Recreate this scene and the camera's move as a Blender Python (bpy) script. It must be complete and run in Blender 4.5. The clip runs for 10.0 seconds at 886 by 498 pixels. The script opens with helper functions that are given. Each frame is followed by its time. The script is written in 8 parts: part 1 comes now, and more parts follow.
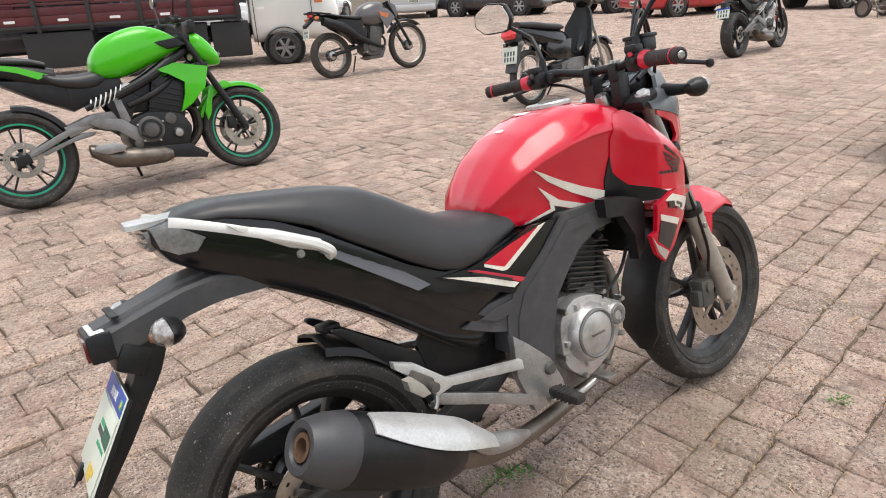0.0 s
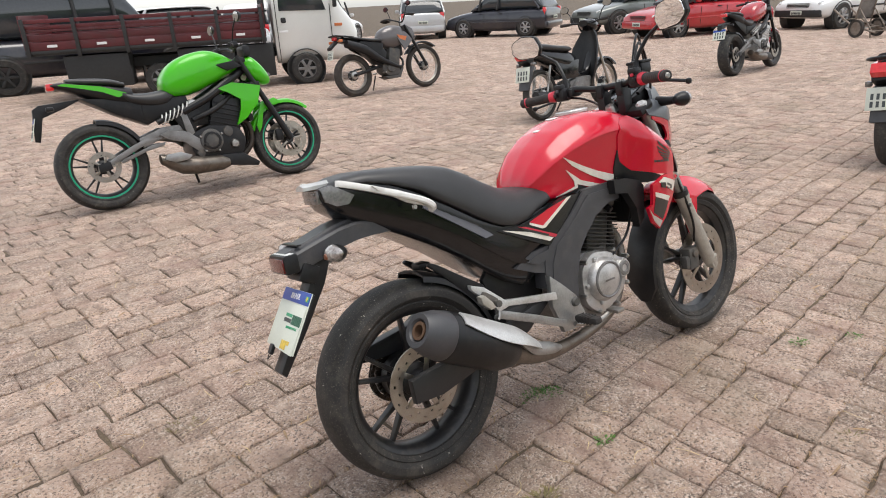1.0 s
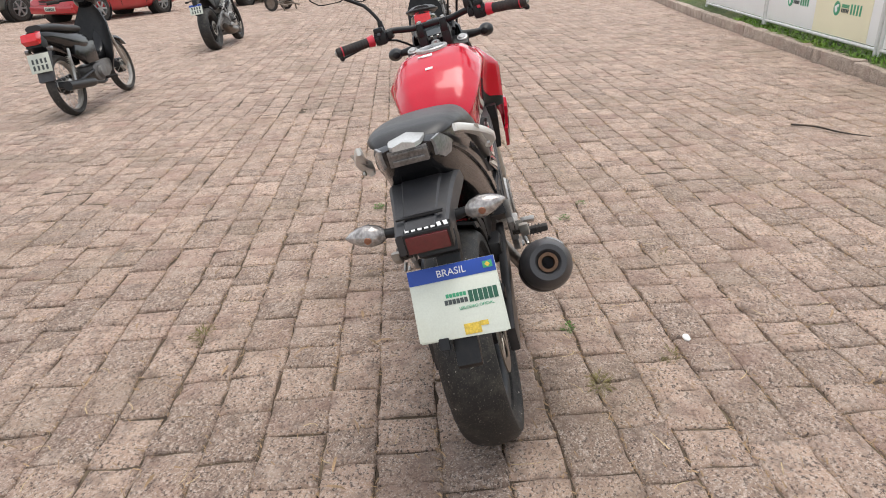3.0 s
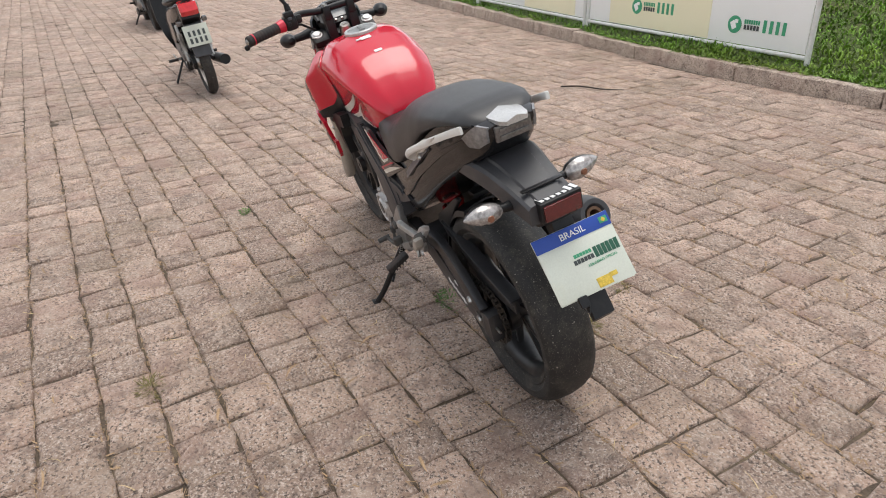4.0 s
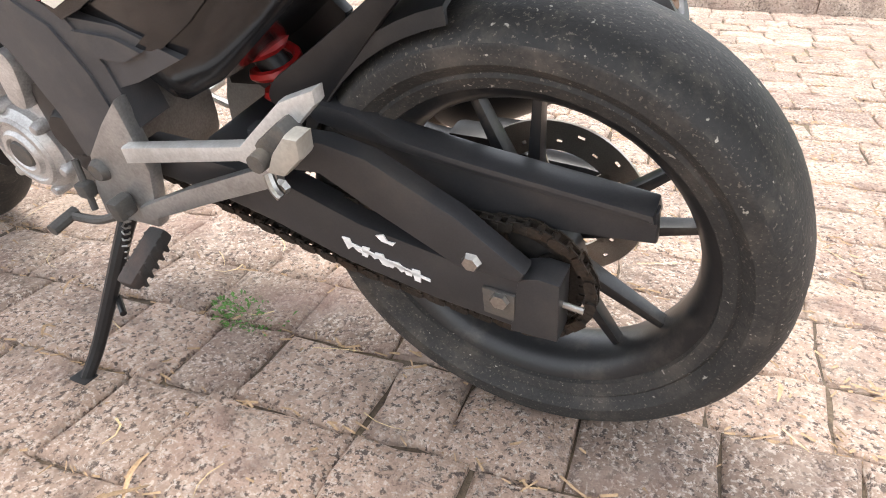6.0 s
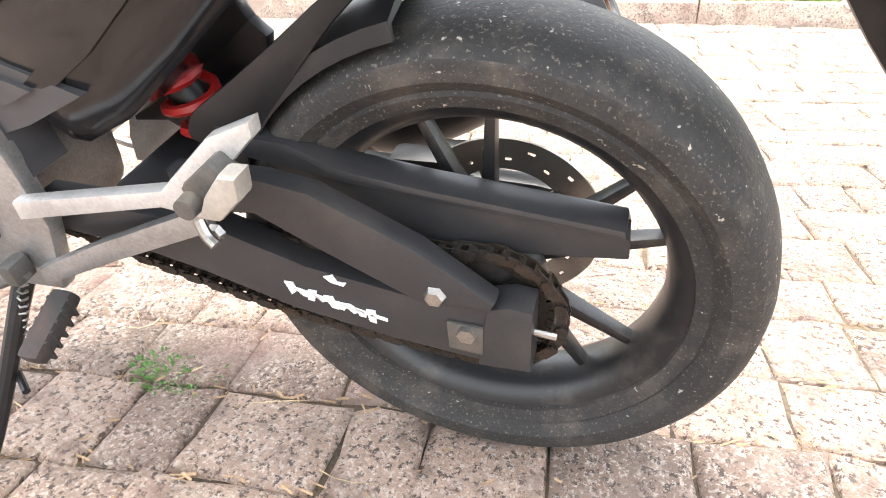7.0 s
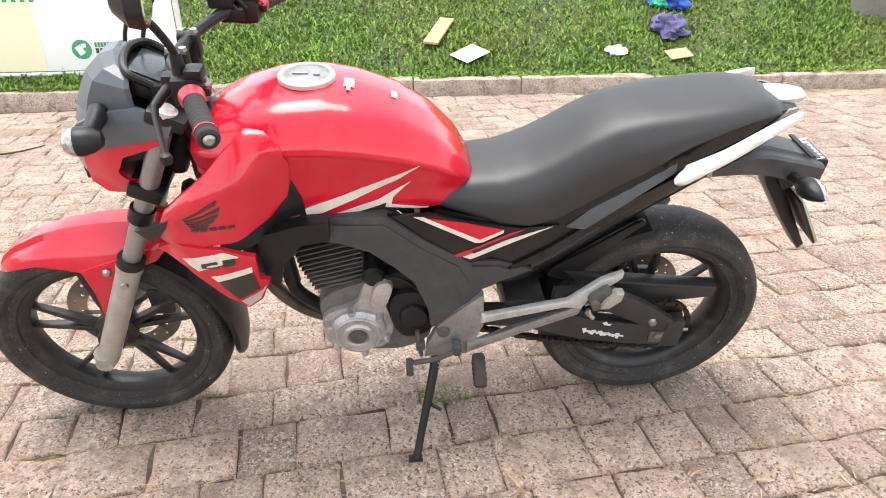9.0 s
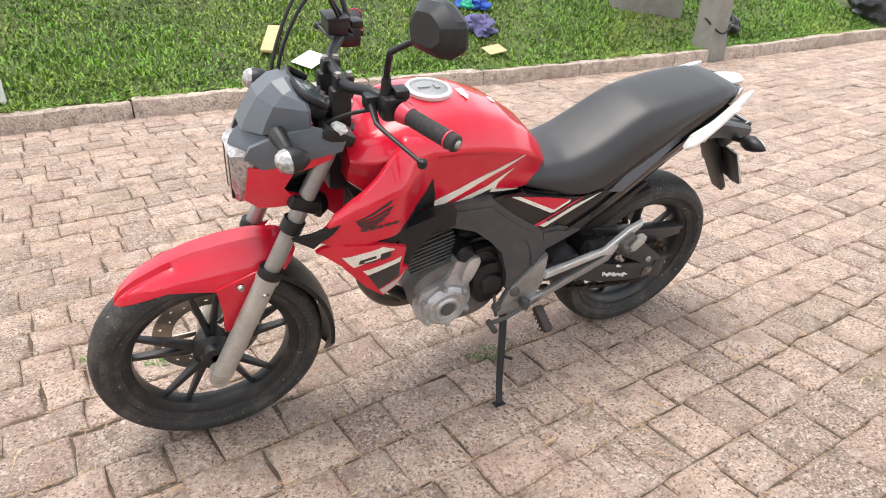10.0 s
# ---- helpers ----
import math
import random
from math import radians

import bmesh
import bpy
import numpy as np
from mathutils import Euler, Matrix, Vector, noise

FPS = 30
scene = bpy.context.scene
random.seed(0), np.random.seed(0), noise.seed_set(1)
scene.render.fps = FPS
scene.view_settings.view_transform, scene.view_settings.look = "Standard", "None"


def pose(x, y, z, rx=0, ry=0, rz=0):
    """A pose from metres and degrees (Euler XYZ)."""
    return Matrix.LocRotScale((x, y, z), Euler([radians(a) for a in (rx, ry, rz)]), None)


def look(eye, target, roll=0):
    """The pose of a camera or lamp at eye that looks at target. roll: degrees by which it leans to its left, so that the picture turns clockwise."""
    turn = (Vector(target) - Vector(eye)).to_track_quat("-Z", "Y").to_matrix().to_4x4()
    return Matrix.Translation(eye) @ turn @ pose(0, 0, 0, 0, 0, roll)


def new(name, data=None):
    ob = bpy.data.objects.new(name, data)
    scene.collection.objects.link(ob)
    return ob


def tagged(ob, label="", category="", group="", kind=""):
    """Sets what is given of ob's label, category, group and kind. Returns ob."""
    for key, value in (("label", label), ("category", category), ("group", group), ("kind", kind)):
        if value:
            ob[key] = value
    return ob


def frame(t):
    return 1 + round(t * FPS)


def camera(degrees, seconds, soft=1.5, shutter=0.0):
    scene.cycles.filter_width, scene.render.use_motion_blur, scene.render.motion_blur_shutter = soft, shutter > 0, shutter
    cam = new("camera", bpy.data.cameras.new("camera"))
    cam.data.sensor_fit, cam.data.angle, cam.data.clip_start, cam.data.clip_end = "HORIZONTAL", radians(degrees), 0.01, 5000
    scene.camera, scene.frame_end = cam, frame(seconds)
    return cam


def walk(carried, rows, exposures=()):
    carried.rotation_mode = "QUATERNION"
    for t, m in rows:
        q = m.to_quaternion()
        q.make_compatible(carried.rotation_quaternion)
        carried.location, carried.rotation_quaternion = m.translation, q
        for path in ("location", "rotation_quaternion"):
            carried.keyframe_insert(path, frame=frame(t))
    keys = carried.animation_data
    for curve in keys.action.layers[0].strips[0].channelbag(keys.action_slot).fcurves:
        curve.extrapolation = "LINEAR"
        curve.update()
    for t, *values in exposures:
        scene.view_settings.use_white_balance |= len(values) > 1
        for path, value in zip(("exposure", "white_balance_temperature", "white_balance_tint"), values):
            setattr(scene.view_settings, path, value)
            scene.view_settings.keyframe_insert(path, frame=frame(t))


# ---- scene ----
cam = camera(69.0, 10.0, soft=1.0)
PATH = [
    (0, (-0.325, -1.043, 1.237), (0.689, 0.499, 0.466), -2.9),
    (0.5, (-0.61, -1.327, 1.284), (0.397, 0.237, 0.549), -3.2),
    (1, (-0.784, -1.437, 1.311), (0.232, 0.128, 0.592), -3.1),
    (1.5, (-1.077, -1.296, 1.282), (0.201, 0.05, 0.537), -3.1),
    (2, (-1.291, -0.939, 1.252), (0.238, 0.083, 0.466), -2.9),
    (2.5, (-1.446, -0.572, 1.245), (0.257, 0.103, 0.442), -3.0),
    (2.7, (-1.474, -0.397, 1.239), (0.283, 0.101, 0.424), -3.0),
    (3.8, (-1.441, 0.554, 1.23), (0.292, 0.116, 0.334), -2.6),
    (4, (-1.376, 0.698, 1.241), (0.303, 0.097, 0.337), -2.3),
    (4.5, (-1.121, 0.966, 1.196), (0.364, -0.003, 0.269), -1.4),
    (5, (-0.773, 1.075, 1.09), (0.477, -0.146, 0.116), -0.9),
    (5.5, (-0.454, 0.878, 0.862), (0.643, -0.481, -0.112), -0.8),
    (5.7, (-0.323, 0.744, 0.748), (0.686, -0.675, -0.235), -0.6),
    (6.8, (-0.171, 0.573, 0.596), (0.446, -1.075, -0.355), -1.3),
    (7, (-0.165, 0.61, 0.639), (0.464, -1.044, -0.294), -1.5),
    (7.5, (-0.113, 0.834, 0.833), (0.504, -0.855, -0.042), -0.7),
    (8, (0.046, 1.087, 1.038), (0.538, -0.629, 0.138), -0.5),
    (8.5, (0.285, 1.305, 1.141), (0.555, -0.463, 0.247), -0.5),
    (9, (0.586, 1.458, 1.191), (0.536, -0.33, 0.298), -0.2),
    (9.5, (0.968, 1.572, 1.235), (0.582, -0.173, 0.337), 0.1),
    (10, (1.373, 1.57, 1.268), (0.668, -0.075, 0.375), 0.6),
]
EXPOSURES = [(0, 1.0), (0.5, 0.9), (1.0, 0.83), (1.5, 0.80), (2.0, 0.78), (2.7, 0.80), (4.0, 0.70), (4.5, 0.77), (5.0, 1.05), (5.7, 1.72), (7.0, 2.75), (7.7, 2.6), (8.5, 2.0), (9.0, 1.7), (10.0, 1.45)]
walk(cam, [(t, look(eye, target, roll)) for t, eye, target, roll in PATH], EXPOSURES)

# ---- light ----
world = bpy.data.worlds.new("overcast_sky")
scene.world = world
world.use_nodes = True
wn = world.node_tree
sky = wn.nodes.new("ShaderNodeTexSky")
sky.sky_type, sky.sun_disc = "NISHITA", False
sky.sun_elevation, sky.sun_rotation = radians(80), radians(130)
soft_sky = wn.nodes.new("ShaderNodeHueSaturation")
soft_sky.inputs["Saturation"].default_value = 0.22
wn.links.new(sky.outputs[0], soft_sky.inputs["Color"])
wn.links.new(soft_sky.outputs[0], wn.nodes["Background"].inputs[0])
wn.nodes["Background"].inputs[1].default_value = 0.15
sun = new("sun", bpy.data.lights.new("sun", "SUN"))
sun.data.energy, sun.data.angle, sun.data.color = 1.3, radians(40), (1.0, 0.95, 0.88)
sun.matrix_world = look((0.6, -0.5, 5.6), (0, 0, 0))


# ---- materials ----
def material(name, base, rough=0.6, metal=0.0, var=0.15, scale=25.0, grain=260.0, bump=0.15, depth=0.002, coat=0.0,
             dirt=None, dirt_amount=0.0, spread=0.0, spec=0.5):
    """A surface with stains at one scale and grain at another, and fine relief."""
    m = bpy.data.materials.new(name)
    m.use_nodes = True
    nt = m.node_tree
    p = nt.nodes["Principled BSDF"]
    p.inputs["Roughness"].default_value, p.inputs["Metallic"].default_value = rough, metal
    p.inputs["Coat Weight"].default_value, p.inputs["Coat Roughness"].default_value = coat, 0.06
    p.inputs["Specular IOR Level"].default_value = spec
    co = nt.nodes.new("ShaderNodeTexCoord")
    big, fine = nt.nodes.new("ShaderNodeTexNoise"), nt.nodes.new("ShaderNodeTexNoise")
    big.inputs["Scale"].default_value, fine.inputs["Scale"].default_value = scale, grain
    big.inputs["Detail"].default_value, fine.inputs["Detail"].default_value = 5.0, 3.0
    for n in (big, fine):
        nt.links.new(co.outputs["Object"], n.inputs["Vector"])
    add = nt.nodes.new("ShaderNodeMath")
    add.operation = "ADD"
    nt.links.new(big.outputs["Fac"], add.inputs[0])
    nt.links.new(fine.outputs["Fac"], add.inputs[1])
    span = nt.nodes.new("ShaderNodeMapRange")
    span.inputs["From Min"].default_value, span.inputs["From Max"].default_value = 0.7, 1.3
    span.inputs["To Min"].default_value, span.inputs["To Max"].default_value = 1 - var, 1 + var
    nt.links.new(add.outputs[0], span.inputs["Value"])
    last = span.outputs[0]
    if spread:
        info = nt.nodes.new("ShaderNodeObjectInfo")
        own = nt.nodes.new("ShaderNodeMapRange")
        own.inputs["To Min"].default_value, own.inputs["To Max"].default_value = 1 - spread, 1 + spread
        nt.links.new(info.outputs["Random"], own.inputs["Value"])
        mul = nt.nodes.new("ShaderNodeMath")
        mul.operation = "MULTIPLY"
        nt.links.new(last, mul.inputs[0])
        nt.links.new(own.outputs[0], mul.inputs[1])
        last = mul.outputs[0]
    tint = nt.nodes.new("ShaderNodeVectorMath")
    tint.operation = "SCALE"
    tint.inputs[0].default_value = base
    nt.links.new(last, tint.inputs["Scale"])
    col = tint.outputs[0]
    if dirt:
        blot = nt.nodes.new("ShaderNodeTexNoise")
        blot.inputs["Scale"].default_value, blot.inputs["Detail"].default_value = scale * 0.6, 8.0
        blot.inputs["Roughness"].default_value = 0.7
        nt.links.new(co.outputs["Object"], blot.inputs["Vector"])
        ramp = nt.nodes.new("ShaderNodeMapRange")
        ramp.inputs["From Min"].default_value, ramp.inputs["From Max"].default_value = 0.5, 0.72
        ramp.inputs["To Max"].default_value = dirt_amount
        nt.links.new(blot.outputs["Fac"], ramp.inputs["Value"])
        mix = nt.nodes.new("ShaderNodeMix")
        mix.data_type = "RGBA"
        nt.links.new(ramp.outputs[0], mix.inputs["Factor"])
        nt.links.new(col, mix.inputs["A"])
        mix.inputs["B"].default_value = (*dirt, 1)
        col = mix.outputs["Result"]
    nt.links.new(col, p.inputs["Base Color"])
    if bump:
        b = nt.nodes.new("ShaderNodeBump")
        b.inputs["Strength"].default_value, b.inputs["Distance"].default_value = bump, depth
        nt.links.new(fine.outputs["Fac"], b.inputs["Height"])
        nt.links.new(b.outputs[0], p.inputs["Normal"])
    return m


def clear(name, tint, rough=0.05, alpha=1.0):
    m = bpy.data.materials.new(name)
    m.use_nodes = True
    p = m.node_tree.nodes["Principled BSDF"]
    p.inputs["Base Color"].default_value = (*tint, 1)
    p.inputs["Roughness"].default_value, p.inputs["Transmission Weight"].default_value = rough, alpha
    p.inputs["IOR"].default_value = 1.45
    return m


DUST = (0.30, 0.25, 0.20)
RED = material("red_lacquer", (0.54, 0.004, 0.024), 0.25, var=0.05, scale=6, bump=0.0, coat=0.6, dirt=DUST, dirt_amount=0.06, spec=0.35)
BLACK = material("black_plastic", (0.009, 0.009, 0.010), 0.40, var=0.25, grain=500, bump=0.2, depth=0.0006, dirt=(0.08, 0.068, 0.056), dirt_amount=0.18, spec=0.35)
GLOSS = material("gloss_black_panel", (0.007, 0.007, 0.008), 0.2, var=0.15, bump=0.0, coat=0.25, dirt=(0.10, 0.085, 0.07), dirt_amount=0.10, spec=0.35)
GREY_PLASTIC = material("grey_textured_plastic", (0.045, 0.045, 0.049), 0.46, var=0.18, grain=600, bump=0.25, depth=0.0006, dirt=(0.15, 0.13, 0.11), dirt_amount=0.22)
LIGHT_GREY = material("light_grey_plastic", (0.085, 0.095, 0.108), 0.32, var=0.1, grain=400, bump=0.1, depth=0.0005, dirt=DUST, dirt_amount=0.06)
SEAT = material("seat_vinyl", (0.024, 0.0235, 0.0245), 0.42, var=0.2, scale=9, grain=700, bump=0.35, depth=0.0006, dirt=(0.045, 0.041, 0.039), dirt_amount=0.35, spec=0.5)
TREAD = material("worn_tread_rubber", (0.012, 0.0115, 0.011), 0.65, var=0.35, scale=30, grain=220, bump=0.5, depth=0.0015, dirt=(0.085, 0.075, 0.058), dirt_amount=0.6)
RUBBER = material("tyre_rubber", (0.024, 0.0225, 0.021), 0.75, var=0.3, scale=22, grain=300, bump=0.4, depth=0.0012, dirt=(0.13, 0.108, 0.088), dirt_amount=0.5)
SATIN = material("satin_black_paint", (0.028, 0.028, 0.030), 0.36, 0.1, var=0.2, scale=12, grain=400, bump=0.1, depth=0.0005, dirt=(0.11, 0.095, 0.08), dirt_amount=0.3)
# Gloss black bevel; the grey base paints in the sky's sheen on it.
BEVEL_SHEEN = material("bevel_sky_sheen_grey", (0.065, 0.065, 0.073), 0.28, var=0.12, grain=500, bump=0.08, depth=0.0005, dirt=DUST, dirt_amount=0.06)
GRIP = material("grip_rubber", (0.022, 0.020, 0.019), 0.75, var=0.2, grain=900, bump=0.6, depth=0.001, dirt=(0.14, 0.07, 0.05), dirt_amount=0.3)
RIM = material("black_rim_paint", (0.012, 0.012, 0.013), 0.38, var=0.2, grain=300, bump=0.12, depth=0.0006, dirt=DUST, dirt_amount=0.16)
STEEL = material("scuffed_steel", (0.42, 0.41, 0.39), 0.36, 1.0, var=0.2, grain=300, bump=0.1, depth=0.0006, dirt=(0.13, 0.08, 0.05), dirt_amount=0.35)
SILVER = material("silver_paint", (0.56, 0.56, 0.55), 0.34, 0.5, var=0.16, scale=14, grain=260, bump=0.10, depth=0.0006, dirt=(0.16, 0.14, 0.115), dirt_amount=0.45)
SILVER_DULL = material("dull_silver_paint", (0.34, 0.34, 0.335), 0.34, 0.7, var=0.18, scale=14, grain=260, bump=0.12, depth=0.0006, dirt=(0.10, 0.085, 0.07), dirt_amount=0.55)
CASE = material("cast_aluminium", (0.50, 0.49, 0.48), 0.36, 0.6, var=0.2, scale=20, grain=340, bump=0.4, depth=0.001, dirt=(0.10, 0.085, 0.07), dirt_amount=0.6)
CASE_DARK = material("grimy_engine_casting", (0.17, 0.165, 0.16), 0.5, 0.4, var=0.3, scale=20, grain=300, bump=0.4, depth=0.001, dirt=(0.10, 0.075, 0.055), dirt_amount=0.7)
ENGINE = material("engine_grey_paint", (0.075, 0.072, 0.068), 0.55, 0.2, var=0.2, grain=320, bump=0.3, depth=0.001, dirt=(0.22, 0.17, 0.12), dirt_amount=0.45)
FORK = material("fork_slider_gold_grey", (0.40, 0.375, 0.33), 0.42, 0.4, var=0.15, grain=240, bump=0.06, depth=0.0005, dirt=(0.18, 0.15, 0.12), dirt_amount=0.3)
TUBE_GREY = material("dull_fork_tube", (0.30, 0.30, 0.29), 0.32, 0.6, var=0.12, grain=240, bump=0.05, depth=0.0005, dirt=(0.12, 0.10, 0.08), dirt_amount=0.35)
WHITE_PART = material("pearl_white_plastic", (0.70, 0.69, 0.66), 0.3, var=0.05, bump=0.0, coat=0.5, dirt=DUST, dirt_amount=0.1)
DECAL_WHITE = material("decal_white", (0.72, 0.68, 0.60), 0.35, var=0.12, bump=0.0, coat=0.4, dirt=(0.55, 0.2, 0.18), dirt_amount=0.25)
DECAL_GREY = material("decal_grey", (0.46, 0.40, 0.37), 0.35, var=0.12, bump=0.0, coat=0.4)
DECAL_BLACK = material("decal_black", (0.02, 0.018, 0.018), 0.3, var=0.1, bump=0.0, coat=0.4)
CHAIN = material("oily_chain_steel", (0.055, 0.048, 0.042), 0.5, 0.8, var=0.35, grain=300, bump=0.2, dirt=(0.16, 0.10, 0.06), dirt_amount=0.5)
DISC = material("brake_disc_steel", (0.38, 0.35, 0.31), 0.32, 0.9, var=0.18, grain=500, bump=0.15, depth=0.0004, dirt=(0.25, 0.15, 0.08), dirt_amount=0.35)
SPRING_RED = material("red_spring_paint", (0.42, 0.02, 0.02), 0.4, var=0.1, bump=0.0)
GRIP_RED = material("red_anodised_ring", (0.55, 0.035, 0.06), 0.35, 0.2, var=0.1, bump=0.0)
LENS = material("clear_lens", (0.36, 0.34, 0.325), 0.12, 0.4, var=0.4, scale=60, grain=120, bump=0.5, depth=0.003, coat=0.8, dirt=(0.15, 0.085, 0.065), dirt_amount=0.6)
LENS_GREY = material("smoked_lens", (0.15, 0.14, 0.135), 0.16, 0.3, var=0.35, scale=40, grain=160, bump=0.3, depth=0.002, coat=0.7, dirt=(0.06, 0.035, 0.025), dirt_amount=0.6)
TAIL_GREY = material("dusty_clear_tail_lens", (0.22, 0.22, 0.222), 0.2, 0.2, var=0.3, scale=30, grain=140, bump=0.3, depth=0.002, coat=0.6, dirt=(0.10, 0.08, 0.07), dirt_amount=0.5)
REFLECTOR_WHITE = material("lamp_reflector", (0.62, 0.62, 0.62), 0.15, 0.8, var=0.2, grain=120, bump=0.5, depth=0.003)
RED_LENS = material("red_lens", (0.10, 0.008, 0.010), 0.18, var=0.2, grain=200, bump=0.3, depth=0.001, coat=0.8)
AMBER = material("amber_bulb", (0.6, 0.2, 0.05), 0.3, var=0.1, bump=0.0)
RUST = material("rusty_pipe_steel", (0.13, 0.075, 0.045), 0.7, 0.4, var=0.3, scale=40, grain=300, bump=0.3, depth=0.0008)
AMBER_DIM = material("amber_bulb_behind_lens", (0.22, 0.09, 0.05), 0.3, var=0.1, bump=0.0)
PIPE = material("heat_stained_pipe", (0.16, 0.14, 0.12), 0.4, 0.8, var=0.3, scale=20, grain=300, bump=0.15, depth=0.0006, dirt=(0.10, 0.06, 0.04), dirt_amount=0.6)
MIRROR_GLASS = material("mirror_glass", (0.85, 0.87, 0.88), 0.02, 1.0, var=0.01, bump=0.0)
DASH = material("instrument_lcd", (0.045, 0.055, 0.06), 0.2, var=0.1, bump=0.0, coat=0.3)
PLATE_WHITE = material("plate_paper", (0.60, 0.63, 0.55), 0.45, var=0.06, scale=12, bump=0.05, dirt=(0.5, 0.42, 0.2), dirt_amount=0.18)
PLATE_BLUE = material("plate_blue", (0.015, 0.06, 0.33), 0.4, var=0.06, bump=0.0)
YELLOW = material("yellow_sticker", (0.62, 0.44, 0.06), 0.5, var=0.25, scale=90, bump=0.0)
INK_GREEN = material("green_ink", (0.05, 0.33, 0.17), 0.5, var=0.08, bump=0.0)
PLATE_INK = material("dark_green_ink", (0.02, 0.10, 0.06), 0.5, var=0.08, bump=0.0)
INK_DARK = material("dark_ink", (0.05, 0.06, 0.06), 0.5, var=0.08, bump=0.0)
LETTER_WHITE = material("white_ink", (0.75, 0.75, 0.74), 0.5, var=0.05, bump=0.0)


def specked(m, tone, scale, lo, hi, amount):
    """Adds small flecks of another tone."""
    nt = m.node_tree
    p = nt.nodes["Principled BSDF"]
    col = p.inputs["Base Color"].links[0].from_socket
    n, r, x, co = nt.nodes.new("ShaderNodeTexNoise"), nt.nodes.new("ShaderNodeMapRange"), nt.nodes.new("ShaderNodeMix"), nt.nodes.new("ShaderNodeTexCoord")
    n.inputs["Scale"].default_value, n.inputs["Detail"].default_value, n.inputs["Roughness"].default_value = scale, 2.0, 0.6
    nt.links.new(co.outputs["Object"], n.inputs["Vector"])
    r.inputs["From Min"].default_value, r.inputs["From Max"].default_value, r.inputs["To Max"].default_value = lo, hi, amount
    nt.links.new(n.outputs["Fac"], r.inputs["Value"])
    x.data_type = "RGBA"
    nt.links.new(r.outputs[0], x.inputs["Factor"])
    nt.links.new(col, x.inputs["A"])
    x.inputs["B"].default_value = (*tone, 1)
    nt.links.new(x.outputs["Result"], p.inputs["Base Color"])


for rubber in (RUBBER, TREAD):
    specked(rubber, (0.40, 0.37, 0.32), 85.0, 0.70, 0.74, 0.8)
    specked(rubber, (0.16, 0.135, 0.11), 260.0, 0.60, 0.70, 0.6)


# ---- mesh helpers ----
def finish(name, bm, mat, parent=None, label="", angle=35):
    """Links a bmesh as one mesh object, smooth but for its sharp edges."""
    bmesh.ops.remove_doubles(bm, verts=bm.verts, dist=1e-6)
    bmesh.ops.recalc_face_normals(bm, faces=bm.faces)
    me = bpy.data.meshes.new(name)
    bm.to_mesh(me)
    bm.free()
    me.polygons.foreach_set("use_smooth", [True] * len(me.polygons))
    me.set_sharp_from_angle(angle=radians(angle))
    me.materials.append(mat)
    ob = new(name, me)
    if parent:
        ob.parent = parent
    if label:
        ob["label"] = label
    return ob


def part(name, bm, mat, parent, label="", angle=35):
    return finish(name, bm, mat, parent, label, angle)


def thing(name, label, category, m, group=""):
    ob = new(name)
    ob.empty_display_size = 0.1
    ob.matrix_world = m
    return tagged(ob, label, category, group)


def join(*bms):
    """One bmesh out of several."""
    out = bmesh.new()
    for b in bms:
        me = bpy.data.meshes.new("join")
        b.to_mesh(me)
        b.free()
        out.from_mesh(me)
        bpy.data.meshes.remove(me)
    return out


def moved(bm, m):
    bmesh.ops.transform(bm, matrix=m, verts=bm.verts)
    return bm


def mirrored(bm):
    bmesh.ops.scale(bm, vec=(1, -1, 1), verts=bm.verts)
    bmesh.ops.reverse_faces(bm, faces=bm.faces)
    return bm


def block(size, at=(0, 0, 0), bevel=0.0, m=None, segments=2, taper=None):
    bm = bmesh.new()
    bmesh.ops.create_cube(bm, size=1)
    for v in bm.verts:
        k = taper if taper and v.co.z > 0 else (1, 1)
        v.co = Vector((v.co.x * size[0] * k[0], v.co.y * size[1] * k[1], v.co.z * size[2]))
    if bevel:
        bmesh.ops.bevel(bm, geom=bm.edges[:], offset=bevel, segments=segments, affect="EDGES", profile=0.6)
    if m:
        moved(bm, m)
    bmesh.ops.translate(bm, vec=at, verts=bm.verts)
    return bm


def lathe(profile, at=(0, 0, 0), n=40, axis="Y", closed=False):
    """Turns (radius, height) pairs round an axis."""
    bm = bmesh.new()
    rings = []
    for r, h in profile:
        ring = []
        for i in range(n):
            a = 2 * math.pi * i / n
            c, s = r * math.cos(a), r * math.sin(a)
            ring.append(bm.verts.new({"Y": (c, h, s), "Z": (c, s, h), "X": (h, c, s)}[axis]))
        rings.append(ring)
    pairs = list(zip(rings, rings[1:]))
    if closed:
        pairs.append((rings[-1], rings[0]))
    for a, b in pairs:
        for i in range(n):
            bm.faces.new((a[i], a[(i + 1) % n], b[(i + 1) % n], b[i]))
    if not closed:
        for ring in (rings[0], rings[-1]):
            bm.faces.new(ring)
    bmesh.ops.translate(bm, vec=at, verts=bm.verts)
    return bm


def curve_through(pts, k=6):
    """Catmull-Rom points through the given ones."""
    p = [Vector([float(c) for c in q]) for q in pts]
    if len(p) < 3:
        return p
    p = [2 * p[0] - p[1]] + p + [2 * p[-1] - p[-2]]
    out = []
    for a, b, c, d in zip(p, p[1:], p[2:], p[3:]):
        for i in range(k):
            t = i / k
            out.append(0.5 * ((2 * b) + (c - a) * t + (2 * a - 5 * b + 4 * c - d) * t * t + (3 * b - a - 3 * c + d) * t ** 3))
    return out + [p[-2]]


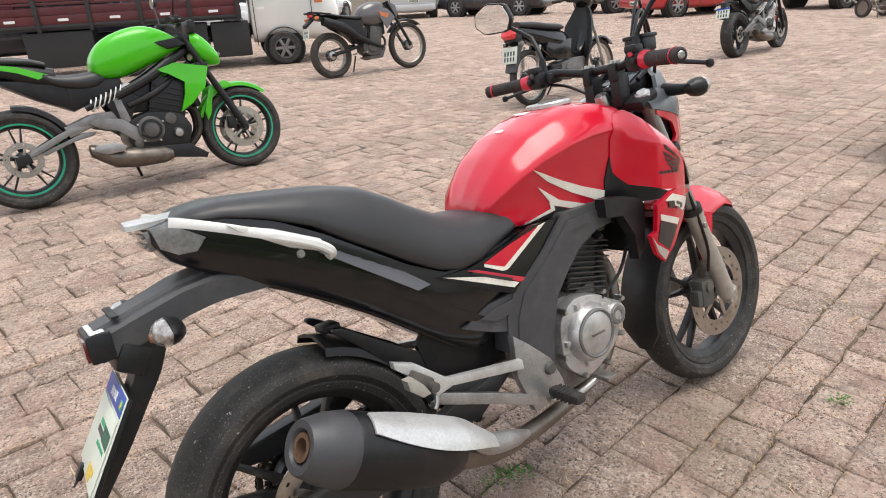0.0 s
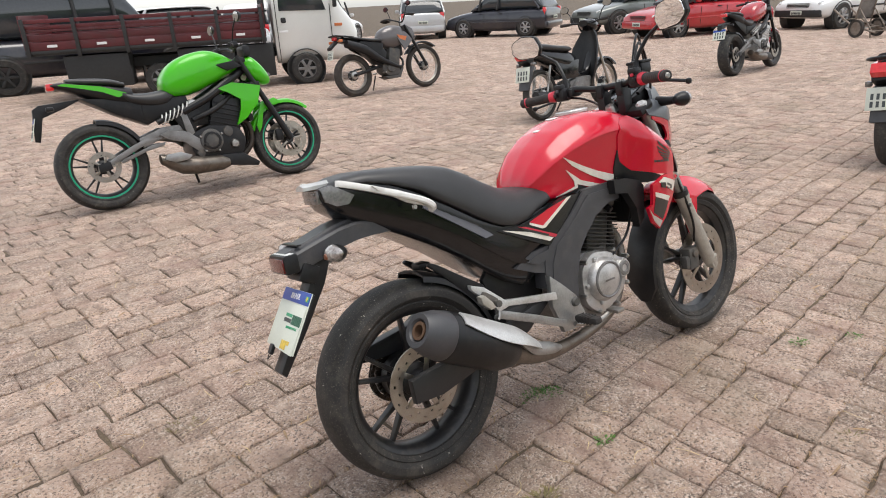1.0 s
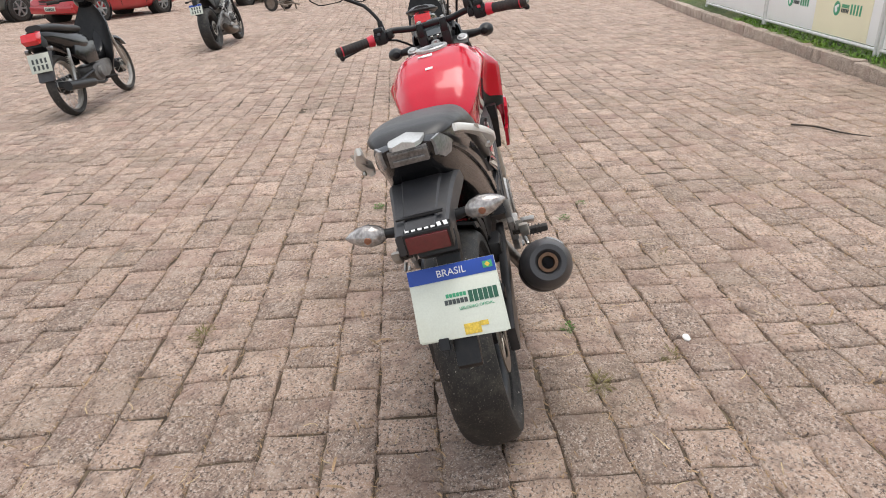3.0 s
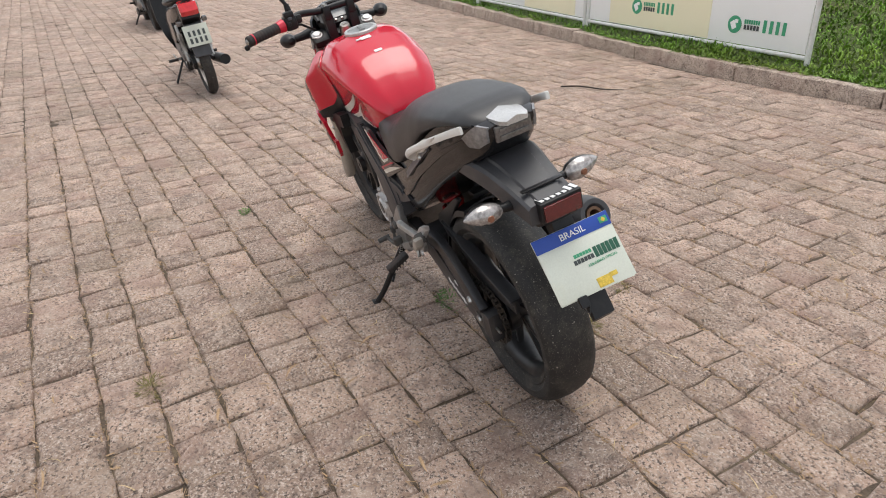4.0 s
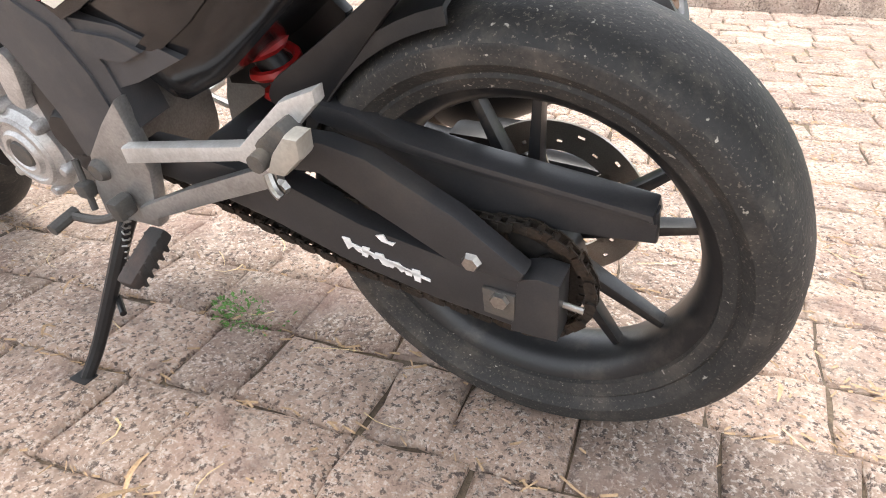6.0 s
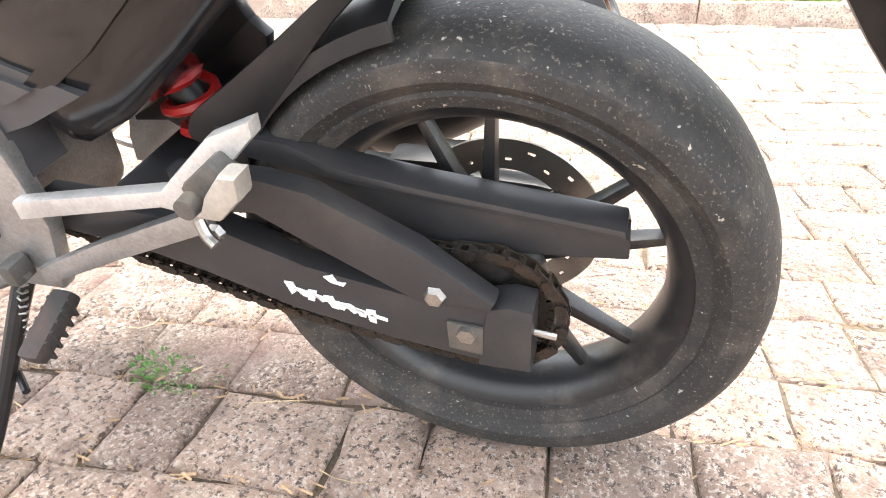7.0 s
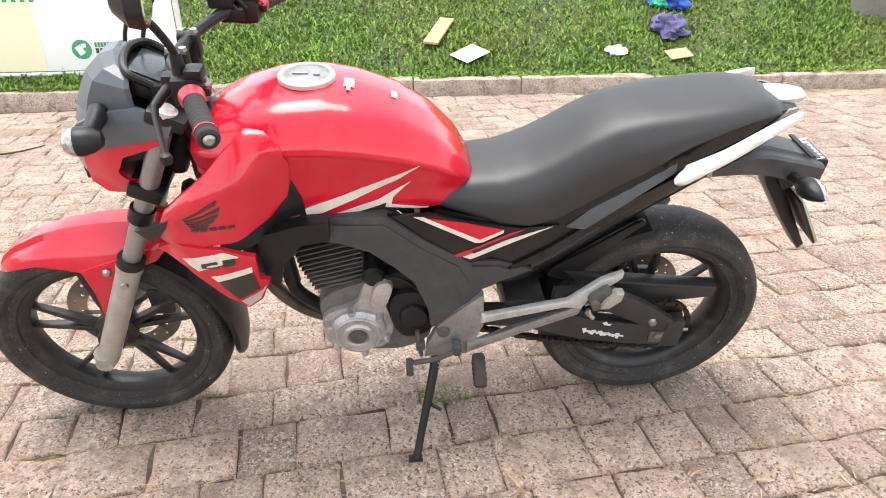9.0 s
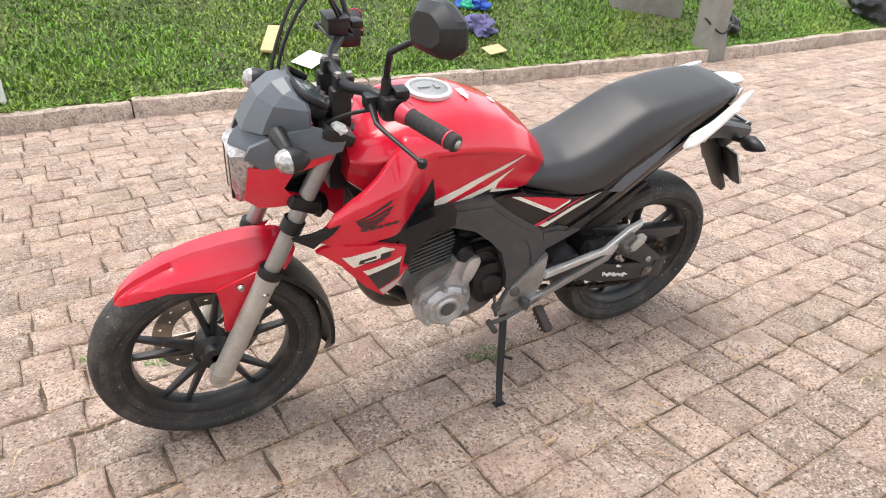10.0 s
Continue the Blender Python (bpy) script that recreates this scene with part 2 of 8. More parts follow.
def tube(pts, radius, n=10, k=6, flat=1.0):
    """A round bar along a smooth line; radius is a number or one for each point given."""
    line = curve_through(pts, k)
    rad = [radius] * len(line) if isinstance(radius, (int, float)) else [float(v) for v in 
        np.interp(np.linspace(0, len(pts) - 1, len(line)), range(len(pts)), radius)]
    bm, rings, side = bmesh.new(), [], None
    for i, q in enumerate(line):
        d = (line[min(i + 1, len(line) - 1)] - line[max(i - 1, 0)]).normalized()
        if side is None:
            side = d.orthogonal().normalized()
        side = (side - d * side.dot(d)).normalized()
        up = d.cross(side)
        rings.append([bm.verts.new(q + rad[i] * (math.cos(2 * math.pi * j / n) * side + flat * math.sin(2 * math.pi * j / n) * up)) for j in range(n)])
    for a, b in zip(rings, rings[1:]):
        for j in range(n):
            bm.faces.new((a[j], a[(j + 1) % n], b[(j + 1) % n], b[j]))
    bm.faces.new(rings[0])
    bm.faces.new(rings[-1])
    return bm


def loft(rings, caps=True, closed=True):
    bm = bmesh.new()
    rows = [[bm.verts.new(q) for q in ring] for ring in rings]
    n = len(rows[0])
    for a, b in zip(rows, rows[1:]):
        for j in range(n if closed else n - 1):
            bm.faces.new((a[j], a[(j + 1) % n], b[(j + 1) % n], b[j]))
    if caps:
        bm.faces.new(rows[0])
        bm.faces.new(rows[-1])
    return bm


def rounded(pts, r=0.3, passes=2):
    """Cuts the corners of a closed outline."""
    p = [Vector((*q, 0)) if len(q) == 2 else Vector(q) for q in pts]
    for _ in range(passes):
        q = []
        for a, b in zip(p, p[1:] + p[:1]):
            q += [a.lerp(b, r), a.lerp(b, 1 - r)]
        p, r = q, 0.25
    return [(v.x, v.y) for v in p]


def plate(outline, y0, y1, bevel=0.003, soft=0.0):
    """A side-on outline (x, z) given thickness across the bike, with rounded rims."""
    if soft:
        outline = rounded(outline, soft)
    bm = bmesh.new()
    face = bm.faces.new([bm.verts.new((x, y0, z)) for x, z in outline])
    r = bmesh.ops.extrude_face_region(bm, geom=[face])
    bmesh.ops.translate(bm, vec=(0, y1 - y0, 0), verts=[v for v in r["geom"] if isinstance(v, bmesh.types.BMVert)])
    if bevel:
        flat = [e for e in bm.edges if abs(e.verts[0].co.y - e.verts[1].co.y) < 1e-6]
        bmesh.ops.bevel(bm, geom=flat, offset=bevel, segments=2, affect="EDGES", profile=0.6)
    bmesh.ops.triangulate(bm, faces=[f for f in bm.faces if len(f.verts) > 4])
    return bm


def panel(outline, depth_at, thick=0.006, step=0.02, soft=0.0, lift=0.0):
    """A side-on outline (x, z) laid on the curved surface y = depth_at(x, z), with thickness inwards."""
    if soft:
        outline = rounded(outline, soft)
    bm = bmesh.new()
    bm.faces.new([bm.verts.new((x, 0, z)) for x, z in outline])
    xs, zs = [q[0] for q in outline], [q[1] for q in outline]
    for lo, hi, axis in ((min(xs), max(xs), 0), (min(zs), max(zs), 2)):
        n = int((hi - lo) / step)
        for i in range(1, n + 1):
            at, no = [0, 0, 0], [0, 0, 0]
            at[axis], no[axis] = lo + (hi - lo) * i / (n + 1), 1
            bmesh.ops.bisect_plane(bm, geom=bm.verts[:] + bm.edges[:] + bm.faces[:], plane_co=at, plane_no=no, dist=1e-5)
    r = bmesh.ops.extrude_face_region(bm, geom=bm.faces[:])
    inner = {v for v in r["geom"] if isinstance(v, bmesh.types.BMVert)}
    for v in bm.verts:
        v.co.y = depth_at(v.co.x, v.co.z) + lift - (thick if v in inner else 0)
    return bm


def bars(name, rows, depth_at, mat, parent, lift=0.002, both=False):
    """Flat strips (outlines) on one surface, as one decal."""
    bm = join(*[panel(o, depth_at, 0.0015, 0.02, 0, lift) for o in rows])
    return part(name, bm, mat, parent)


def writing(text, size, m, mat, parent, name="lettering", depth=0.0006):
    """Letters in the built-in font, as a mesh part."""
    cu = bpy.data.curves.new(name, "FONT")
    cu.body, cu.size, cu.extrude, cu.align_x, cu.align_y = text, size, depth, "CENTER", "CENTER"
    tmp = new("tmp", cu)
    me = bpy.data.meshes.new_from_object(tmp.evaluated_get(bpy.context.evaluated_depsgraph_get()))
    bpy.data.objects.remove(tmp)
    bpy.data.curves.remove(cu)
    me.materials.clear()
    me.materials.append(mat)
    ob = new(name, me)
    ob.parent, ob.matrix_basis = parent, m
    return ob


def wheel(name, parent, at, big, wide, rim_r, disc_r, disc_y, spokes=5, tyre=None, rim=None, stripe=None, twin=0.16, m=None, phase=0.3):
    """A cast wheel: rim with paired spokes and hub, and under it the tyre and the drilled brake disc."""
    w = wide / 2
    rw = w * 0.78
    t = 0.018
    ring = lathe([(rim_r + 0.012, -rw), (rim_r + 0.014, -rw + 0.006), (rim_r - 0.004, -rw + 0.012), (rim_r - t, -rw * 0.45), (rim_r - t - 0.004, 0),
                  (rim_r - t, rw * 0.45), (rim_r - 0.004, rw - 0.012), (rim_r + 0.014, rw - 0.006), (rim_r + 0.012, rw), (rim_r + 0.004, rw * 0.6), (rim_r + 0.004, -rw * 0.6)], n=64, closed=True)
    hub = lathe([(0.012, -w * 0.9), (0.034, -w * 0.9), (0.036, -w * 0.5), (0.05, -w * 0.35), (0.052, w * 0.3), (0.036, w * 0.5), (0.034, w * 0.9), (0.012, w * 0.9)], n=32, closed=True)
    base = part(name, ring, rim or RIM, parent)
    base.matrix_basis = Matrix.Translation(at) @ (m or Matrix())
    part("hub", hub, rim or RIM, base)
    for i in range(spokes):
        for s in (-1, 1):
            a0, a1 = 2 * math.pi * i / spokes + s * 0.06 + phase, 2 * math.pi * i / spokes + s * twin + phase
            p0, p1 = Vector((0.04 * math.cos(a0), 0, 0.04 * math.sin(a0))), Vector(((rim_r - 0.012) * math.cos(a1), 0, (rim_r - 0.012) * math.sin(a1)))
            d = p1 - p0
            q = block((d.length, 0.020, 0.0155), (0, 0, 0), 0.004, taper=None)
            for v in q.verts:
                f = v.co.x / d.length + 0.5
                v.co.z *= 1.25 - 0.6 * f
                v.co.y *= 1.4 - 0.5 * f
            ang = math.atan2(d.z, d.x)
            moved(q, Matrix.Translation((p0 + p1) / 2) @ Matrix.Rotation(-ang, 4, "Y"))
            part("spoke", q, rim or RIM, base)
    side = big - rim_r
    prof = [(rim_r + 0.006, -w * 0.74), (rim_r + 0.02, -w * 0.84), (rim_r + 0.024, -w * 0.80), (rim_r + side * 0.45, -w * 0.98), (rim_r + side * 0.66, -w), (rim_r + side * 0.70, -w * 0.985),
            (rim_r + side * 0.86, -w * 0.80), (rim_r + side * 0.95, -w * 0.52), (big - 0.0012, -w * 0.2), (big, 0)]
    prof = prof + [(r, -h) for r, h in reversed(prof[:-1])]
    prof += [(rim_r + 0.002, w * 0.5), (rim_r + 0.002, -w * 0.5)]
    ty = part("tyre", lathe(prof, n=88, closed=True), tyre or RUBBER, base, "worn black rubber tyre", 28)
    ty.data.materials.append(TREAD)
    for f in ty.data.polygons:
        if math.hypot(f.center.x, f.center.z) > rim_r + side * 0.72:
            f.material_index = 1
    if stripe:
        part("rim_tape", join(*[lathe([(rim_r + 0.0, s * (rw + 0.001)), (rim_r + 0.010, s * (rw + 0.001)), (rim_r + 0.012, s * (rw - 0.004)), (rim_r - 0.002, s * (rw - 0.006)), (rim_r - 0.002, s * (rw - 0.002))], n=64, closed=True) for s in (-1, 1)]), stripe, base, "green rim tape")
    if disc_r:
        for k, y in enumerate(disc_y):
            part("brake_disc", drilled_disc(disc_r, y), DISC, base, "drilled steel brake disc")
    return base


def drilled_disc(r, y, n=72):
    """A thin ring with a row of true holes, on a dark carrier."""
    bm = bmesh.new()
    rad = [r * 0.66, r * 0.74, r * 0.79, r * 0.85, r * 0.90, r]
    cols = []
    for s in (-0.002, 0.002):
        cols.append([[bm.verts.new((q * math.cos(2 * math.pi * i / n), y + s, q * math.sin(2 * math.pi * i / n))) for i in range(n)] for q in rad])
    for s in (0, 1):
        for b in range(len(rad) - 1):
            for i in range(n):
                if (b == 1 and i % 6 == 0) or (b == 3 and i % 6 == 3):
                    continue
                a, c = cols[s][b], cols[s][b + 1]
                bm.faces.new((a[i], a[(i + 1) % n], c[(i + 1) % n], c[i]))
    for b in (0, len(rad) - 1):
        for i in range(n):
            bm.faces.new((cols[0][b][i], cols[0][b][(i + 1) % n], cols[1][b][(i + 1) % n], cols[1][b][i]))
    arms = [moved(block((r * 0.5, 0.004, 0.016), (r * 0.48, y, 0), 0.001), Matrix.Rotation(2 * math.pi * i / 5, 4, "Y")) for i in range(5)]
    return join(bm, *arms)


# ---- ground, kerb, bank ----
JOINT = material("dirty_sand_joint", (0.085, 0.062, 0.043), 0.95, var=0.5, scale=9, grain=160, bump=0.9, depth=0.006, dirt=(0.27, 0.205, 0.125), dirt_amount=0.7)


def granite(name, base, spread):
    """Speckled pink-brown granite: pale and dark grains, stains from stone to stone, rough relief."""
    m = material(name, base, 0.85, var=0.24, scale=9, grain=260, bump=0.0, dirt=(0.22, 0.165, 0.13), dirt_amount=0.6, spread=spread)
    nt = m.node_tree
    p = nt.nodes["Principled BSDF"]
    col = p.inputs["Base Color"].links[0].from_socket
    co = nt.nodes.new("ShaderNodeTexCoord")
    place = nt.nodes.new("ShaderNodeNewGeometry").outputs["Position"]

    def speck(scale, lo, hi, tone, amount, source):
        n, r, x = nt.nodes.new("ShaderNodeTexNoise"), nt.nodes.new("ShaderNodeMapRange"), nt.nodes.new("ShaderNodeMix")
        n.inputs["Scale"].default_value, n.inputs["Detail"].default_value, n.inputs["Roughness"].default_value = scale, 3.0, 0.7
        nt.links.new(place, n.inputs["Vector"])
        r.inputs["From Min"].default_value, r.inputs["From Max"].default_value, r.inputs["To Max"].default_value = lo, hi, amount
        nt.links.new(n.outputs["Fac"], r.inputs["Value"])
        x.data_type = "RGBA"
        nt.links.new(r.outputs[0], x.inputs["Factor"])
        nt.links.new(source, x.inputs["A"])
        x.inputs["B"].default_value = (*tone, 1)
        return x.outputs["Result"], n

    col, coarse = speck(48.0, 0.52, 0.68, (0.64, 0.51, 0.43), 0.85, col)
    col, dark = speck(95.0, 0.52, 0.61, (0.070, 0.050, 0.042), 0.92, col)
    col, grit = speck(150.0, 0.54, 0.63, (0.70, 0.60, 0.52), 0.8, col)
    col, blot = speck(13.0, 0.50, 0.68, (0.15, 0.105, 0.085), 0.65, col)
    col, pale = speck(7.0, 0.52, 0.70, (0.50, 0.40, 0.33), 0.45, col)
    col, rust = speck(3.1, 0.50, 0.70, (0.30, 0.185, 0.15), 0.55, col)
    col, soil = speck(1.3, 0.50, 0.72, (0.20, 0.155, 0.105), 0.45, col)
    nt.links.new(col, p.inputs["Base Color"])
    rough, b = nt.nodes.new("ShaderNodeTexNoise"), nt.nodes.new("ShaderNodeBump")
    rough.inputs["Scale"].default_value, rough.inputs["Detail"].default_value, rough.inputs["Roughness"].default_value = 26.0, 9.0, 0.74
    nt.links.new(place, rough.inputs["Vector"])
    nt.links.new(rough.outputs["Fac"], b.inputs["Height"])
    b.inputs["Strength"].default_value, b.inputs["Distance"].default_value = 1.0, 0.019
    nt.links.new(b.outputs[0], p.inputs["Normal"])
    return m


STONE = granite("pink_granite_sett", (0.412, 0.290, 0.222), 0.28)
KERB = granite("granite_kerb", (0.48, 0.385, 0.31), 0.12)


def kerb_y(x):
    """The kerb's face along the yard."""
    return float(np.interp(x, [-20, -7, -4, -2, 0, 1, 2, 3.4, 10, 17, 40], [-5.2, -4.25, -3.82, -3.68, -3.66, -3.61, -3.51, -3.25, -3.11, -3.14, -3.2]))


def ground():
    me = bpy.data.meshes.new("ground")
    me.from_pydata([(-400, -400, -0.0090), (400, -400, -0.0090), (400, 400, -0.0090), (-400, 400, -0.0090)], [], [(0, 1, 2, 3)])
    me.materials.append(JOINT)
    return tagged(new("ground", me), "sandy bed between the granite setts", "ground", kind="structure")


GROUND = ground()


# ---- the red motorcycle ----
def sweep_bar(pts, widths, thick):
    """A flat bar along a smooth line: wide across, thin in height."""
    line = curve_through(pts, 5)
    ws = [float(v) for v in np.interp(np.linspace(0, len(pts) - 1, len(line)), range(len(pts)), widths)]
    rings = []
    for i, q in enumerate(line):
        d = (line[min(i + 1, len(line) - 1)] - line[max(i - 1, 0)]).normalized()
        side = Vector((0, 1, 0)) - d * d.y
        side.normalize()
        up = d.cross(side)
        rings.append([q + side * a * ws[i] / 2 + up * b * thick / 2 for a, b in ((-1, -0.5), (-0.8, -1), (0.8, -1), (1, -0.5), (1, 0.5), (0.8, 1), (-0.8, 1), (-1, 0.5))])
    return loft(rings)


def main_bike(m):
    bike = thing("motorcycle", "red and black naked motorcycle leaning on its side stand", "motorcycle", m)

    def lin(xs, ys):
        return lambda x, z=0: float(np.interp(x, xs, ys))

    # wheels
    rear = wheel("rear_wheel", bike, (0.013, 0, 0.294), 0.291, 0.140, 0.208, 0.115, (-0.066,), 5, twin=0.20, phase=0.14)
    front = wheel("front_wheel", bike, (1.380, 0, 0.287), 0.289, 0.106, 0.213, 0.14, (-0.062,), 5, twin=0.17)
    part("sprocket", join(lathe([(0.062, 0.074), (0.074, 0.074), (0.074, 0.08), (0.062, 0.08)], n=48, closed=True),
                          *[moved(block((0.010, 0.006, 0.010), (0.076, 0.077, 0), 0.001), Matrix.Rotation(2 * math.pi * i / 38, 4, "Y")) for i in range(38)],
                          *[moved(block((0.03, 0.006, 0.018), (0.055, 0.077, 0), 0.002), Matrix.Rotation(2 * math.pi * i / 5, 4, "Y")) for i in range(5)]), CHAIN, rear, "oily rear sprocket")
    part("cush_hub", lathe([(0.03, 0.03), (0.07, 0.03), (0.072, 0.06), (0.05, 0.072), (0.03, 0.072)], n=36, closed=True), RIM, rear)
    part("axle_nut", lathe([(0.001, 0.128), (0.010, 0.128), (0.012, 0.118), (0.016, 0.117), (0.016, 0.112)], (0, 0, 0), 6), STEEL, rear, "scuffed steel axle nut")
    part("brake_caliper", join(block((0.075, 0.04, 0.055), (0.10, -0.068, 0.06), 0.010, None), block((0.05, 0.03, 0.03), (0.07, -0.085, 0.075), 0.008)), BLACK, rear)
    part("brake_caliper", join(block((0.06, 0.05, 0.085), (-0.10, -0.075, 0.03), 0.012), block((0.035, 0.03, 0.05), (-0.13, -0.08, 0.02), 0.008), lathe([(0.001, -0.11), (0.016, -0.108), (0.018, -0.09)], (-0.1, 0, 0.05), 16)), ENGINE, front, "grey front brake caliper")
    part("axle_nut", lathe([(0.001, 0.122), (0.012, 0.122), (0.014, 0.11), (0.02, 0.108), (0.02, 0.10)], n=12), STEEL, front)
    part("axle_nut", lathe([(0.001, -0.122), (0.012, -0.122), (0.014, -0.11), (0.02, -0.10)], n=12), STEEL, front)

    # swing arm, chain, shock
    arm = part("swing_arm", join(
        plate([(0.50, 0.405), (0.40, 0.400), (0.273, 0.386), (0.183, 0.352), (0.051, 0.327), (-0.051, 0.330), (-0.048, 0.250), (0.003, 0.250), (0.096, 0.262), (0.212, 0.286), (0.315, 0.323), (0.396, 0.345), (0.49, 0.357)], 0.085, 0.118, 0.005),
        plate([(0.30, 0.462), (0.20, 0.462), (0.150, 0.452), (0.054, 0.400), (-0.018, 0.343), (-0.012, 0.330), (0.060, 0.332), (0.165, 0.390), (0.215, 0.420), (0.30, 0.415)], 0.100, 0.127, 0.007),
        mirrored(plate([(0.50, 0.40), (0.42, 0.40), (0.20, 0.35), (-0.02, 0.336), (-0.052, 0.330), (-0.050, 0.262), (0.04, 0.256), (0.386, 0.325)], 0.085, 0.112, 0.006)),
        block((0.10, 0.2, 0.07), (0.36, 0, 0.38), 0.012)), SATIN, bike, "satin black box-section swing arm")
    part("end_block", plate([(-0.008, 0.330), (-0.030, 0.337), (-0.053, 0.334), (-0.051, 0.248), (0.004, 0.247)], 0.084, 0.1215, 0.003), SATIN, arm)
    part("adjuster_plate", plate([(0.034, 0.306), (-0.004, 0.304), (-0.002, 0.264), (0.034, 0.268)], 0.117, 0.1225, 0.002), ENGINE, arm, "grey axle adjuster plate")
    part("adjuster_bolt", tube([(-0.050, 0.104, 0.292), (-0.074, 0.104, 0.289)], 0.004, 8), STEEL, arm)
    part("bolt", lathe([(0.001, 0.134), (0.009, 0.134), (0.012, 0.126), (0.014, 0.122)], (0.04, 0, 0.347), 6), STEEL, arm)
    part("chain_guard", join(plate([(0.27, 0.480), (0.19, 0.470), (0.145, 0.446), (0.066, 0.433), (-0.131, 0.409), (-0.133, 0.372), (-0.069, 0.366), (0.050, 0.360), (0.090, 0.372), (0.22, 0.44)], 0.055, 0.072, 0.004),
        plate([(0.27, 0.482), (0.19, 0.472), (0.145, 0.449), (0.066, 0.436), (-0.128, 0.411), (-0.131, 0.399), (0.062, 0.422), (0.145, 0.434), (0.24, 0.452)], 0.040, 0.080, 0.006)), SATIN, bike, "satin black chain guard")
    surf = lambda x, z: 0.118
    scrawl = []
    for i in range(9):
        f, tall = i / 8, (0.020, 0.013, 0.016, 0.011, 0.018, 0.012, 0.015, 0.012, 0.019)[i]
        x, z = 0.210 - 0.088 * f, 0.318 - 0.024 * f
        k = 0.004 * math.sin(i * 2.3)
        scrawl.append([(x + 0.002 + k, z + tall * 0.5), (x - 0.0085 + k, z + tall * (0.1 if i % 2 else 0.5)), (x - 0.0105 - k, z - tall * (0.5 if i % 3 else 0.1)), (x - 0.003 - k, z - tall * 0.4)])
    scrawl += [[(0.206, 0.318), (0.15, 0.302), (0.10, 0.290), (0.10, 0.294), (0.15, 0.307), (0.204, 0.322)], [(0.163, 0.343), (0.156, 0.336), (0.142, 0.333), (0.138, 0.338), (0.148, 0.338), (0.152, 0.347)]]
    for o in scrawl:
        bars("sticker", [o], surf, LETTER_WHITE, arm)
    links = []
    path = [(0.50 + 0.032 * math.sin(a), 0.355 + 0.032 * math.cos(a)) for a in np.linspace(0, math.pi, 6)]
    path += [(0.0 - 0.078 * math.sin(a), 0.294 - 0.078 * math.cos(a)) for a in np.linspace(0, math.pi, 14)]
    path.append(path[0])
    loop, left = [], 0.0
    for (x0, z0), (x1, z1) in zip(path, path[1:]):
        ln = math.hypot(x1 - x0, z1 - z0)
        s = left
        while s < ln:
            f = s / ln
            sag = 0.020 * math.sin(math.pi * f) if ln > 0.3 else 0
            loop.append((x0 + (x1 - x0) * f, z0 + (z1 - z0) * f - sag, math.atan2(z1 - z0, x1 - x0)))
            s += 0.0159
        left = s - ln
    for i, (x, z, a) in enumerate(loop):
        for s in (-1, 1):
            links.append(block((0.0185, 0.0022, 0.0125), (x, 0.084 + s * (0.0068 if i % 2 else 0.0042), z), 0, Matrix.Rotation(-a, 4, "Y")))
        links.append(block((0.008, 0.017, 0.008), (x + 0.008 * math.cos(a), 0.084, z + 0.008 * math.sin(a)), 0, Matrix.Rotation(-a, 4, "Y")))
    part("drive_chain", join(*links), CHAIN, bike, "oily drive chain")
    coil = [(0.33 + 0.10 * u + 0.032 * math.cos(u * 14 * math.pi), 0.032 * math.sin(u * 14 * math.pi), 0.44 + 0.17 * u) for u in np.linspace(0, 1, 90)]
    shock = part("shock_absorber", tube([(0.31, 0, 0.41), (0.38, 0, 0.52), (0.45, 0, 0.64)], 0.02, 14), BLACK, bike)
    part("spring", tube(coil, 0.0065, 6, 1), SPRING_RED, shock, "red shock absorber spring")
    band = []
    for i in range(15):
        a = radians(16 + i * 5.0)
        hw, lip = 0.068, 0.02
        c, s = math.cos(a), math.sin(a)
        o = [(-hw - 0.004, 0.288), (-hw, 0.304), (-hw * 0.5, 0.314), (0, 0.317), (hw * 0.5, 0.314), (hw, 0.304), (hw + 0.004, 0.288),
             (hw, 0.288), (hw - 0.005, 0.300), (0, 0.312), (-hw + 0.005, 0.300), (-hw, 0.288)]
        band.append([(r * c, y, 0.294 + r * s) for y, r in o])
    hug = part("rear_hugger", join(loft(band[:13][::-1]), plate([(0.31, 0.462), (0.30, 0.490), (0.243, 0.527), (0.180, 0.570), (0.125, 0.610), (0.100, 0.622), (0.092, 0.612), (0.121, 0.588), (0.160, 0.548), (0.227, 0.472), (0.252, 0.448)], 0.058, 0.072, 0.004, 0.2),
                                   mirrored(plate([(0.31, 0.462), (0.30, 0.490), (0.243, 0.527), (0.180, 0.570), (0.125, 0.610), (0.100, 0.622), (0.092, 0.612), (0.121, 0.588), (0.160, 0.548), (0.227, 0.472), (0.252, 0.448)], 0.058, 0.072, 0.004, 0.2)),
                                   block((0.04, 0.045, 0.016), (0.115, 0.0, 0.606), 0.005)), BLACK, bike, "black rear hugger mudguard")

    # engine
    eng = part("crankcase", join(
        plate([(0.86, 0.42), (0.84, 0.30), (0.79, 0.255), (0.66, 0.245), (0.585, 0.285), (0.575, 0.40), (0.62, 0.49), (0.70, 0.50), (0.82, 0.46)], -0.088, 0.088, 0.014, 0.2),
        block((0.13, 0.13, 0.06), (0.775, 0, 0.455), 0.012, Matrix.Rotation(radians(-10), 4, "Y"))), CASE_DARK, bike, "grimy cast aluminium engine case")
    tilt = Matrix.Translation((0.79, 0, 0.44)) @ Matrix.Rotation(radians(14), 4, "Y")
    core = part("cylinder", moved(block((0.105, 0.105, 0.20), (0, 0, 0.11), 0.012), tilt), ENGINE, bike, "grey air-cooled engine cylinder")
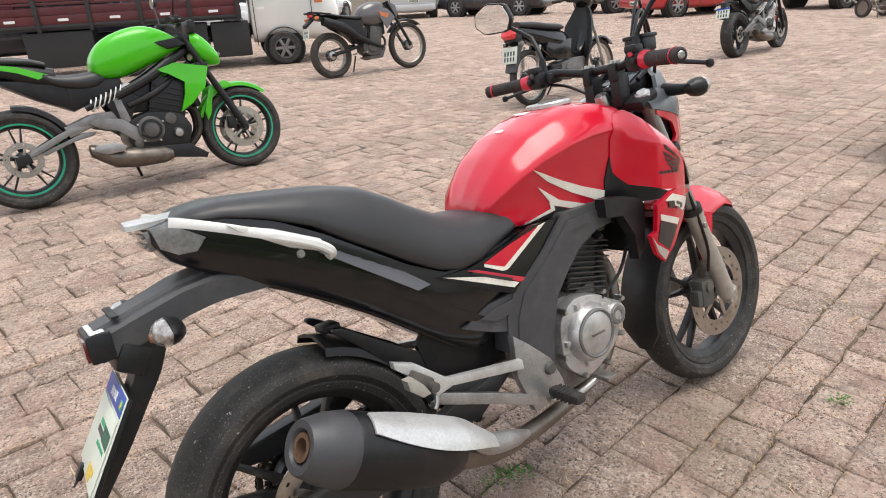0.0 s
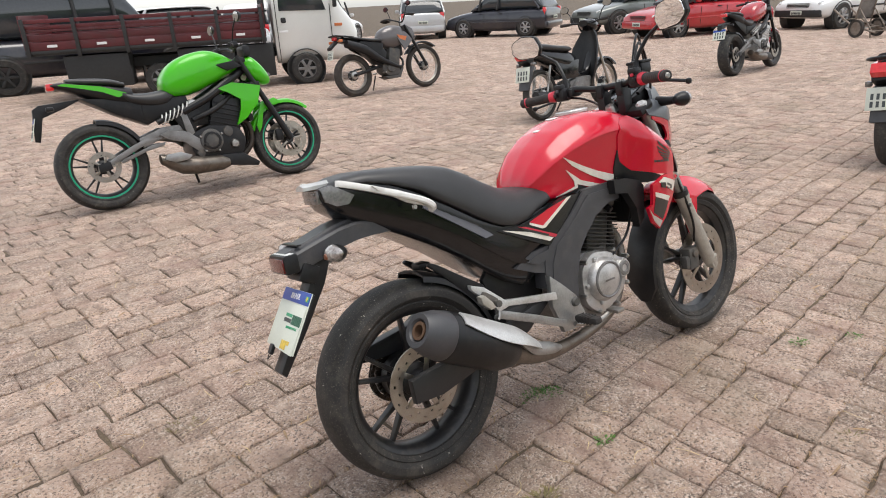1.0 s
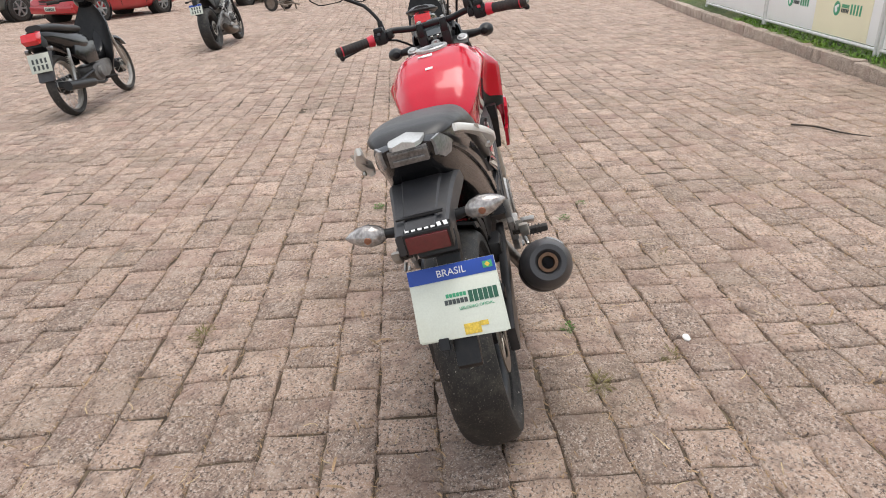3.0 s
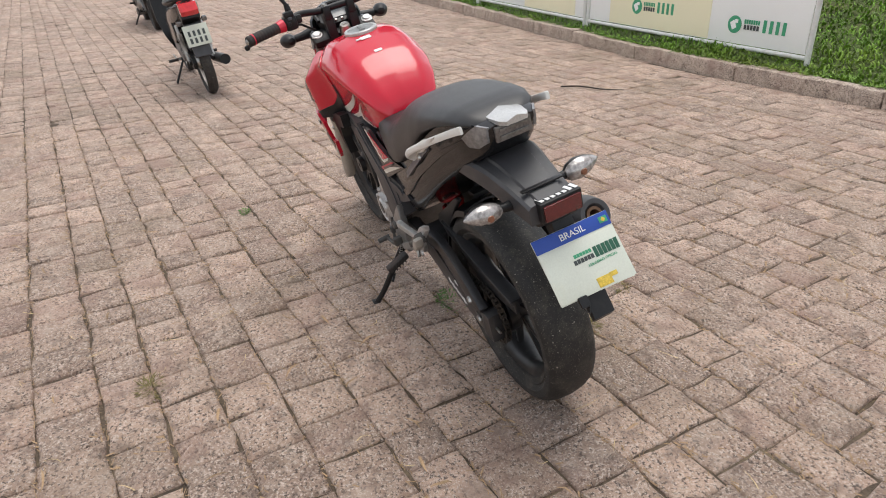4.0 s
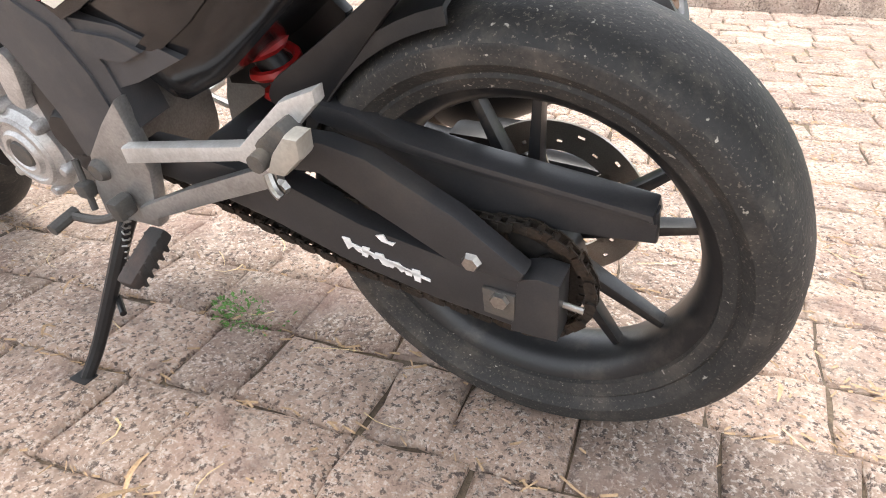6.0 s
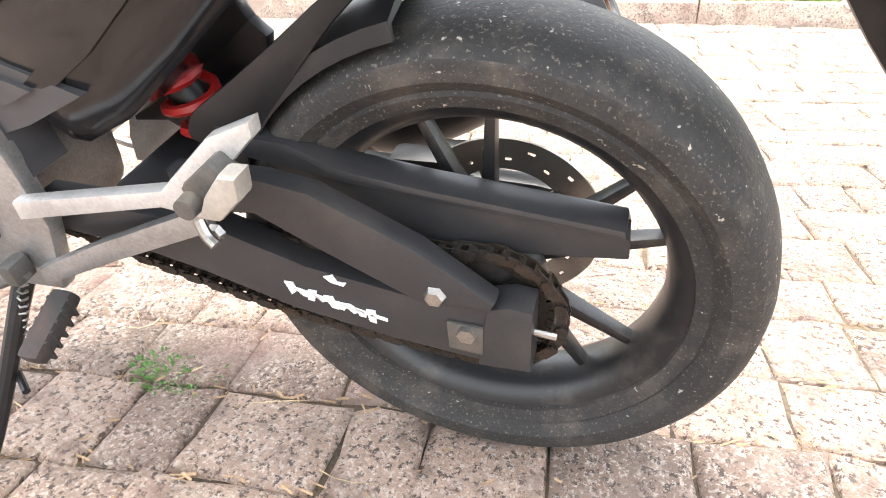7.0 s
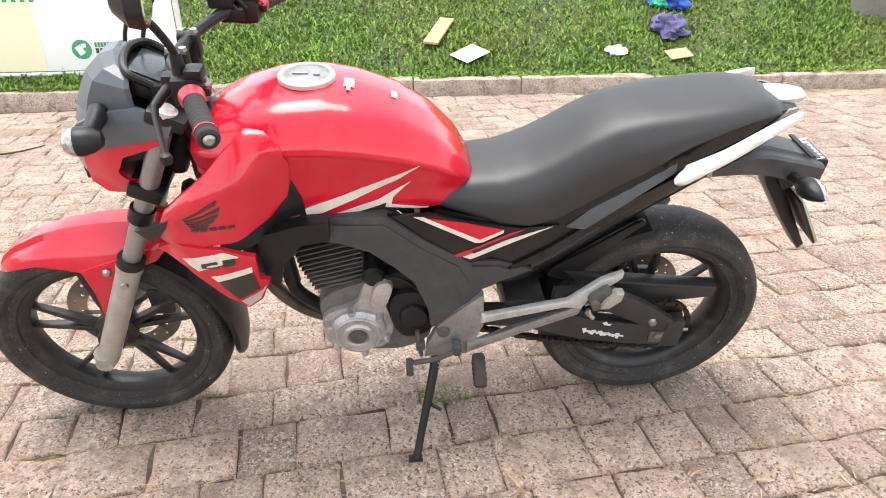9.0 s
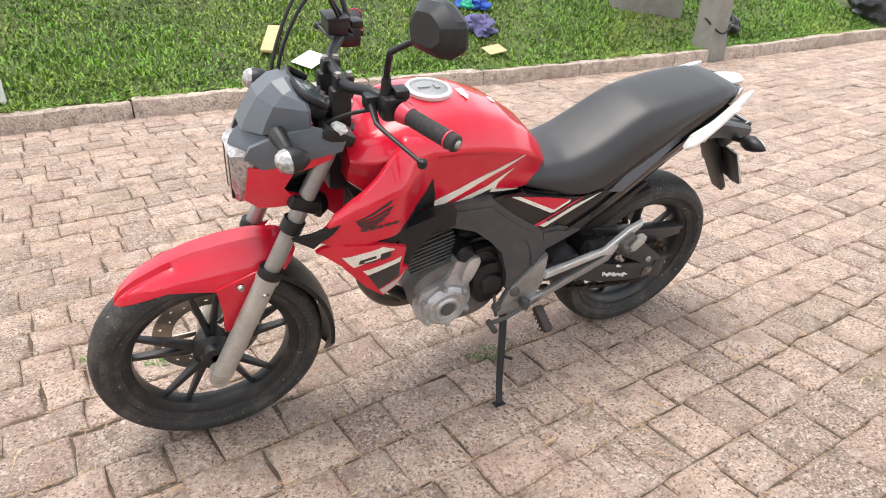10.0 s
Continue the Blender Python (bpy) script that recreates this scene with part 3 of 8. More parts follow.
    for i in range(11):
        g = 0.074 - 0.006 * abs(i - 6) / 5
        part("cooling_fin", moved(block((2 * g, 2 * g + 0.012, 0.004), (0, 0, 0.03 + i * 0.0135), 0.0016, None, 1), tilt), ENGINE, core)
    part("cylinder_head", join(moved(block((0.13, 0.15, 0.06), (0, 0, 0.215), 0.02), tilt), moved(lathe([(0.001, 0.085), (0.036, 0.082), (0.042, 0.06), (0.042, -0.06), (0.036, -0.082), (0.001, -0.085)], (-0.03, 0, 0.20), 24), tilt),
                               moved(lathe([(0.001, -0.095), (0.03, -0.092), (0.034, -0.07)], (-0.06, 0, 0.185), 20), tilt)), ENGINE, core)
    cl = part("clutch_cover", join(lathe([(0.001, -0.150), (0.044, -0.150), (0.052, -0.146), (0.064, -0.143), (0.074, -0.130), (0.078, -0.08)], (0.735, 0, 0.395), 40),
                                   lathe([(0.001, -0.128), (0.030, -0.127), (0.036, -0.118), (0.038, -0.07)], (0.838, 0, 0.405), 28),
                                   plate([(0.83, 0.45), (0.86, 0.40), (0.84, 0.33), (0.72, 0.27), (0.64, 0.33), (0.64, 0.45), (0.70, 0.495), (0.78, 0.48)], -0.118, -0.08, 0.006, 0.2)), CASE, eng, "bright aluminium clutch cover")
    part("cover_ring", lathe([(0.054, -0.1475), (0.058, -0.150), (0.062, -0.1475), (0.062, -0.14), (0.054, -0.14)], (0.735, 0, 0.395), 40, closed=True), CASE_DARK, cl)
    part("cover_badge", join(block((0.045, 0.003, 0.006), (0.735, -0.1505, 0.395), 0.001)), CASE_DARK, cl)
    part("filter_cap", lathe([(0.012, -0.1285), (0.014, -0.131), (0.024, -0.131), (0.026, -0.128)], (0.838, 0, 0.405), 24, closed=True), CASE_DARK, cl)
    for k in range(5):
        a = radians(40 + 72 * k)
        part("cover_lug", block((0.016, 0.02, 0.016), (0.735 + 0.080 * math.cos(a), -0.118, 0.395 + 0.080 * math.sin(a)), 0.005), CASE, cl)
    for ax, az in ((0.66, 0.47), (0.64, 0.36), (0.70, 0.29), (0.79, 0.29), (0.85, 0.35), (0.865, 0.44), (0.80, 0.48)):
        part("bolt", lathe([(0.001, -0.130), (0.006, -0.129), (0.008, -0.125), (0.008, -0.1)], (ax, 0, az), 6), STEEL, eng)
    part("stator_cover", join(lathe([(0.001, 0.128), (0.024, 0.129), (0.027, 0.134), (0.034, 0.134), (0.038, 0.128), (0.058, 0.126), (0.068, 0.115), (0.073, 0.07)], (0.765, 0, 0.348), 44),
                              plate([(0.85, 0.40), (0.85, 0.31), (0.80, 0.27), (0.70, 0.275), (0.675, 0.35), (0.695, 0.42), (0.71, 0.50), (0.745, 0.50), (0.76, 0.43)], 0.07, 0.105, 0.008, 0.2),
                              plate([(0.735, 0.43), (0.72, 0.505), (0.685, 0.515), (0.675, 0.49), (0.70, 0.42)], 0.085, 0.125, 0.008, 0.2)), CASE, eng, "bright aluminium generator cover")
    for k in range(6):
        a = radians(20 + 60 * k)
        part("cover_lug", lathe([(0.001, 0.128), (0.007, 0.127), (0.010, 0.12), (0.011, 0.08)], (0.765 + 0.070 * math.cos(a), 0, 0.348 + 0.070 * math.sin(a)), 14), CASE, eng)
    part("cover_step", lathe([(0.046, 0.1262), (0.048, 0.131), (0.054, 0.131), (0.057, 0.1262)], (0.765, 0, 0.348), 44, closed=True), CASE, eng)
    part("sprocket_bulge", plate([(0.70, 0.52), (0.63, 0.53), (0.585, 0.49), (0.60, 0.46), (0.69, 0.47)], 0.06, 0.105, 0.012, 0.25), BLACK, eng)
    part("cover_plug", join(lathe([(0.001, 0.1345), (0.020, 0.1345), (0.022, 0.130)], (0.765, 0, 0.348), 28)), ENGINE, eng)
    part("sprocket_cover", join(plate([(0.69, 0.47), (0.60, 0.475), (0.575, 0.43), (0.58, 0.34), (0.65, 0.315), (0.685, 0.36)], 0.07, 0.118, 0.012, 0.22),
                                lathe([(0.001, 0.13), (0.03, 0.13), (0.036, 0.12), (0.037, 0.1)], (0.63, 0, 0.40), 28)), BLACK, eng, "black plastic sprocket cover")
    part("bash_bracket", join(tube([(0.93, 0.0, 0.55), (0.92, 0.0, 0.40), (0.84, 0.0, 0.31)], 0.017, 12)), BLACK, bike, "black frame down tube")
    part("throttle_body", join(moved(lathe([(0.03, -0.05), (0.034, -0.02), (0.027, 0.01), (0.03, 0.05)], (0.67, 0.03, 0.53), 24, "X"), Matrix())), BLACK, bike)
    part("starter_motor", moved(lathe([(0.001, -0.06), (0.026, -0.058), (0.027, 0.05), (0.02, 0.06)], (0.72, 0.055, 0.515), 24), Matrix()), BLACK, bike)
    part("inner_guard", plate([(0.50, 0.64), (0.36, 0.61), (0.27, 0.52), (0.285, 0.455), (0.36, 0.41), (0.50, 0.40)], -0.075, -0.055, 0.006), BLACK, bike, "black inner guard")
    part("air_box", block((0.20, 0.15, 0.20), (0.52, 0, 0.58), 0.03), BLACK, bike)
    rad = part("radiator", block((0.035, 0.2, 0.13), (0.975, 0, 0.60), 0.006), BLACK, bike)
    for i in range(9):
        part("radiator_fin", block((0.004, 0.19, 0.004), (0.995, 0, 0.55 + 0.012 * i)), BLACK, rad)

    part("breather_hose", tube([(0.72, 0.05, 0.50), (0.66, 0.085, 0.545), (0.60, 0.10, 0.53), (0.56, 0.10, 0.47)], 0.007, 8), BLACK, bike)
    part("clutch_cable", tube([(0.80, -0.115, 0.46), (0.90, -0.11, 0.52), (0.98, -0.09, 0.66), (1.02, -0.07, 0.80)], 0.0045, 8), BLACK, bike, "black clutch cable")
    part("wiring", tube([(0.71, 0.10, 0.50), (0.665, 0.118, 0.52), (0.63, 0.115, 0.49), (0.60, 0.11, 0.44), (0.60, 0.10, 0.36)], 0.0035, 8), BLACK, bike, "black wiring loom")
    part("spark_plug_cap", moved(lathe([(0.001, 0.035), (0.010, 0.033), (0.012, 0.0), (0.009, -0.02)], n=14, axis="Y"), Matrix.Translation((0.83, -0.095, 0.62)) @ Matrix.Rotation(radians(30), 4, "X")), BLACK, bike)

    # exhaust
    part("exhaust_header", tube([(0.85, 0.02, 0.55), (0.95, 0.02, 0.52), (0.975, -0.0, 0.42), (0.90, -0.03, 0.29), (0.78, -0.06, 0.235), (0.55, -0.12, 0.235), (0.36, -0.17, 0.27), (0.22, -0.20, 0.335)], [0.018, 0.018, 0.018, 0.018, 0.019, 0.020, 0.024, 0.034], 16, 8), PIPE, bike, "heat-stained exhaust pipe")
    d = Vector((-0.29, -0.03, 0.165)).normalized()
    fit_m = Matrix.Translation((0.225, -0.20, 0.335)) @ d.to_track_quat("Z", "Y").to_matrix().to_4x4()
    muf = part("muffler", moved(lathe([(0.030, -0.02), (0.045, 0.0), (0.062, 0.05), (0.067, 0.12), (0.067, 0.255), (0.064, 0.262), (0.060, 0.264)], n=44, axis="Z"), fit_m), BLACK, bike, "black exhaust muffler with angled end cap")
    part("end_cap", moved(lathe([(0.064, 0.262), (0.066, 0.268), (0.060, 0.305), (0.047, 0.342), (0.044, 0.346), (0.032, 0.345), (0.024, 0.335), (0.020, 0.30), (0.001, 0.29)], n=44, axis="Z"), fit_m), GREY_PLASTIC, muf, "grey muffler end cap")
    part("tail_pipe", moved(lathe([(0.016, 0.29), (0.024, 0.29), (0.024, 0.342), (0.016, 0.342)], n=28, axis="Z", closed=True), fit_m), RUST, muf, "rusty tail pipe")
    shield = []
    for u in np.linspace(0, 1, 14):
        row, back = [], []
        for v in np.linspace(-1, 1, 9):
            a = radians(-65 + v * (10 + 26 * math.sin(math.pi * (0.10 + 0.78 * (1 - u)))))
            r = 0.073 - 0.24 * max(0.0, 0.09 - 0.33 * u)
            row.append((r * math.cos(a), r * math.sin(a), -0.09 + 0.33 * u))
            back.append(((r - 0.004) * math.cos(a), (r - 0.004) * math.sin(a), -0.09 + 0.33 * u))
        shield.append(row + back[::-1])
    up = fit_m.to_3x3().inverted() @ Vector((0.25, -0.55, 0.80))
    turn = math.atan2(up.y, up.x) - radians(-65)
    part("heat_shield", moved(loft(shield), fit_m @ Matrix.Rotation(turn, 4, "Z")), SILVER, muf, "silver muffler heat shield")
    part("pipe_shield", tube([(0.25, -0.222, 0.372), (0.31, -0.206, 0.318), (0.40, -0.180, 0.280), (0.46, -0.160, 0.258)], [0.020, 0.024, 0.020, 0.008], 14, 6, 0.6), SILVER_DULL, muf, "dull silver pipe shield")

    # frame covers, brackets, pegs
    side_y = lin([0.45, 0.55, 0.70, 0.86], [0.128, 0.140, 0.142, 0.13])
    spar = [(0.855, 0.708), (0.686, 0.709), (0.604, 0.640), (0.504, 0.573), (0.478, 0.520), (0.468, 0.440), (0.570, 0.379), (0.592, 0.385), (0.598, 0.442), (0.630, 0.527), (0.676, 0.577), (0.723, 0.617), (0.793, 0.642), (0.855, 0.645)]
    rib = [(0.845, 0.690), (0.69, 0.690), (0.615, 0.625), (0.53, 0.565), (0.505, 0.51), (0.495, 0.45), (0.515, 0.44), (0.53, 0.505), (0.555, 0.55), (0.635, 0.605), (0.70, 0.665), (0.845, 0.668)]
    wedge = [(0.52, 0.575), (0.44, 0.565), (0.36, 0.535), (0.44, 0.50), (0.475, 0.49), (0.48, 0.52)]
    notch = [(0.50, 0.56), (0.445, 0.553), (0.41, 0.54), (0.445, 0.525), (0.49, 0.53)]
    brk = [(0.471, 0.484), (0.516, 0.446), (0.572, 0.392), (0.600, 0.330), (0.608, 0.284), (0.502, 0.288), (0.466, 0.385)]
    arm_up = [(0.474, 0.430), (0.276, 0.467), (0.206, 0.527), (0.160, 0.546), (0.161, 0.531), (0.231, 0.466), (0.243, 0.440), (0.283, 0.447), (0.476, 0.407)]
    arm_low = [(0.505, 0.330), (0.395, 0.383), (0.262, 0.440), (0.238, 0.442), (0.246, 0.419), (0.370, 0.366), (0.507, 0.304)]
    peg_shape = [(0.180, 0.514), (0.163, 0.514), (0.166, 0.492), (0.192, 0.468), (0.213, 0.469), (0.200, 0.492)]
    for s, nm in ((1, "left"), (-1, "right")):
        fl = (lambda b: b) if s > 0 else mirrored
        sp = part("frame_cover", fl(panel(spar, side_y, 0.05, 0.03)), GREY_PLASTIC, bike, "grey plastic frame cover")
        part("cover_rib", fl(panel(rib, side_y, 0.02, 0.04, 0.0, 0.0035)), GREY_PLASTIC, sp)
        part("cover_wedge", fl(join(panel(wedge, side_y, 0.02, 0.05, 0, -0.003), panel(notch, side_y, 0.01, 0.05, 0, 0.003))), GREY_PLASTIC, sp)
        bk = part("foot_bracket", fl(plate(brk, 0.126, 0.148, 0.005)), SILVER_DULL, bike, "silver painted footrest bracket")
        part("pivot_bolt", fl(lathe([(0.001, 0.158), (0.012, 0.158), (0.016, 0.150), (0.018, 0.14)], (0.562, 0, 0.372), 20)), ENGINE, bk)
        part("hanger_arm", fl(plate(arm_up, 0.146, 0.164, 0.004)), SILVER, bk)
        part("hanger_arm", fl(plate(arm_low, 0.144, 0.160, 0.004)), SILVER_DULL, bk)
        pg = part("passenger_peg", fl(plate(peg_shape, 0.172, 0.198, 0.006)), FORK, bk, "folded alloy passenger footpeg")
        part("peg_pivot", fl(join(lathe([(0.001, 0.200), (0.010, 0.199), (0.012, 0.150)], (0.222, 0, 0.478), 14), block((0.050, 0.026, 0.030), (0.205, 0.172, 0.492), 0.006, Matrix.Rotation(radians(38), 4, "Y")))), ENGINE, pg)
        part("peg_spring", fl(tube([(0.232, 0.178, 0.452), (0.226, 0.182, 0.438), (0.218, 0.184, 0.430)], 0.0055, 8)), STEEL, pg)
        part("bolt", fl(lathe([(0.001, 0.176), (0.007, 0.175), (0.009, 0.168)], (0.226, 0, 0.432), 6)), STEEL, bk)
    part("rider_peg", join(block((0.03, 0.085, 0.022), (0.478, 0.20, 0.285), 0.008, Matrix.Rotation(radians(-22), 4, "X")), *[block((0.032, 0.004, 0.026), (0.478, 0.175 + 0.012 * i, 0.292 - 0.005 * i), 0.001) for i in range(5)]), GRIP, bike, "rubber rider footpeg")
    part("rider_peg", join(block((0.03, 0.09, 0.022), (0.55, -0.205, 0.325), 0.008), *[block((0.032, 0.004, 0.026), (0.55, -0.175 - 0.012 * i, 0.325), 0.001) for i in range(5)]), GRIP, bike, "rubber rider footpeg")
    part("brake_pedal", join(tube([(0.53, -0.165, 0.31), (0.62, -0.165, 0.285), (0.70, -0.17, 0.30)], 0.007, 8), block((0.035, 0.05, 0.012), (0.70, -0.185, 0.305), 0.004)), STEEL, bike)
    part("gear_lever", join(tube([(0.52, 0.165, 0.325), (0.58, 0.17, 0.30), (0.62, 0.17, 0.292), (0.645, 0.175, 0.296)], 0.0065, 8), tube([(0.645, 0.165, 0.296), (0.645, 0.208, 0.293)], 0.009, 10),
                            tube([(0.615, 0.155, 0.298), (0.625, 0.14, 0.37)], 0.005, 8), block((0.022, 0.02, 0.022), (0.617, 0.15, 0.33), 0.004), block((0.02, 0.03, 0.03), (0.53, 0.165, 0.33), 0.006)), ENGINE, bike, "grimy steel gear lever")
    stand = part("side_stand", join(tube([(0.575, 0.12, 0.30), (0.585, 0.16, 0.25), (0.62, 0.245, 0.12), (0.635, 0.288, 0.068)], [0.014, 0.012, 0.010, 0.010], 10), block((0.036, 0.026, 0.008), (0.638, 0.291, 0.068), 0.003, Matrix.Rotation(radians(12.8), 4, "X"))), BLACK, bike, "black side stand, folded down")
    part("stand_spring", tube([(0.56 + 0.03 * u + 0.006 * math.cos(u * 60), 0.145 + 0.03 * u + 0.006 * math.sin(u * 60), 0.30 - 0.09 * u) for u in np.linspace(0, 1, 50)], 0.0016, 5, 1), STEEL, stand)
    part("stand_tang", tube([(0.60, 0.20, 0.17), (0.57, 0.22, 0.165)], 0.005, 8), BLACK, stand)

    # tank
    tx = [0.500, 0.53, 0.58, 0.65, 0.73, 0.80, 0.88, 0.95, 1.01, 1.05]
    zt = [0.768, 0.815, 0.866, 0.910, 0.940, 0.953, 0.950, 0.932, 0.905, 0.88]
    wc = [0.065, 0.100, 0.124, 0.142, 0.152, 0.157, 0.158, 0.150, 0.13, 0.10]
    zc = [0.748, 0.778, 0.812, 0.842, 0.862, 0.872, 0.874, 0.866, 0.858, 0.85]
    wb = [0.075, 0.096, 0.104, 0.108, 0.113, 0.120, 0.126, 0.126, 0.11, 0.09]
    zb = [0.712, 0.704, 0.700, 0.698, 0.698, 0.698, 0.700, 0.72, 0.76, 0.79]

    def at_x(row, x):
        return float(np.interp(x, tx, row))

    def half(x):
        t, c, k, b, o = (at_x(r, x) for r in (zt, wc, zc, wb, zb))
        p = [(0, t), (0.35 * c, t - 0.004), (0.68 * c, t - 0.20 * (t - k)), (0.915 * c, t - 0.66 * (t - k)), (c + 0.002, k), (0.975 * c, k - 0.016), (0.45 * c + 0.55 * b - 0.006, 0.45 * k + 0.55 * o), (b, o + 0.01), (b * 0.9, o)]
        return [(q.x, q.y) for q in curve_through([(y, z, 0) for y, z in p], 4)]

    def tank_y(x, z):
        h = [q for q in half(min(max(x, 0.5), 1.05)) if q[1] < at_x(zt, x) - 0.02][::-1]
        return float(np.interp(z, [q[1] for q in h], [q[0] for q in h]))

    rings = []
    for x in list(np.linspace(0.5, 1.05, 34)):
        h = half(x)
        rings.append([(x, y, z) for y, z in h] + [(x, -y, z) for y, z in h[::-1][:-1]])
    tank = part("fuel_tank", loft(rings), RED, bike, "glossy red fuel tank with white stripes", 50)
    capm = Matrix.Translation((0.827, 0.0, 0.953)) @ Matrix.Rotation(radians(-1), 4, "Y")
    cap = part("filler_ring", moved(lathe([(0.044, -0.004), (0.056, -0.004), (0.056, 0.004), (0.053, 0.007), (0.046, 0.007), (0.044, 0.003)], n=40, axis="Z", closed=True), capm), SILVER, tank, "white-silver filler ring")
    part("filler_cap", moved(join(lathe([(0.045, -0.003), (0.045, 0.003), (0.034, 0.005), (0.001, 0.006)], n=36, axis="Z"), block((0.03, 0.008, 0.004), (0.012, 0.0, 0.007), 0.001), block((0.012, 0.02, 0.004), (-0.02, 0.0, 0.007), 0.001)), capm), SILVER_DULL, cap, "dull grey filler cap")
    top_z = lambda x, y: at_x(zt, x) + 0.0015 - 0.01 * abs(y) / 0.05 * 0.3
    for x0, x1, y0, y1 in ((0.735, 0.755, -0.005, 0.03), (0.742, 0.75, 0.03, 0.045), (0.652, 0.664, -0.005, 0.02)):
        sl = (at_x(zt, x1) - at_x(zt, x0)) / (x1 - x0)
        part("tank_sticker", block((x1 - x0, y1 - y0, 0.002), ((x0 + x1) / 2, (y0 + y1) / 2, top_z((x0 + x1) / 2, 0) - 0.0005), 0, Matrix.Rotation(-math.atan(sl), 4, "Y")), LETTER_WHITE, tank)
    s_white = [(0.862, 0.712), (0.845, 0.728), (0.775, 0.753), (0.70, 0.785), (0.615, 0.825), (0.66, 0.79), (0.742, 0.745), (0.815, 0.712)]
    s_thin = [(0.790, 0.706), (0.700, 0.737), (0.632, 0.783), (0.668, 0.742), (0.672, 0.722), (0.594, 0.706), (0.594, 0.702), (0.685, 0.716), (0.682, 0.728), (0.744, 0.706)]
    s_black = [(0.742, 0.704), (0.682, 0.727), (0.686, 0.714), (0.61, 0.7025), (0.61, 0.7005)]

    # shrouds
    def shroud_y(x, z):
        a = float(np.interp(x, [0.79, 0.84, 0.90, 0.97, 1.04, 1.10, 1.15], [0.158, 0.180, 0.198, 0.210, 0.206, 0.186, 0.150]))
        ridge = float(np.interp(x, [0.79, 0.83, 0.945, 1.0, 1.06, 1.10, 1.15], [0.858, 0.852, 0.838, 0.815, 0.785, 0.757, 0.72]))
        up = z - ridge
        out = a - (0.85 * up if up > 0 else -0.10 * up)
        w = min(1.0, max(0.0, (0.97 - x) / 0.10))
        w = w * w * (3 - 2 * w)
        return (1 - w) * out + w * (tank_y(x, min(z, at_x(zt, x) - 0.024)) + 0.004)

    def low_y(x, z):
        return float(np.interp(x, [0.92, 0.96, 1.02, 1.08, 1.13], [0.198, 0.206, 0.205, 0.190, 0.16])) - 0.18 * max(0.0, 0.66 - z)

    top_shape = [(0.860, 0.850), (0.872, 0.888), (0.900, 0.908), (0.938, 0.910), (0.975, 0.880), (1.015, 0.840), (1.065, 0.800), (1.105, 0.762), (1.130, 0.715), (1.135, 0.690), (1.115, 0.684), (1.04, 0.690), (0.985, 0.700), (0.91, 0.728), (0.876, 0.765), (0.864, 0.806)]
    dark_low = [(0.864, 0.806), (0.876, 0.764), (0.91, 0.727), (0.985, 0.699), (1.01, 0.690), (0.98, 0.678), (0.925, 0.680), (0.87, 0.698), (0.845, 0.706), (0.848, 0.75)]
    low_shape = [(1.145, 0.664), (1.10, 0.690), (1.005, 0.690), (0.945, 0.668), (0.947, 0.600), (0.928, 0.592), (0.952, 0.536), (0.986, 0.508), (1.033, 0.553), (1.09, 0.625)]
    wing = []
    for i, (px, pz, wd) in enumerate(((0.990, 0.811, 0.012), (0.987, 0.793, 0.010), (0.993, 0.777, 0.009), (1.003, 0.763, 0.008), (1.016, 0.750, 0.007))):
        rx, rz = 1.067 - 0.0024 * i, 0.7595 - 0.0036 * i
        mx, mz = 0.5 * (rx + px) + 0.002, 0.5 * (rz + pz) - 0.007
        wing.append([(rx, rz), (mx, mz + wd * 0.36), (px, pz), (px + 0.004, pz - wd), (mx + 0.004, mz - wd * 0.34), (rx - 0.002, rz - 0.0025)])
    bar_name = [[(1.055 - 0.018 * i, 0.737 + 0.0022 * i), (1.041 - 0.018 * i, 0.739 + 0.0022 * i), (1.041 - 0.018 * i, 0.732 + 0.0022 * i), (1.055 - 0.018 * i, 0.730 + 0.0022 * i)] for i in range(5)]
    for s in (1, -1):
        fl = (lambda b: b) if s > 0 else mirrored
        part("tank_stripe", fl(panel(s_white, tank_y, 0.002, 0.015, 0, 0.003)), DECAL_WHITE, tank)
        part("tank_stripe", fl(panel(s_thin, tank_y, 0.002, 0.015, 0, 0.0035)), DECAL_WHITE, tank)
        part("tank_stripe", fl(panel(s_black, tank_y, 0.002, 0.015, 0, 0.003)), DECAL_BLACK, tank)
        sh = part("tank_shroud", fl(panel(top_shape, shroud_y, 0.016, 0.014)), RED, bike, "glossy red tank shroud", 50)
        for o in wing:
            part("wing_feather", fl(panel(o, shroud_y, 0.0012, 0.02, 0, 0.0016)), DECAL_BLACK, sh)
        part("shroud_fin", fl(panel([(1.190, 0.690), (1.150, 0.712), (1.096, 0.752), (1.112, 0.722), (1.135, 0.696), (1.150, 0.676)], lambda x, z: float(np.interp(x, [1.08, 1.15, 1.2], [0.196, 0.158, 0.128])), 0.012, 0.02)), BLACK, sh, "black shroud fin")
        for o in bar_name:
            part("name_bar", fl(panel(o, shroud_y, 0.0012, 0.02, 0, 0.0016)), DECAL_BLACK, sh)
        part("shroud_lining", fl(panel(dark_low, lambda x, z: shroud_y(x, z) - 0.0005, 0.02, 0.02)), BLACK, sh)
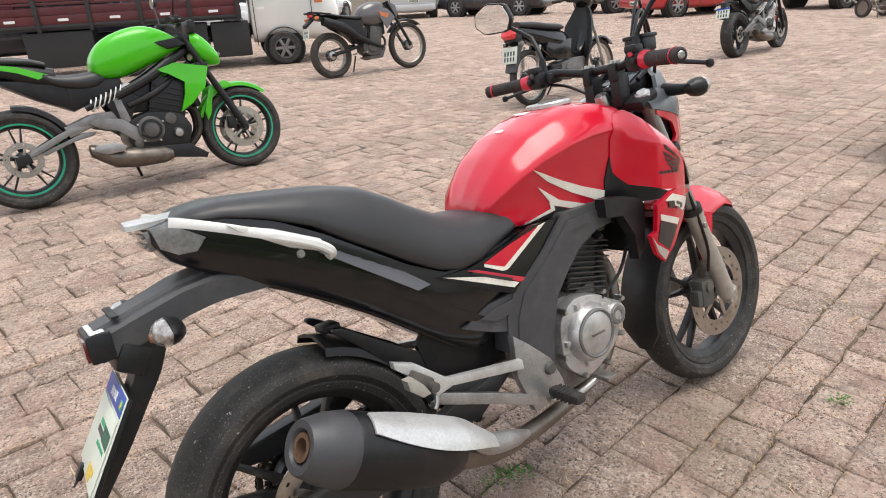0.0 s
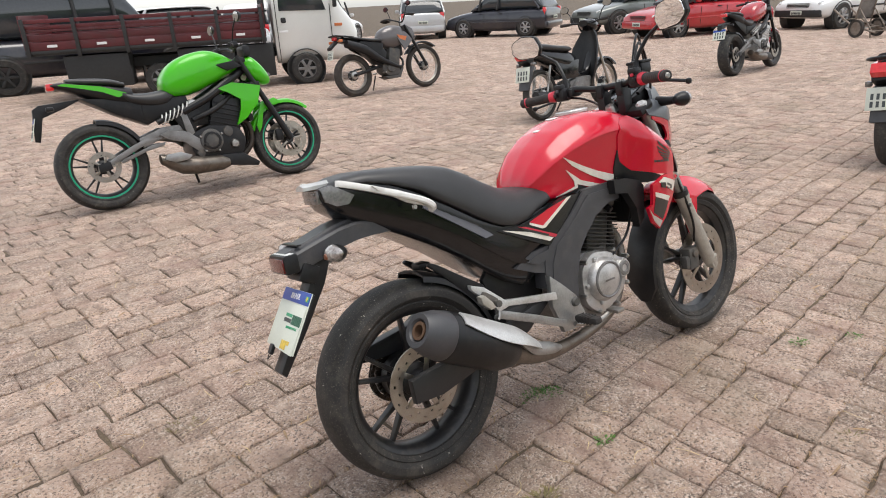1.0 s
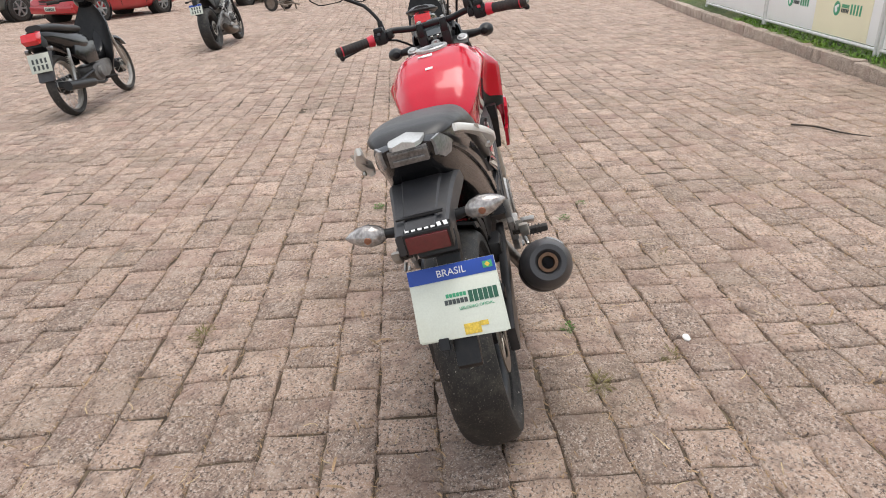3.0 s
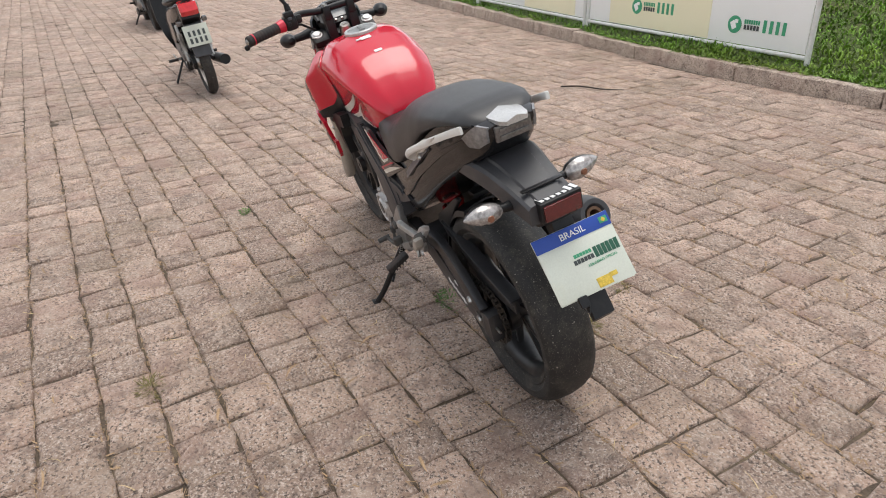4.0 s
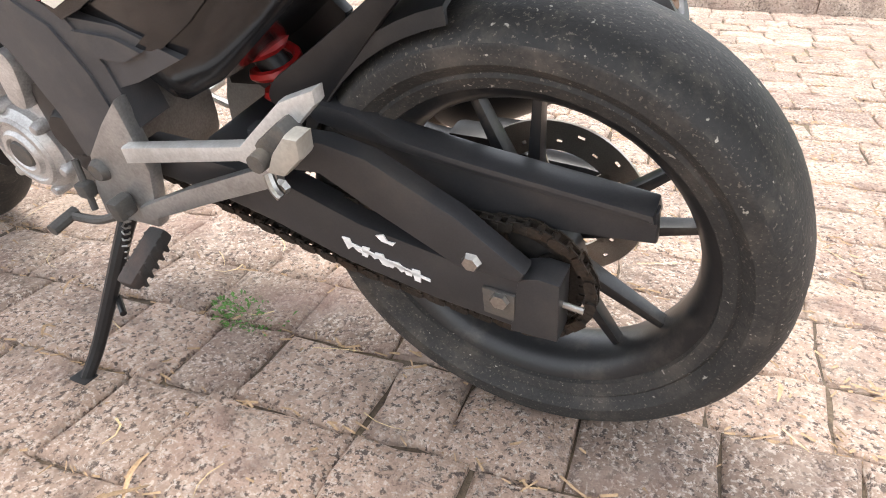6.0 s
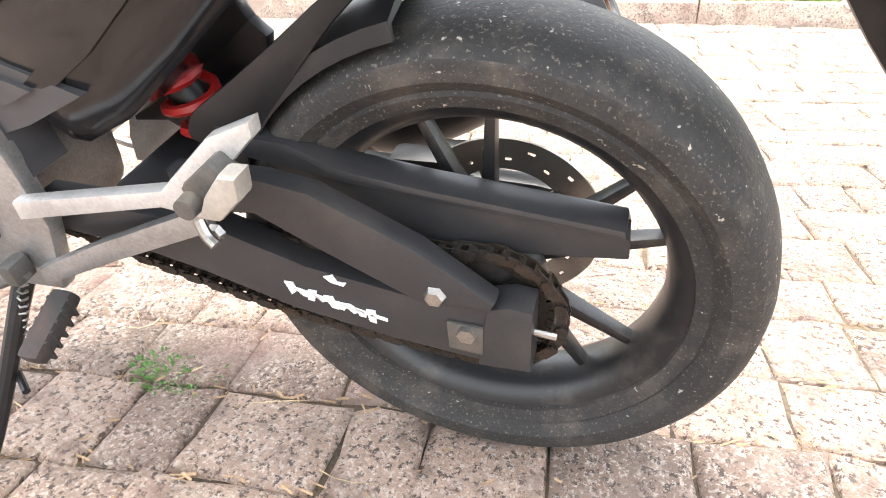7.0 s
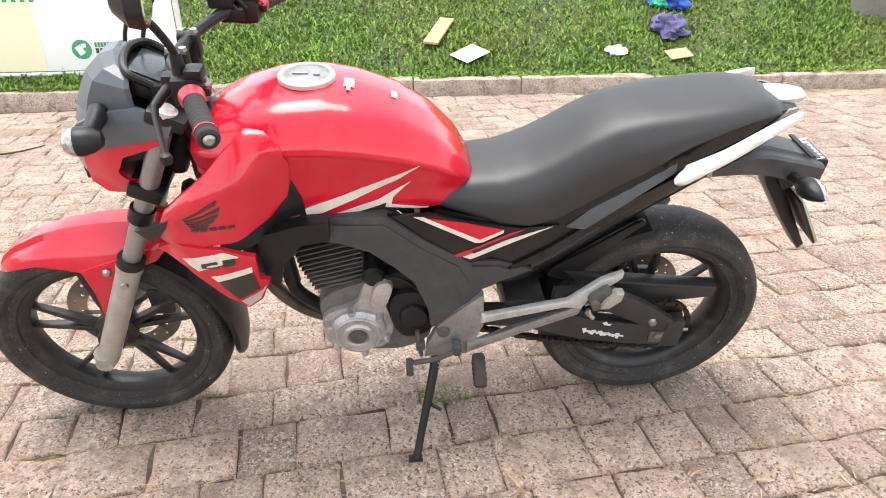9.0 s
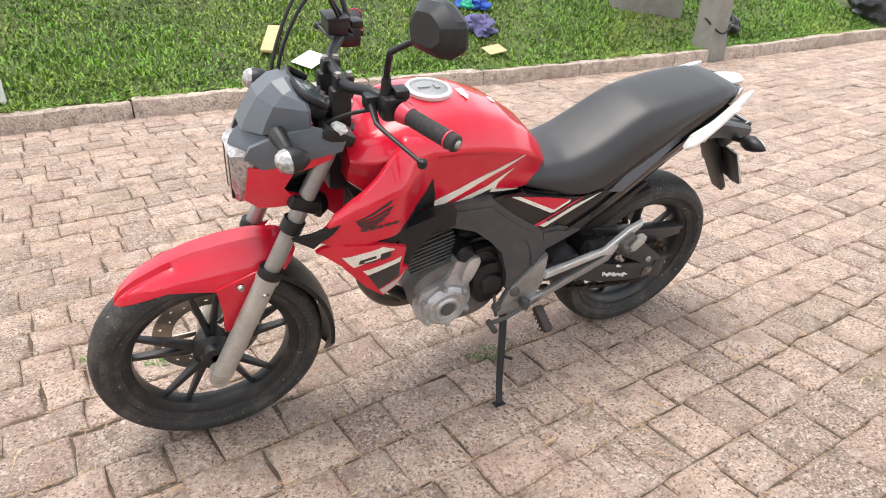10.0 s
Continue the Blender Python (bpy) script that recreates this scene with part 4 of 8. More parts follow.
        part("shroud_inner", fl(panel([(0.80, 0.715), (0.86, 0.71), (0.93, 0.69), (0.945, 0.668), (0.946, 0.56), (0.92, 0.53), (0.905, 0.60), (0.86, 0.66), (0.80, 0.67)], lambda x, z: 0.165 - 0.3 * max(0, 0.66 - z) * 0.4, 0.03, 0.03)), BLACK, sh)
        lo = part("radiator_shroud", fl(panel(low_shape, low_y, 0.012, 0.016)), RED, bike, "red radiator shroud with white and black graphics", 50)
        part("graphic_white", fl(panel([(1.092, 0.655), (1.004, 0.684), (0.975, 0.672), (1.066, 0.624)], low_y, 0.0015, 0.02, 0, 0.002)), DECAL_WHITE, lo)
        part("letter_shape", fl(join(*[panel(o, low_y, 0.0015, 0.02, 0, 0.0032) for o in ([(1.055, 0.648), (1.02, 0.662), (1.018, 0.656), (1.045, 0.645), (1.045, 0.638), (1.02, 0.648), (1.018, 0.642), (1.056, 0.636)],
                                                                                        [(1.008, 0.665), (0.982, 0.670), (0.984, 0.662), (0.986, 0.652), (1.010, 0.645)])])), DECAL_BLACK, lo)
        part("graphic_grey", fl(panel([(1.044, 0.610), (0.955, 0.642), (0.957, 0.626), (1.033, 0.596)], low_y, 0.0015, 0.02, 0, 0.002)), DECAL_WHITE, lo)
        part("graphic_black", fl(panel([(1.032, 0.595), (0.957, 0.625), (0.951, 0.572), (1.000, 0.538)], low_y, 0.0015, 0.02, 0, 0.002)), DECAL_BLACK, lo)
        part("graphic_low", fl(panel([(0.998, 0.533), (0.948, 0.565), (0.934, 0.585), (0.956, 0.540), (0.985, 0.514)], low_y, 0.0015, 0.02, 0, 0.002)), DECAL_GREY, lo)

    # seat and tail
    sx = [0.60, 0.56, 0.50, 0.44, 0.38, 0.32, 0.26, 0.21, 0.15, 0.08, 0.0, -0.06, -0.11, -0.14, -0.155]
    s_top = [0.735, 0.752, 0.760, 0.765, 0.785, 0.818, 0.856, 0.880, 0.893, 0.902, 0.910, 0.914, 0.910, 0.898, 0.885]
    s_low = [0.710, 0.700, 0.685, 0.665, 0.662, 0.680, 0.715, 0.748, 0.785, 0.833, 0.866, 0.882, 0.885, 0.882, 0.880]
    s_w = [0.085, 0.105, 0.118, 0.128, 0.134, 0.136, 0.132, 0.130, 0.130, 0.126, 0.116, 0.104, 0.088, 0.064, 0.03]
    rings = []
    for x in np.linspace(0.60, -0.155, 48):
        t, l, w = (float(np.interp(-x, [-q for q in sx], r)) for r in (s_top, s_low, s_w))
        h = t - l
        p = [(0, t), (0.45 * w, t - 0.03 * h), (0.74 * w, t - 0.13 * h), (0.93 * w, t - 0.42 * h), (w, t - 0.75 * h), (0.985 * w, l + 0.03 * h), (0.9 * w, l)]
        q = [(v.x, v.y) for v in curve_through([(a, b, 0) for a, b in p], 4)]
        rings.append([(x, a, b) for a, b in q] + [(x, -a, b) for a, b in q[::-1][:-1]])
    part("seat", loft(rings), SEAT, bike, "two-level black vinyl seat", 60)
    cx = [0.58, 0.50, 0.42, 0.34, 0.26, 0.18, 0.10, 0.02, -0.06, -0.12, -0.155, -0.172]
    c_top = [0.70, 0.69, 0.668, 0.672, 0.712, 0.765, 0.818, 0.862, 0.886, 0.895, 0.894, 0.890]
    c_low = [0.62, 0.52, 0.462, 0.500, 0.560, 0.622, 0.676, 0.724, 0.768, 0.806, 0.832, 0.862]
    c_w = [0.115, 0.122, 0.124, 0.124, 0.122, 0.119, 0.114, 0.105, 0.093, 0.078, 0.064, 0.054]

    def row(r, x):
        return float(np.interp(-x, [-q for q in cx], r))

    def body_y(x, z):
        t, l, w = row(c_top, x), row(c_low, x), row(c_w, x)
        f = (z - l) / max(t - l, 1e-3)
        return w * float(np.interp(f, [0, 0.12, 0.5, 0.8, 1.0], [0.78, 0.90, 0.985, 1.0, 0.97]))

    rings = []
    for x in np.linspace(0.58, -0.172, 36):
        t, l = row(c_top, x), row(c_low, x)
        zs = [t, t - 0.004] + [t + (l - t) * f for f in (0.2, 0.5, 0.75, 0.9, 1.0)]
        q = [(0.7 * row(c_w, x), t)] + [(body_y(x, z), z) for z in zs[1:]] + [(body_y(x, l) * 0.6, l - 0.002)]
        rings.append([(x, a, b) for a, b in q] + [(x, -a, b) for a, b in q[::-1]])
    body = part("tail_fairing", loft(rings), GLOSS, bike, "gloss black side and tail fairing", 30)
    edge = [(0.30, 0.655), (0.262, 0.655), (0.085, 0.782), (0.082, 0.812), (0.11, 0.812)]
    crease = [(0.46, 0.52), (0.33, 0.60), (0.20, 0.70), (0.02, 0.80), (-0.10, 0.855), (-0.10, 0.848), (0.02, 0.785), (0.20, 0.672), (0.33, 0.575), (0.45, 0.505)]
    cov = [(0.70, 0.700), (0.587, 0.704), (0.521, 0.682), (0.40, 0.660), (0.315, 0.662), (0.47, 0.585), (0.505, 0.572), (0.604, 0.640), (0.68, 0.705)]
    cov_y = lin([0.30, 0.5, 0.7], [0.127, 0.137, 0.132])
    rail = [(0.092, 0.770), (0.085, 0.806), (0.05, 0.838), (-0.02, 0.876), (-0.100, 0.914), (-0.118, 0.912), (-0.115, 0.892), (-0.06, 0.852), (0.0, 0.800), (0.03, 0.785)]
    for s in (1, -1):
        fl = (lambda b: b) if s > 0 else mirrored
        # Grey strip stands in for sky reflected along the fairing's bevel.
        part("tail_bevel", fl(panel(edge, lambda x, z: body_y(x, z) - 0.5 * (z - float(np.interp(x, [0.06, 0.30], [0.775, 0.625]))), 0.016, 0.02, 0, 0.020)), BEVEL_SHEEN, body, "black tail bevel with its sky sheen painted grey")
        part("side_crease", fl(panel(crease, body_y, 0.006, 0.03, 0, 0.007)), GLOSS, body)
        sc = part("side_cover", fl(panel(cov, cov_y, 0.012, 0.025)), GLOSS, bike, "black side cover with red and white graphics")
        part("graphic_red", fl(panel([(0.605, 0.699), (0.487, 0.638), (0.436, 0.660), (0.517, 0.683)], cov_y, 0.0015, 0.03, 0, 0.002)), RED, sc)
        part("graphic_white", fl(panel([(0.628, 0.702), (0.496, 0.630), (0.482, 0.630), (0.436, 0.652), (0.436, 0.659), (0.487, 0.638), (0.605, 0.700)], cov_y, 0.0015, 0.03, 0, 0.0022)), DECAL_WHITE, sc)
        part("graphic_red", fl(panel([(0.550, 0.594), (0.50, 0.615), (0.42, 0.650), (0.39, 0.657), (0.43, 0.638), (0.525, 0.592)], cov_y, 0.0015, 0.03, 0, 0.002)), GRIP_RED, sc)
        part("graphic_white", fl(panel([(0.522, 0.592), (0.43, 0.632), (0.33, 0.660), (0.42, 0.622), (0.505, 0.585)], cov_y, 0.0015, 0.03, 0, 0.0022)), DECAL_WHITE, sc)
        part("name_bar", fl(panel([(0.505, 0.607), (0.405, 0.650), (0.398, 0.648), (0.498, 0.602)], cov_y, 0.0015, 0.03, 0, 0.0036)), DECAL_BLACK, sc)
        gp = [(0.092, 0.150, 0.776), (0.084, 0.157, 0.792), (0.055, 0.157, 0.812), (-0.01, 0.146, 0.842), (-0.08, 0.126, 0.872), (-0.135, 0.110, 0.893), (-0.150, 0.106, 0.897)]
        gr = part("grab_rail", fl(join(sweep_bar(gp, [0.014, 0.032, 0.034, 0.028, 0.022, 0.015, 0.007], 0.016), plate([(0.090, 0.784), (0.080, 0.812), (0.0, 0.850), (-0.075, 0.876), (-0.06, 0.862), (0.02, 0.812)], 0.140, 0.150, 0.004))), WHITE_PART, bike, "white grab rail")
        part("rail_bolt", fl(lathe([(0.001, 0.160), (0.006, 0.160), (0.008, 0.154)], (0.035, 0, 0.797), 8)), STEEL, gr)
        part("tail_lens", fl(panel([(-0.112, 0.838), (-0.095, 0.858), (-0.145, 0.893), (-0.172, 0.890), (-0.163, 0.853), (-0.140, 0.838)], body_y, 0.006, 0.02, 0, 0.006)), TAIL_GREY, body, "smoked tail lamp lens")
    part("tail_lamp", join(block((0.012, 0.088, 0.036), (-0.172, 0, 0.868), 0.004), block((0.006, 0.07, 0.008), (-0.180, 0, 0.877), 0.002), block((0.006, 0.07, 0.008), (-0.180, 0, 0.861), 0.002)), LENS_GREY, body, "smoked tail lamp")
    part("tail_cap", loft([[(x, a * w, z + 0.008 - 0.007 * abs(a)) for a in (-1, -0.6, 0, 0.6, 1)] + [(x, a * w, z - 0.008) for a in (1, 0, -1)] for x, z, w in ((-0.115, 0.898, 0.038), (-0.15, 0.898, 0.040), (-0.185, 0.898, 0.034), (-0.201, 0.898, 0.024))]), SILVER, body, "silver tail tip")
    # rear mudguard, number plate
    fx = [0.05, -0.02, -0.06, -0.10, -0.15, -0.22, -0.29]
    fz = [0.772, 0.780, 0.792, 0.797, 0.790, 0.770, 0.750]
    fw = [0.080, 0.082, 0.082, 0.080, 0.072, 0.062, 0.056]
    fb = [0.742, 0.742, 0.744, 0.744, 0.734, 0.712, 0.698]
    rings = []
    for x in np.linspace(0.05, -0.29, 18):
        t, w, b = (float(np.interp(-x, [-q for q in fx], r)) for r in (fz, fw, fb))
        q = [(0, t), (0.55 * w, t), (0.60 * w, t - 0.006), (0.9 * w, t - 0.008), (w, t - 0.014), (w, b)]
        rings.append([(x, a, z) for a, z in q] + [(x, -a, z) for a, z in q[::-1][:-1]])
    guard = part("rear_mudguard", loft(rings), GREY_PLASTIC, bike, "dusty dark grey plastic rear mudguard with plate holder", 30)
    part("guard_lip", block((0.012, 0.100, 0.004), (-0.256, 0, 0.764), 0.001), BLACK, guard)
    part("lamp_housing", block((0.038, 0.100, 0.048), (-0.288, -0.012, 0.724), 0.005), BLACK, guard)
    part("reflector", block((0.008, 0.088, 0.036), (-0.3075, -0.012, 0.723), 0.002), RED_LENS, guard, "dark red reflector")
    for i in range(7):
        part("sticker_mark", block((0.022, 0.0085, 0.0012), (-0.288, 0.028 - 0.0135 * i, 0.7490), 0, Matrix.Rotation(radians(12), 4, "Z")), LETTER_WHITE, guard)
    down = Vector((-0.086, -0.004, -0.130)).normalized()
    across = Vector((-0.045, -1, 0.008)).normalized()
    nrm = across.cross(-down).normalized()
    if nrm.x > 0:
        nrm = -nrm
    pm = Matrix((across, -down, nrm)).transposed().to_4x4()
    pm.translation = Vector((-0.318, -0.036, 0.587))
    part("plate_stay", join(plate([(-0.17, 0.742), (-0.262, 0.715), (-0.252, 0.668), (-0.318, 0.560), (-0.378, 0.468), (-0.366, 0.452), (-0.286, 0.552), (-0.212, 0.655)], -0.060, -0.006, 0.006),
                            block((0.05, 0.09, 0.05), (-0.248, -0.02, 0.69), 0.010, Matrix.Rotation(radians(30), 4, "Y"))), BLACK, guard, "black plate stay")
    pl = part("number_plate", moved(block((0.188, 0.155, 0.003), (0, 0, 0), 0.0012), pm), PLATE_WHITE, bike, "white number plate with blue band and paper sheet")
    part("plate_backing", moved(block((0.186, 0.152, 0.006), (0, 0, -0.0055), 0.002), pm), BLACK, pl, "black plastic plate backing")
    part("blue_band", moved(block((0.187, 0.032, 0.002), (0, 0.0610, 0.0016), 0.0008), pm), PLATE_BLUE, pl)
    writing("BRASIL", 0.021, pm @ Matrix.Translation((0, 0.0600, 0.0030)), LETTER_WHITE, pl)
    part("plate_flag", moved(join(block((0.020, 0.014, 0.001), (0.078, 0.061, 0.003), 0.0003)), pm), INK_GREEN, pl)
    part("flag_diamond", moved(block((0.008, 0.008, 0.001), (0.078, 0.061, 0.0038), 0, Matrix.Rotation(radians(45), 4, "Z")), pm), YELLOW, pl)
    sheet = part("paper_sheet", moved(block((0.184, 0.118, 0.0015), (-0.002, -0.018, 0.0030), 0.0005), pm @ Matrix.Rotation(radians(-1.5), 4, "Z")), PLATE_WHITE, pl)
    for w, h, x, y, mt in ((0.044, 0.008, 0.000, 0.011, INK_GREEN), (0.050, 0.010, -0.002, -0.002, INK_DARK), (0.062, 0.024, 0.056, 0.003, PLATE_INK)):
        rows = [block((w * 0.85 / 6, h, 0.0008), (x - w / 2 + w * (i + 0.5) / 6, y, 0.0042), 0) for i in range(6)] if h > 0.005 else [block((w, h, 0.0008), (x, y, 0.0042), 0)]
        for row_bar in rows:
            part("printed_bar", moved(row_bar, pm), mt, sheet)
    writing("LEILOEIRO OFICIAL", 0.0085, pm @ Matrix.Translation((0.038, -0.018, 0.0042)), INK_GREEN, sheet)
    part("plate_sticker", moved(join(block((0.035, 0.022, 0.001), (0.02, -0.062, 0.0044), 0.0003), block((0.018, 0.010, 0.001), (0.045, -0.055, 0.0044), 0.0003)), pm), YELLOW, pl, "yellow sticker")
    part("plate_clip", moved(join(block((0.022, 0.026, 0.010), (-0.045, -0.085, 0.004), 0.003), tube([(-0.052, -0.098, 0.004), (-0.045, -0.112, 0.006), (-0.038, -0.098, 0.004)], 0.0012, 6)), pm), BLACK, pl, "black binder clip")

    def indicator(at, s, yaw):
        mm = Matrix.Translation(at) @ Matrix.Rotation(radians(yaw), 4, "Z")
        shell = lathe([(0.001, -0.036), (0.013, -0.032), (0.023, -0.016), (0.027, 0.004), (0.026, 0.010)], n=22, axis="X")
        lens = lathe([(0.026, 0.010), (0.0245, 0.018), (0.018, 0.028), (0.006, 0.033), (0.001, 0.034)], n=22, axis="X")
        for b in (shell, lens):
            bmesh.ops.scale(b, vec=(1.0, 1.1, 0.95), verts=b.verts)
            moved(b, mm)
        a = part("turn_signal", join(shell, tube([Vector(at), Vector(at) + Vector((0.0, -s * 0.05, 0.0)), Vector(at) + Vector((0.004, -s * 0.10, 0.004))], [0.012, 0.015, 0.019], 12)), BLACK, bike, "black turn signal with clear lens")
        part("signal_lens", lens, LENS, a, "clear signal lens")

    def rear_indicator(s):
        """A leaf-shaped lamp that points outwards, clear to the rear."""
        at = Vector((-0.222 if s > 0 else -0.200, s * 0.088, 0.728))
        front, back = [], []
        for u, h, d in ((0.0, 0.010, 0.012), (0.012, 0.020, 0.022), (0.034, 0.025, 0.030), (0.058, 0.020, 0.026), (0.078, 0.010, 0.014), (0.088, 0.002, 0.003)):
            q = [at + Vector((d * math.cos(a), s * u, h * math.sin(a) + 0.10 * u)) for a in np.linspace(-math.pi / 2, math.pi / 2, 9)]
            r = [at + Vector((-d * 0.85 * math.cos(a), s * u, h * math.sin(a) + 0.10 * u)) for a in np.linspace(math.pi / 2, -math.pi / 2, 9)]
            front.append(q)
            back.append(r)
        a = part("turn_signal", join(loft(front), tube([at + Vector((0.004, s * 0.006, 0)), at + Vector((0.006, -s * 0.02, -0.004)), at + Vector((0.010, -s * 0.05, -0.006))], [0.010, 0.012, 0.017], 12)), BLACK, bike, "black turn signal with a leaf-shaped clear lens")
        part("signal_lens", loft(back), LENS, a, "clear signal lens")
        part("signal_bulb", lathe([(0.001, -0.0275), (0.007, -0.0265), (0.009, -0.022)], at + Vector((0, s * 0.036, 0.002)), 12, "X"), AMBER_DIM, a)

    rear_indicator(1)
    rear_indicator(-1)
    indicator((1.196, 0.185, 0.926), 1, 12)
    indicator((1.180, -0.188, 0.928), -1, -12)

    # front end
    for s in (1, -1):
        y = 0.098 * s
        fk = part("fork_leg", join(tube([(1.238, y, 0.580), (1.374, y, 0.284)], 0.0255, 20), tube([(1.375, y, 0.300), (1.386, y, 0.262)], [0.028, 0.022], 16), lathe([(0.020, -0.014), (0.024, 0.0), (0.02, 0.014)], (1.381, y + s * 0.006, 0.275), 18)), FORK, bike, "gold-grey fork slider")
        part("fork_tube", tube([(1.078, y, 0.928), (1.245, y, 0.565)], 0.0195, 18), TUBE_GREY, fk, "dull grey upper fork tube")
        part("dust_seal", tube([(1.232, y, 0.594), (1.240, y, 0.575)], 0.0290, 18), BLACK, fk)
        part("slider_collar", tube([(1.2395, y, 0.577), (1.246, y, 0.562)], 0.0285, 18), FORK, fk)
        part("fork_collar", tube([(1.174, y, 0.722), (1.187, y, 0.694)], 0.0255, 18), BLACK, fk)
        part("fork_cap", moved(lathe([(0.001, 0.008), (0.013, 0.008), (0.016, 0.003), (0.02, 0.002), (0.021, -0.012)], n=16, axis="Z"), Matrix.Translation((1.074, y, 0.936)) @ Matrix.Rotation(radians(-25), 4, "Y")), SILVER, fk)
        part("slider_bolt", lathe([(0.001, 0.0), (0.007, 0.0), (0.009, -s * 0.006)], (1.256, y + s * 0.03, 0.535), 8), STEEL, fk)
    part("triple_clamp", join(block((0.075, 0.24, 0.03), (1.078, 0, 0.920), 0.012, Matrix.Rotation(radians(-25), 4, "Y")), block((0.07, 0.24, 0.035), (1.155, 0, 0.765), 0.012, Matrix.Rotation(radians(-25), 4, "Y")),
                              tube([(1.05, 0, 0.93), (1.125, 0, 0.76)], 0.028, 16), block((0.045, 0.035, 0.09), (1.055, 0.045, 0.955), 0.01), block((0.045, 0.035, 0.09), (1.055, -0.045, 0.955), 0.01)), BLACK, bike, "black fork clamps")
    part("ignition_lock", moved(join(lathe([(0.008, 0.006), (0.016, 0.006), (0.019, 0.0), (0.022, -0.03)], n=24, axis="Z"), block((0.004, 0.012, 0.006), (0, 0, 0.007), 0.001)), Matrix.Translation((1.028, 0.0, 0.945)) @ Matrix.Rotation(radians(-25), 4, "Y")), STEEL, bike, "steel ignition lock")
    bar_pts = [(0.884, -0.352, 1.012), (0.945, -0.215, 1.018), (0.990, -0.150, 1.030), (1.040, -0.075, 1.016), (1.050, 0.0, 1.015), (1.050, 0.075, 1.016), (1.018, 0.150, 1.030), (0.985, 0.215, 1.018), (0.932, 0.352, 1.014)]
    handle = part("handlebar", tube(bar_pts, 0.0115, 14, 8), BLACK, bike, "black tubular handlebar")
    for y in (0.045, -0.045):
        clamp = part("bar_clamp", block((0.042, 0.028, 0.05), (1.048, y, 1.002), 0.008), BLACK, handle)
        for dx in (-0.012, 0.012):
            part("clamp_bolt", lathe([(0.001, 1.034), (0.007, 1.033), (0.008, 1.026)], (1.048 + dx, y, 0), 10, "Z"), STEEL, clamp)
    for s, a, b in ((1, Vector((0.985, 0.215, 1.018)), Vector((0.936, 0.340, 1.014))), (-1, Vector((0.945, -0.215, 1.018)), Vector((0.889, -0.340, 1.012)))):
        u = (b - a).normalized()
        g = part("hand_grip", tube([a + u * float(0.022 + d0) for d0 in np.linspace(0, (b - a).length - 0.022 + 0.012, 44)], [0.0166 + (0.0009 if i % 4 < 2 else 0.0) - (0.004 if i > 42 else 0.0) for i in range(44)], 18, 1), GRIP, handle, "worn rubber handgrip")
        part("grip_ring", tube([a + u * 0.0, a + u * 0.024], [0.022, 0.0185], 18), GRIP_RED, g, "red grip ring")
        part("grip_ring", tube([b - u * 0.012, b - u * 0.008], 0.0190, 16), GRIP_RED, g)
        part("bar_end", tube([b + u * 0.012, b + u * 0.017], [0.010, 0.006], 12), STEEL, g)
        sw = part("switch_box", join(block((0.05, 0.045, 0.05), a - u * 0.030 + Vector((0, 0, 0.0)), 0.012), block((0.03, 0.035, 0.02), a - u * 0.030 + Vector((-0.015, 0, 0.028)), 0.006), block((0.012, 0.014, 0.014), a - u * 0.02 + Vector((-0.028, 0, 0.0)), 0.003)), BLACK, handle, "black switch housing")
        part("switch_button", block((0.008, 0.012, 0.010), a - u * 0.03 + Vector((-0.028, 0, 0.016)), 0.002), GRIP_RED if s < 0 else LIGHT_GREY, sw)
        p0 = a - u * 0.05 + Vector((0.028, 0, -0.004))
        tip = Vector((1.000, 0.352, 0.985)) if s > 0 else Vector((0.985, -0.352, 0.984))
        mid = a + u * 0.03 + Vector((0.065, 0, -0.012))
        lv = part("lever", join(tube([p0, a + Vector((0.055, 0, -0.008)), mid, tip], [0.010, 0.008, 0.0065, 0.0055], 10, 6, 0.7), lathe([(0.001, 0.010), (0.008, 0.007), (0.010, 0), (0.008, -0.007), (0.001, -0.010)], tip, 14, "Z")), BLACK, handle, "black control lever")
        part("lever_mount", join(block((0.05, 0.03, 0.03), a - u * 0.062 + Vector((0.012, 0, 0.0)), 0.008)), BLACK, lv)
    res = part("brake_reservoir", join(block((0.05, 0.06, 0.035), (1.0, -0.165, 1.055), 0.008), block((0.054, 0.064, 0.010), (1.0, -0.165, 1.074), 0.004)), BLACK, handle, "black brake fluid reservoir")
    for s, base, knee, head, yaw in ((1, (1.006, 0.178, 1.036), (1.020, 0.225, 1.145), (0.980, 0.331, 1.222), 12), (-1, (0.968, -0.178, 1.036), (0.985, -0.225, 1.145), (0.960, -0.335, 1.196), -12)):
        mr = part("mirror_stem", join(tube([base, Vector(base) + Vector((0.002, s * 0.003, 0.045)), Vector(knee) + Vector((-0.003, -s * 0.012, -0.012)), Vector(knee) + Vector((-0.002, s * 0.012, 0.008)), head], [0.008, 0.0065, 0.0065, 0.006, 0.006], 10, 5), tube([base, Vector(base) + Vector((0.001, 0, 0.04))], [0.013, 0.009], 14)), BLACK, bike, "black mirror stem")
        mm = Matrix.Translation(head) @ Matrix.Rotation(radians(yaw), 4, "Z") @ Matrix.Rotation(radians(-6), 4, "Y")
        o = [(s * a, b) for a, b in rounded([(-0.070, -0.010), (-0.052, -0.046), (0.034, -0.040), (0.066, -0.012), (0.058, 0.026), (0.010, 0.046), (-0.052, 0.034)], 0.14, 1)]
        rows = [[(d, k * a, k * b) for a, b in o] for d, k in ((-0.006, 1.0), (0.0, 1.03), (0.014, 0.98), (0.030, 0.66), (0.033, 0.60))]
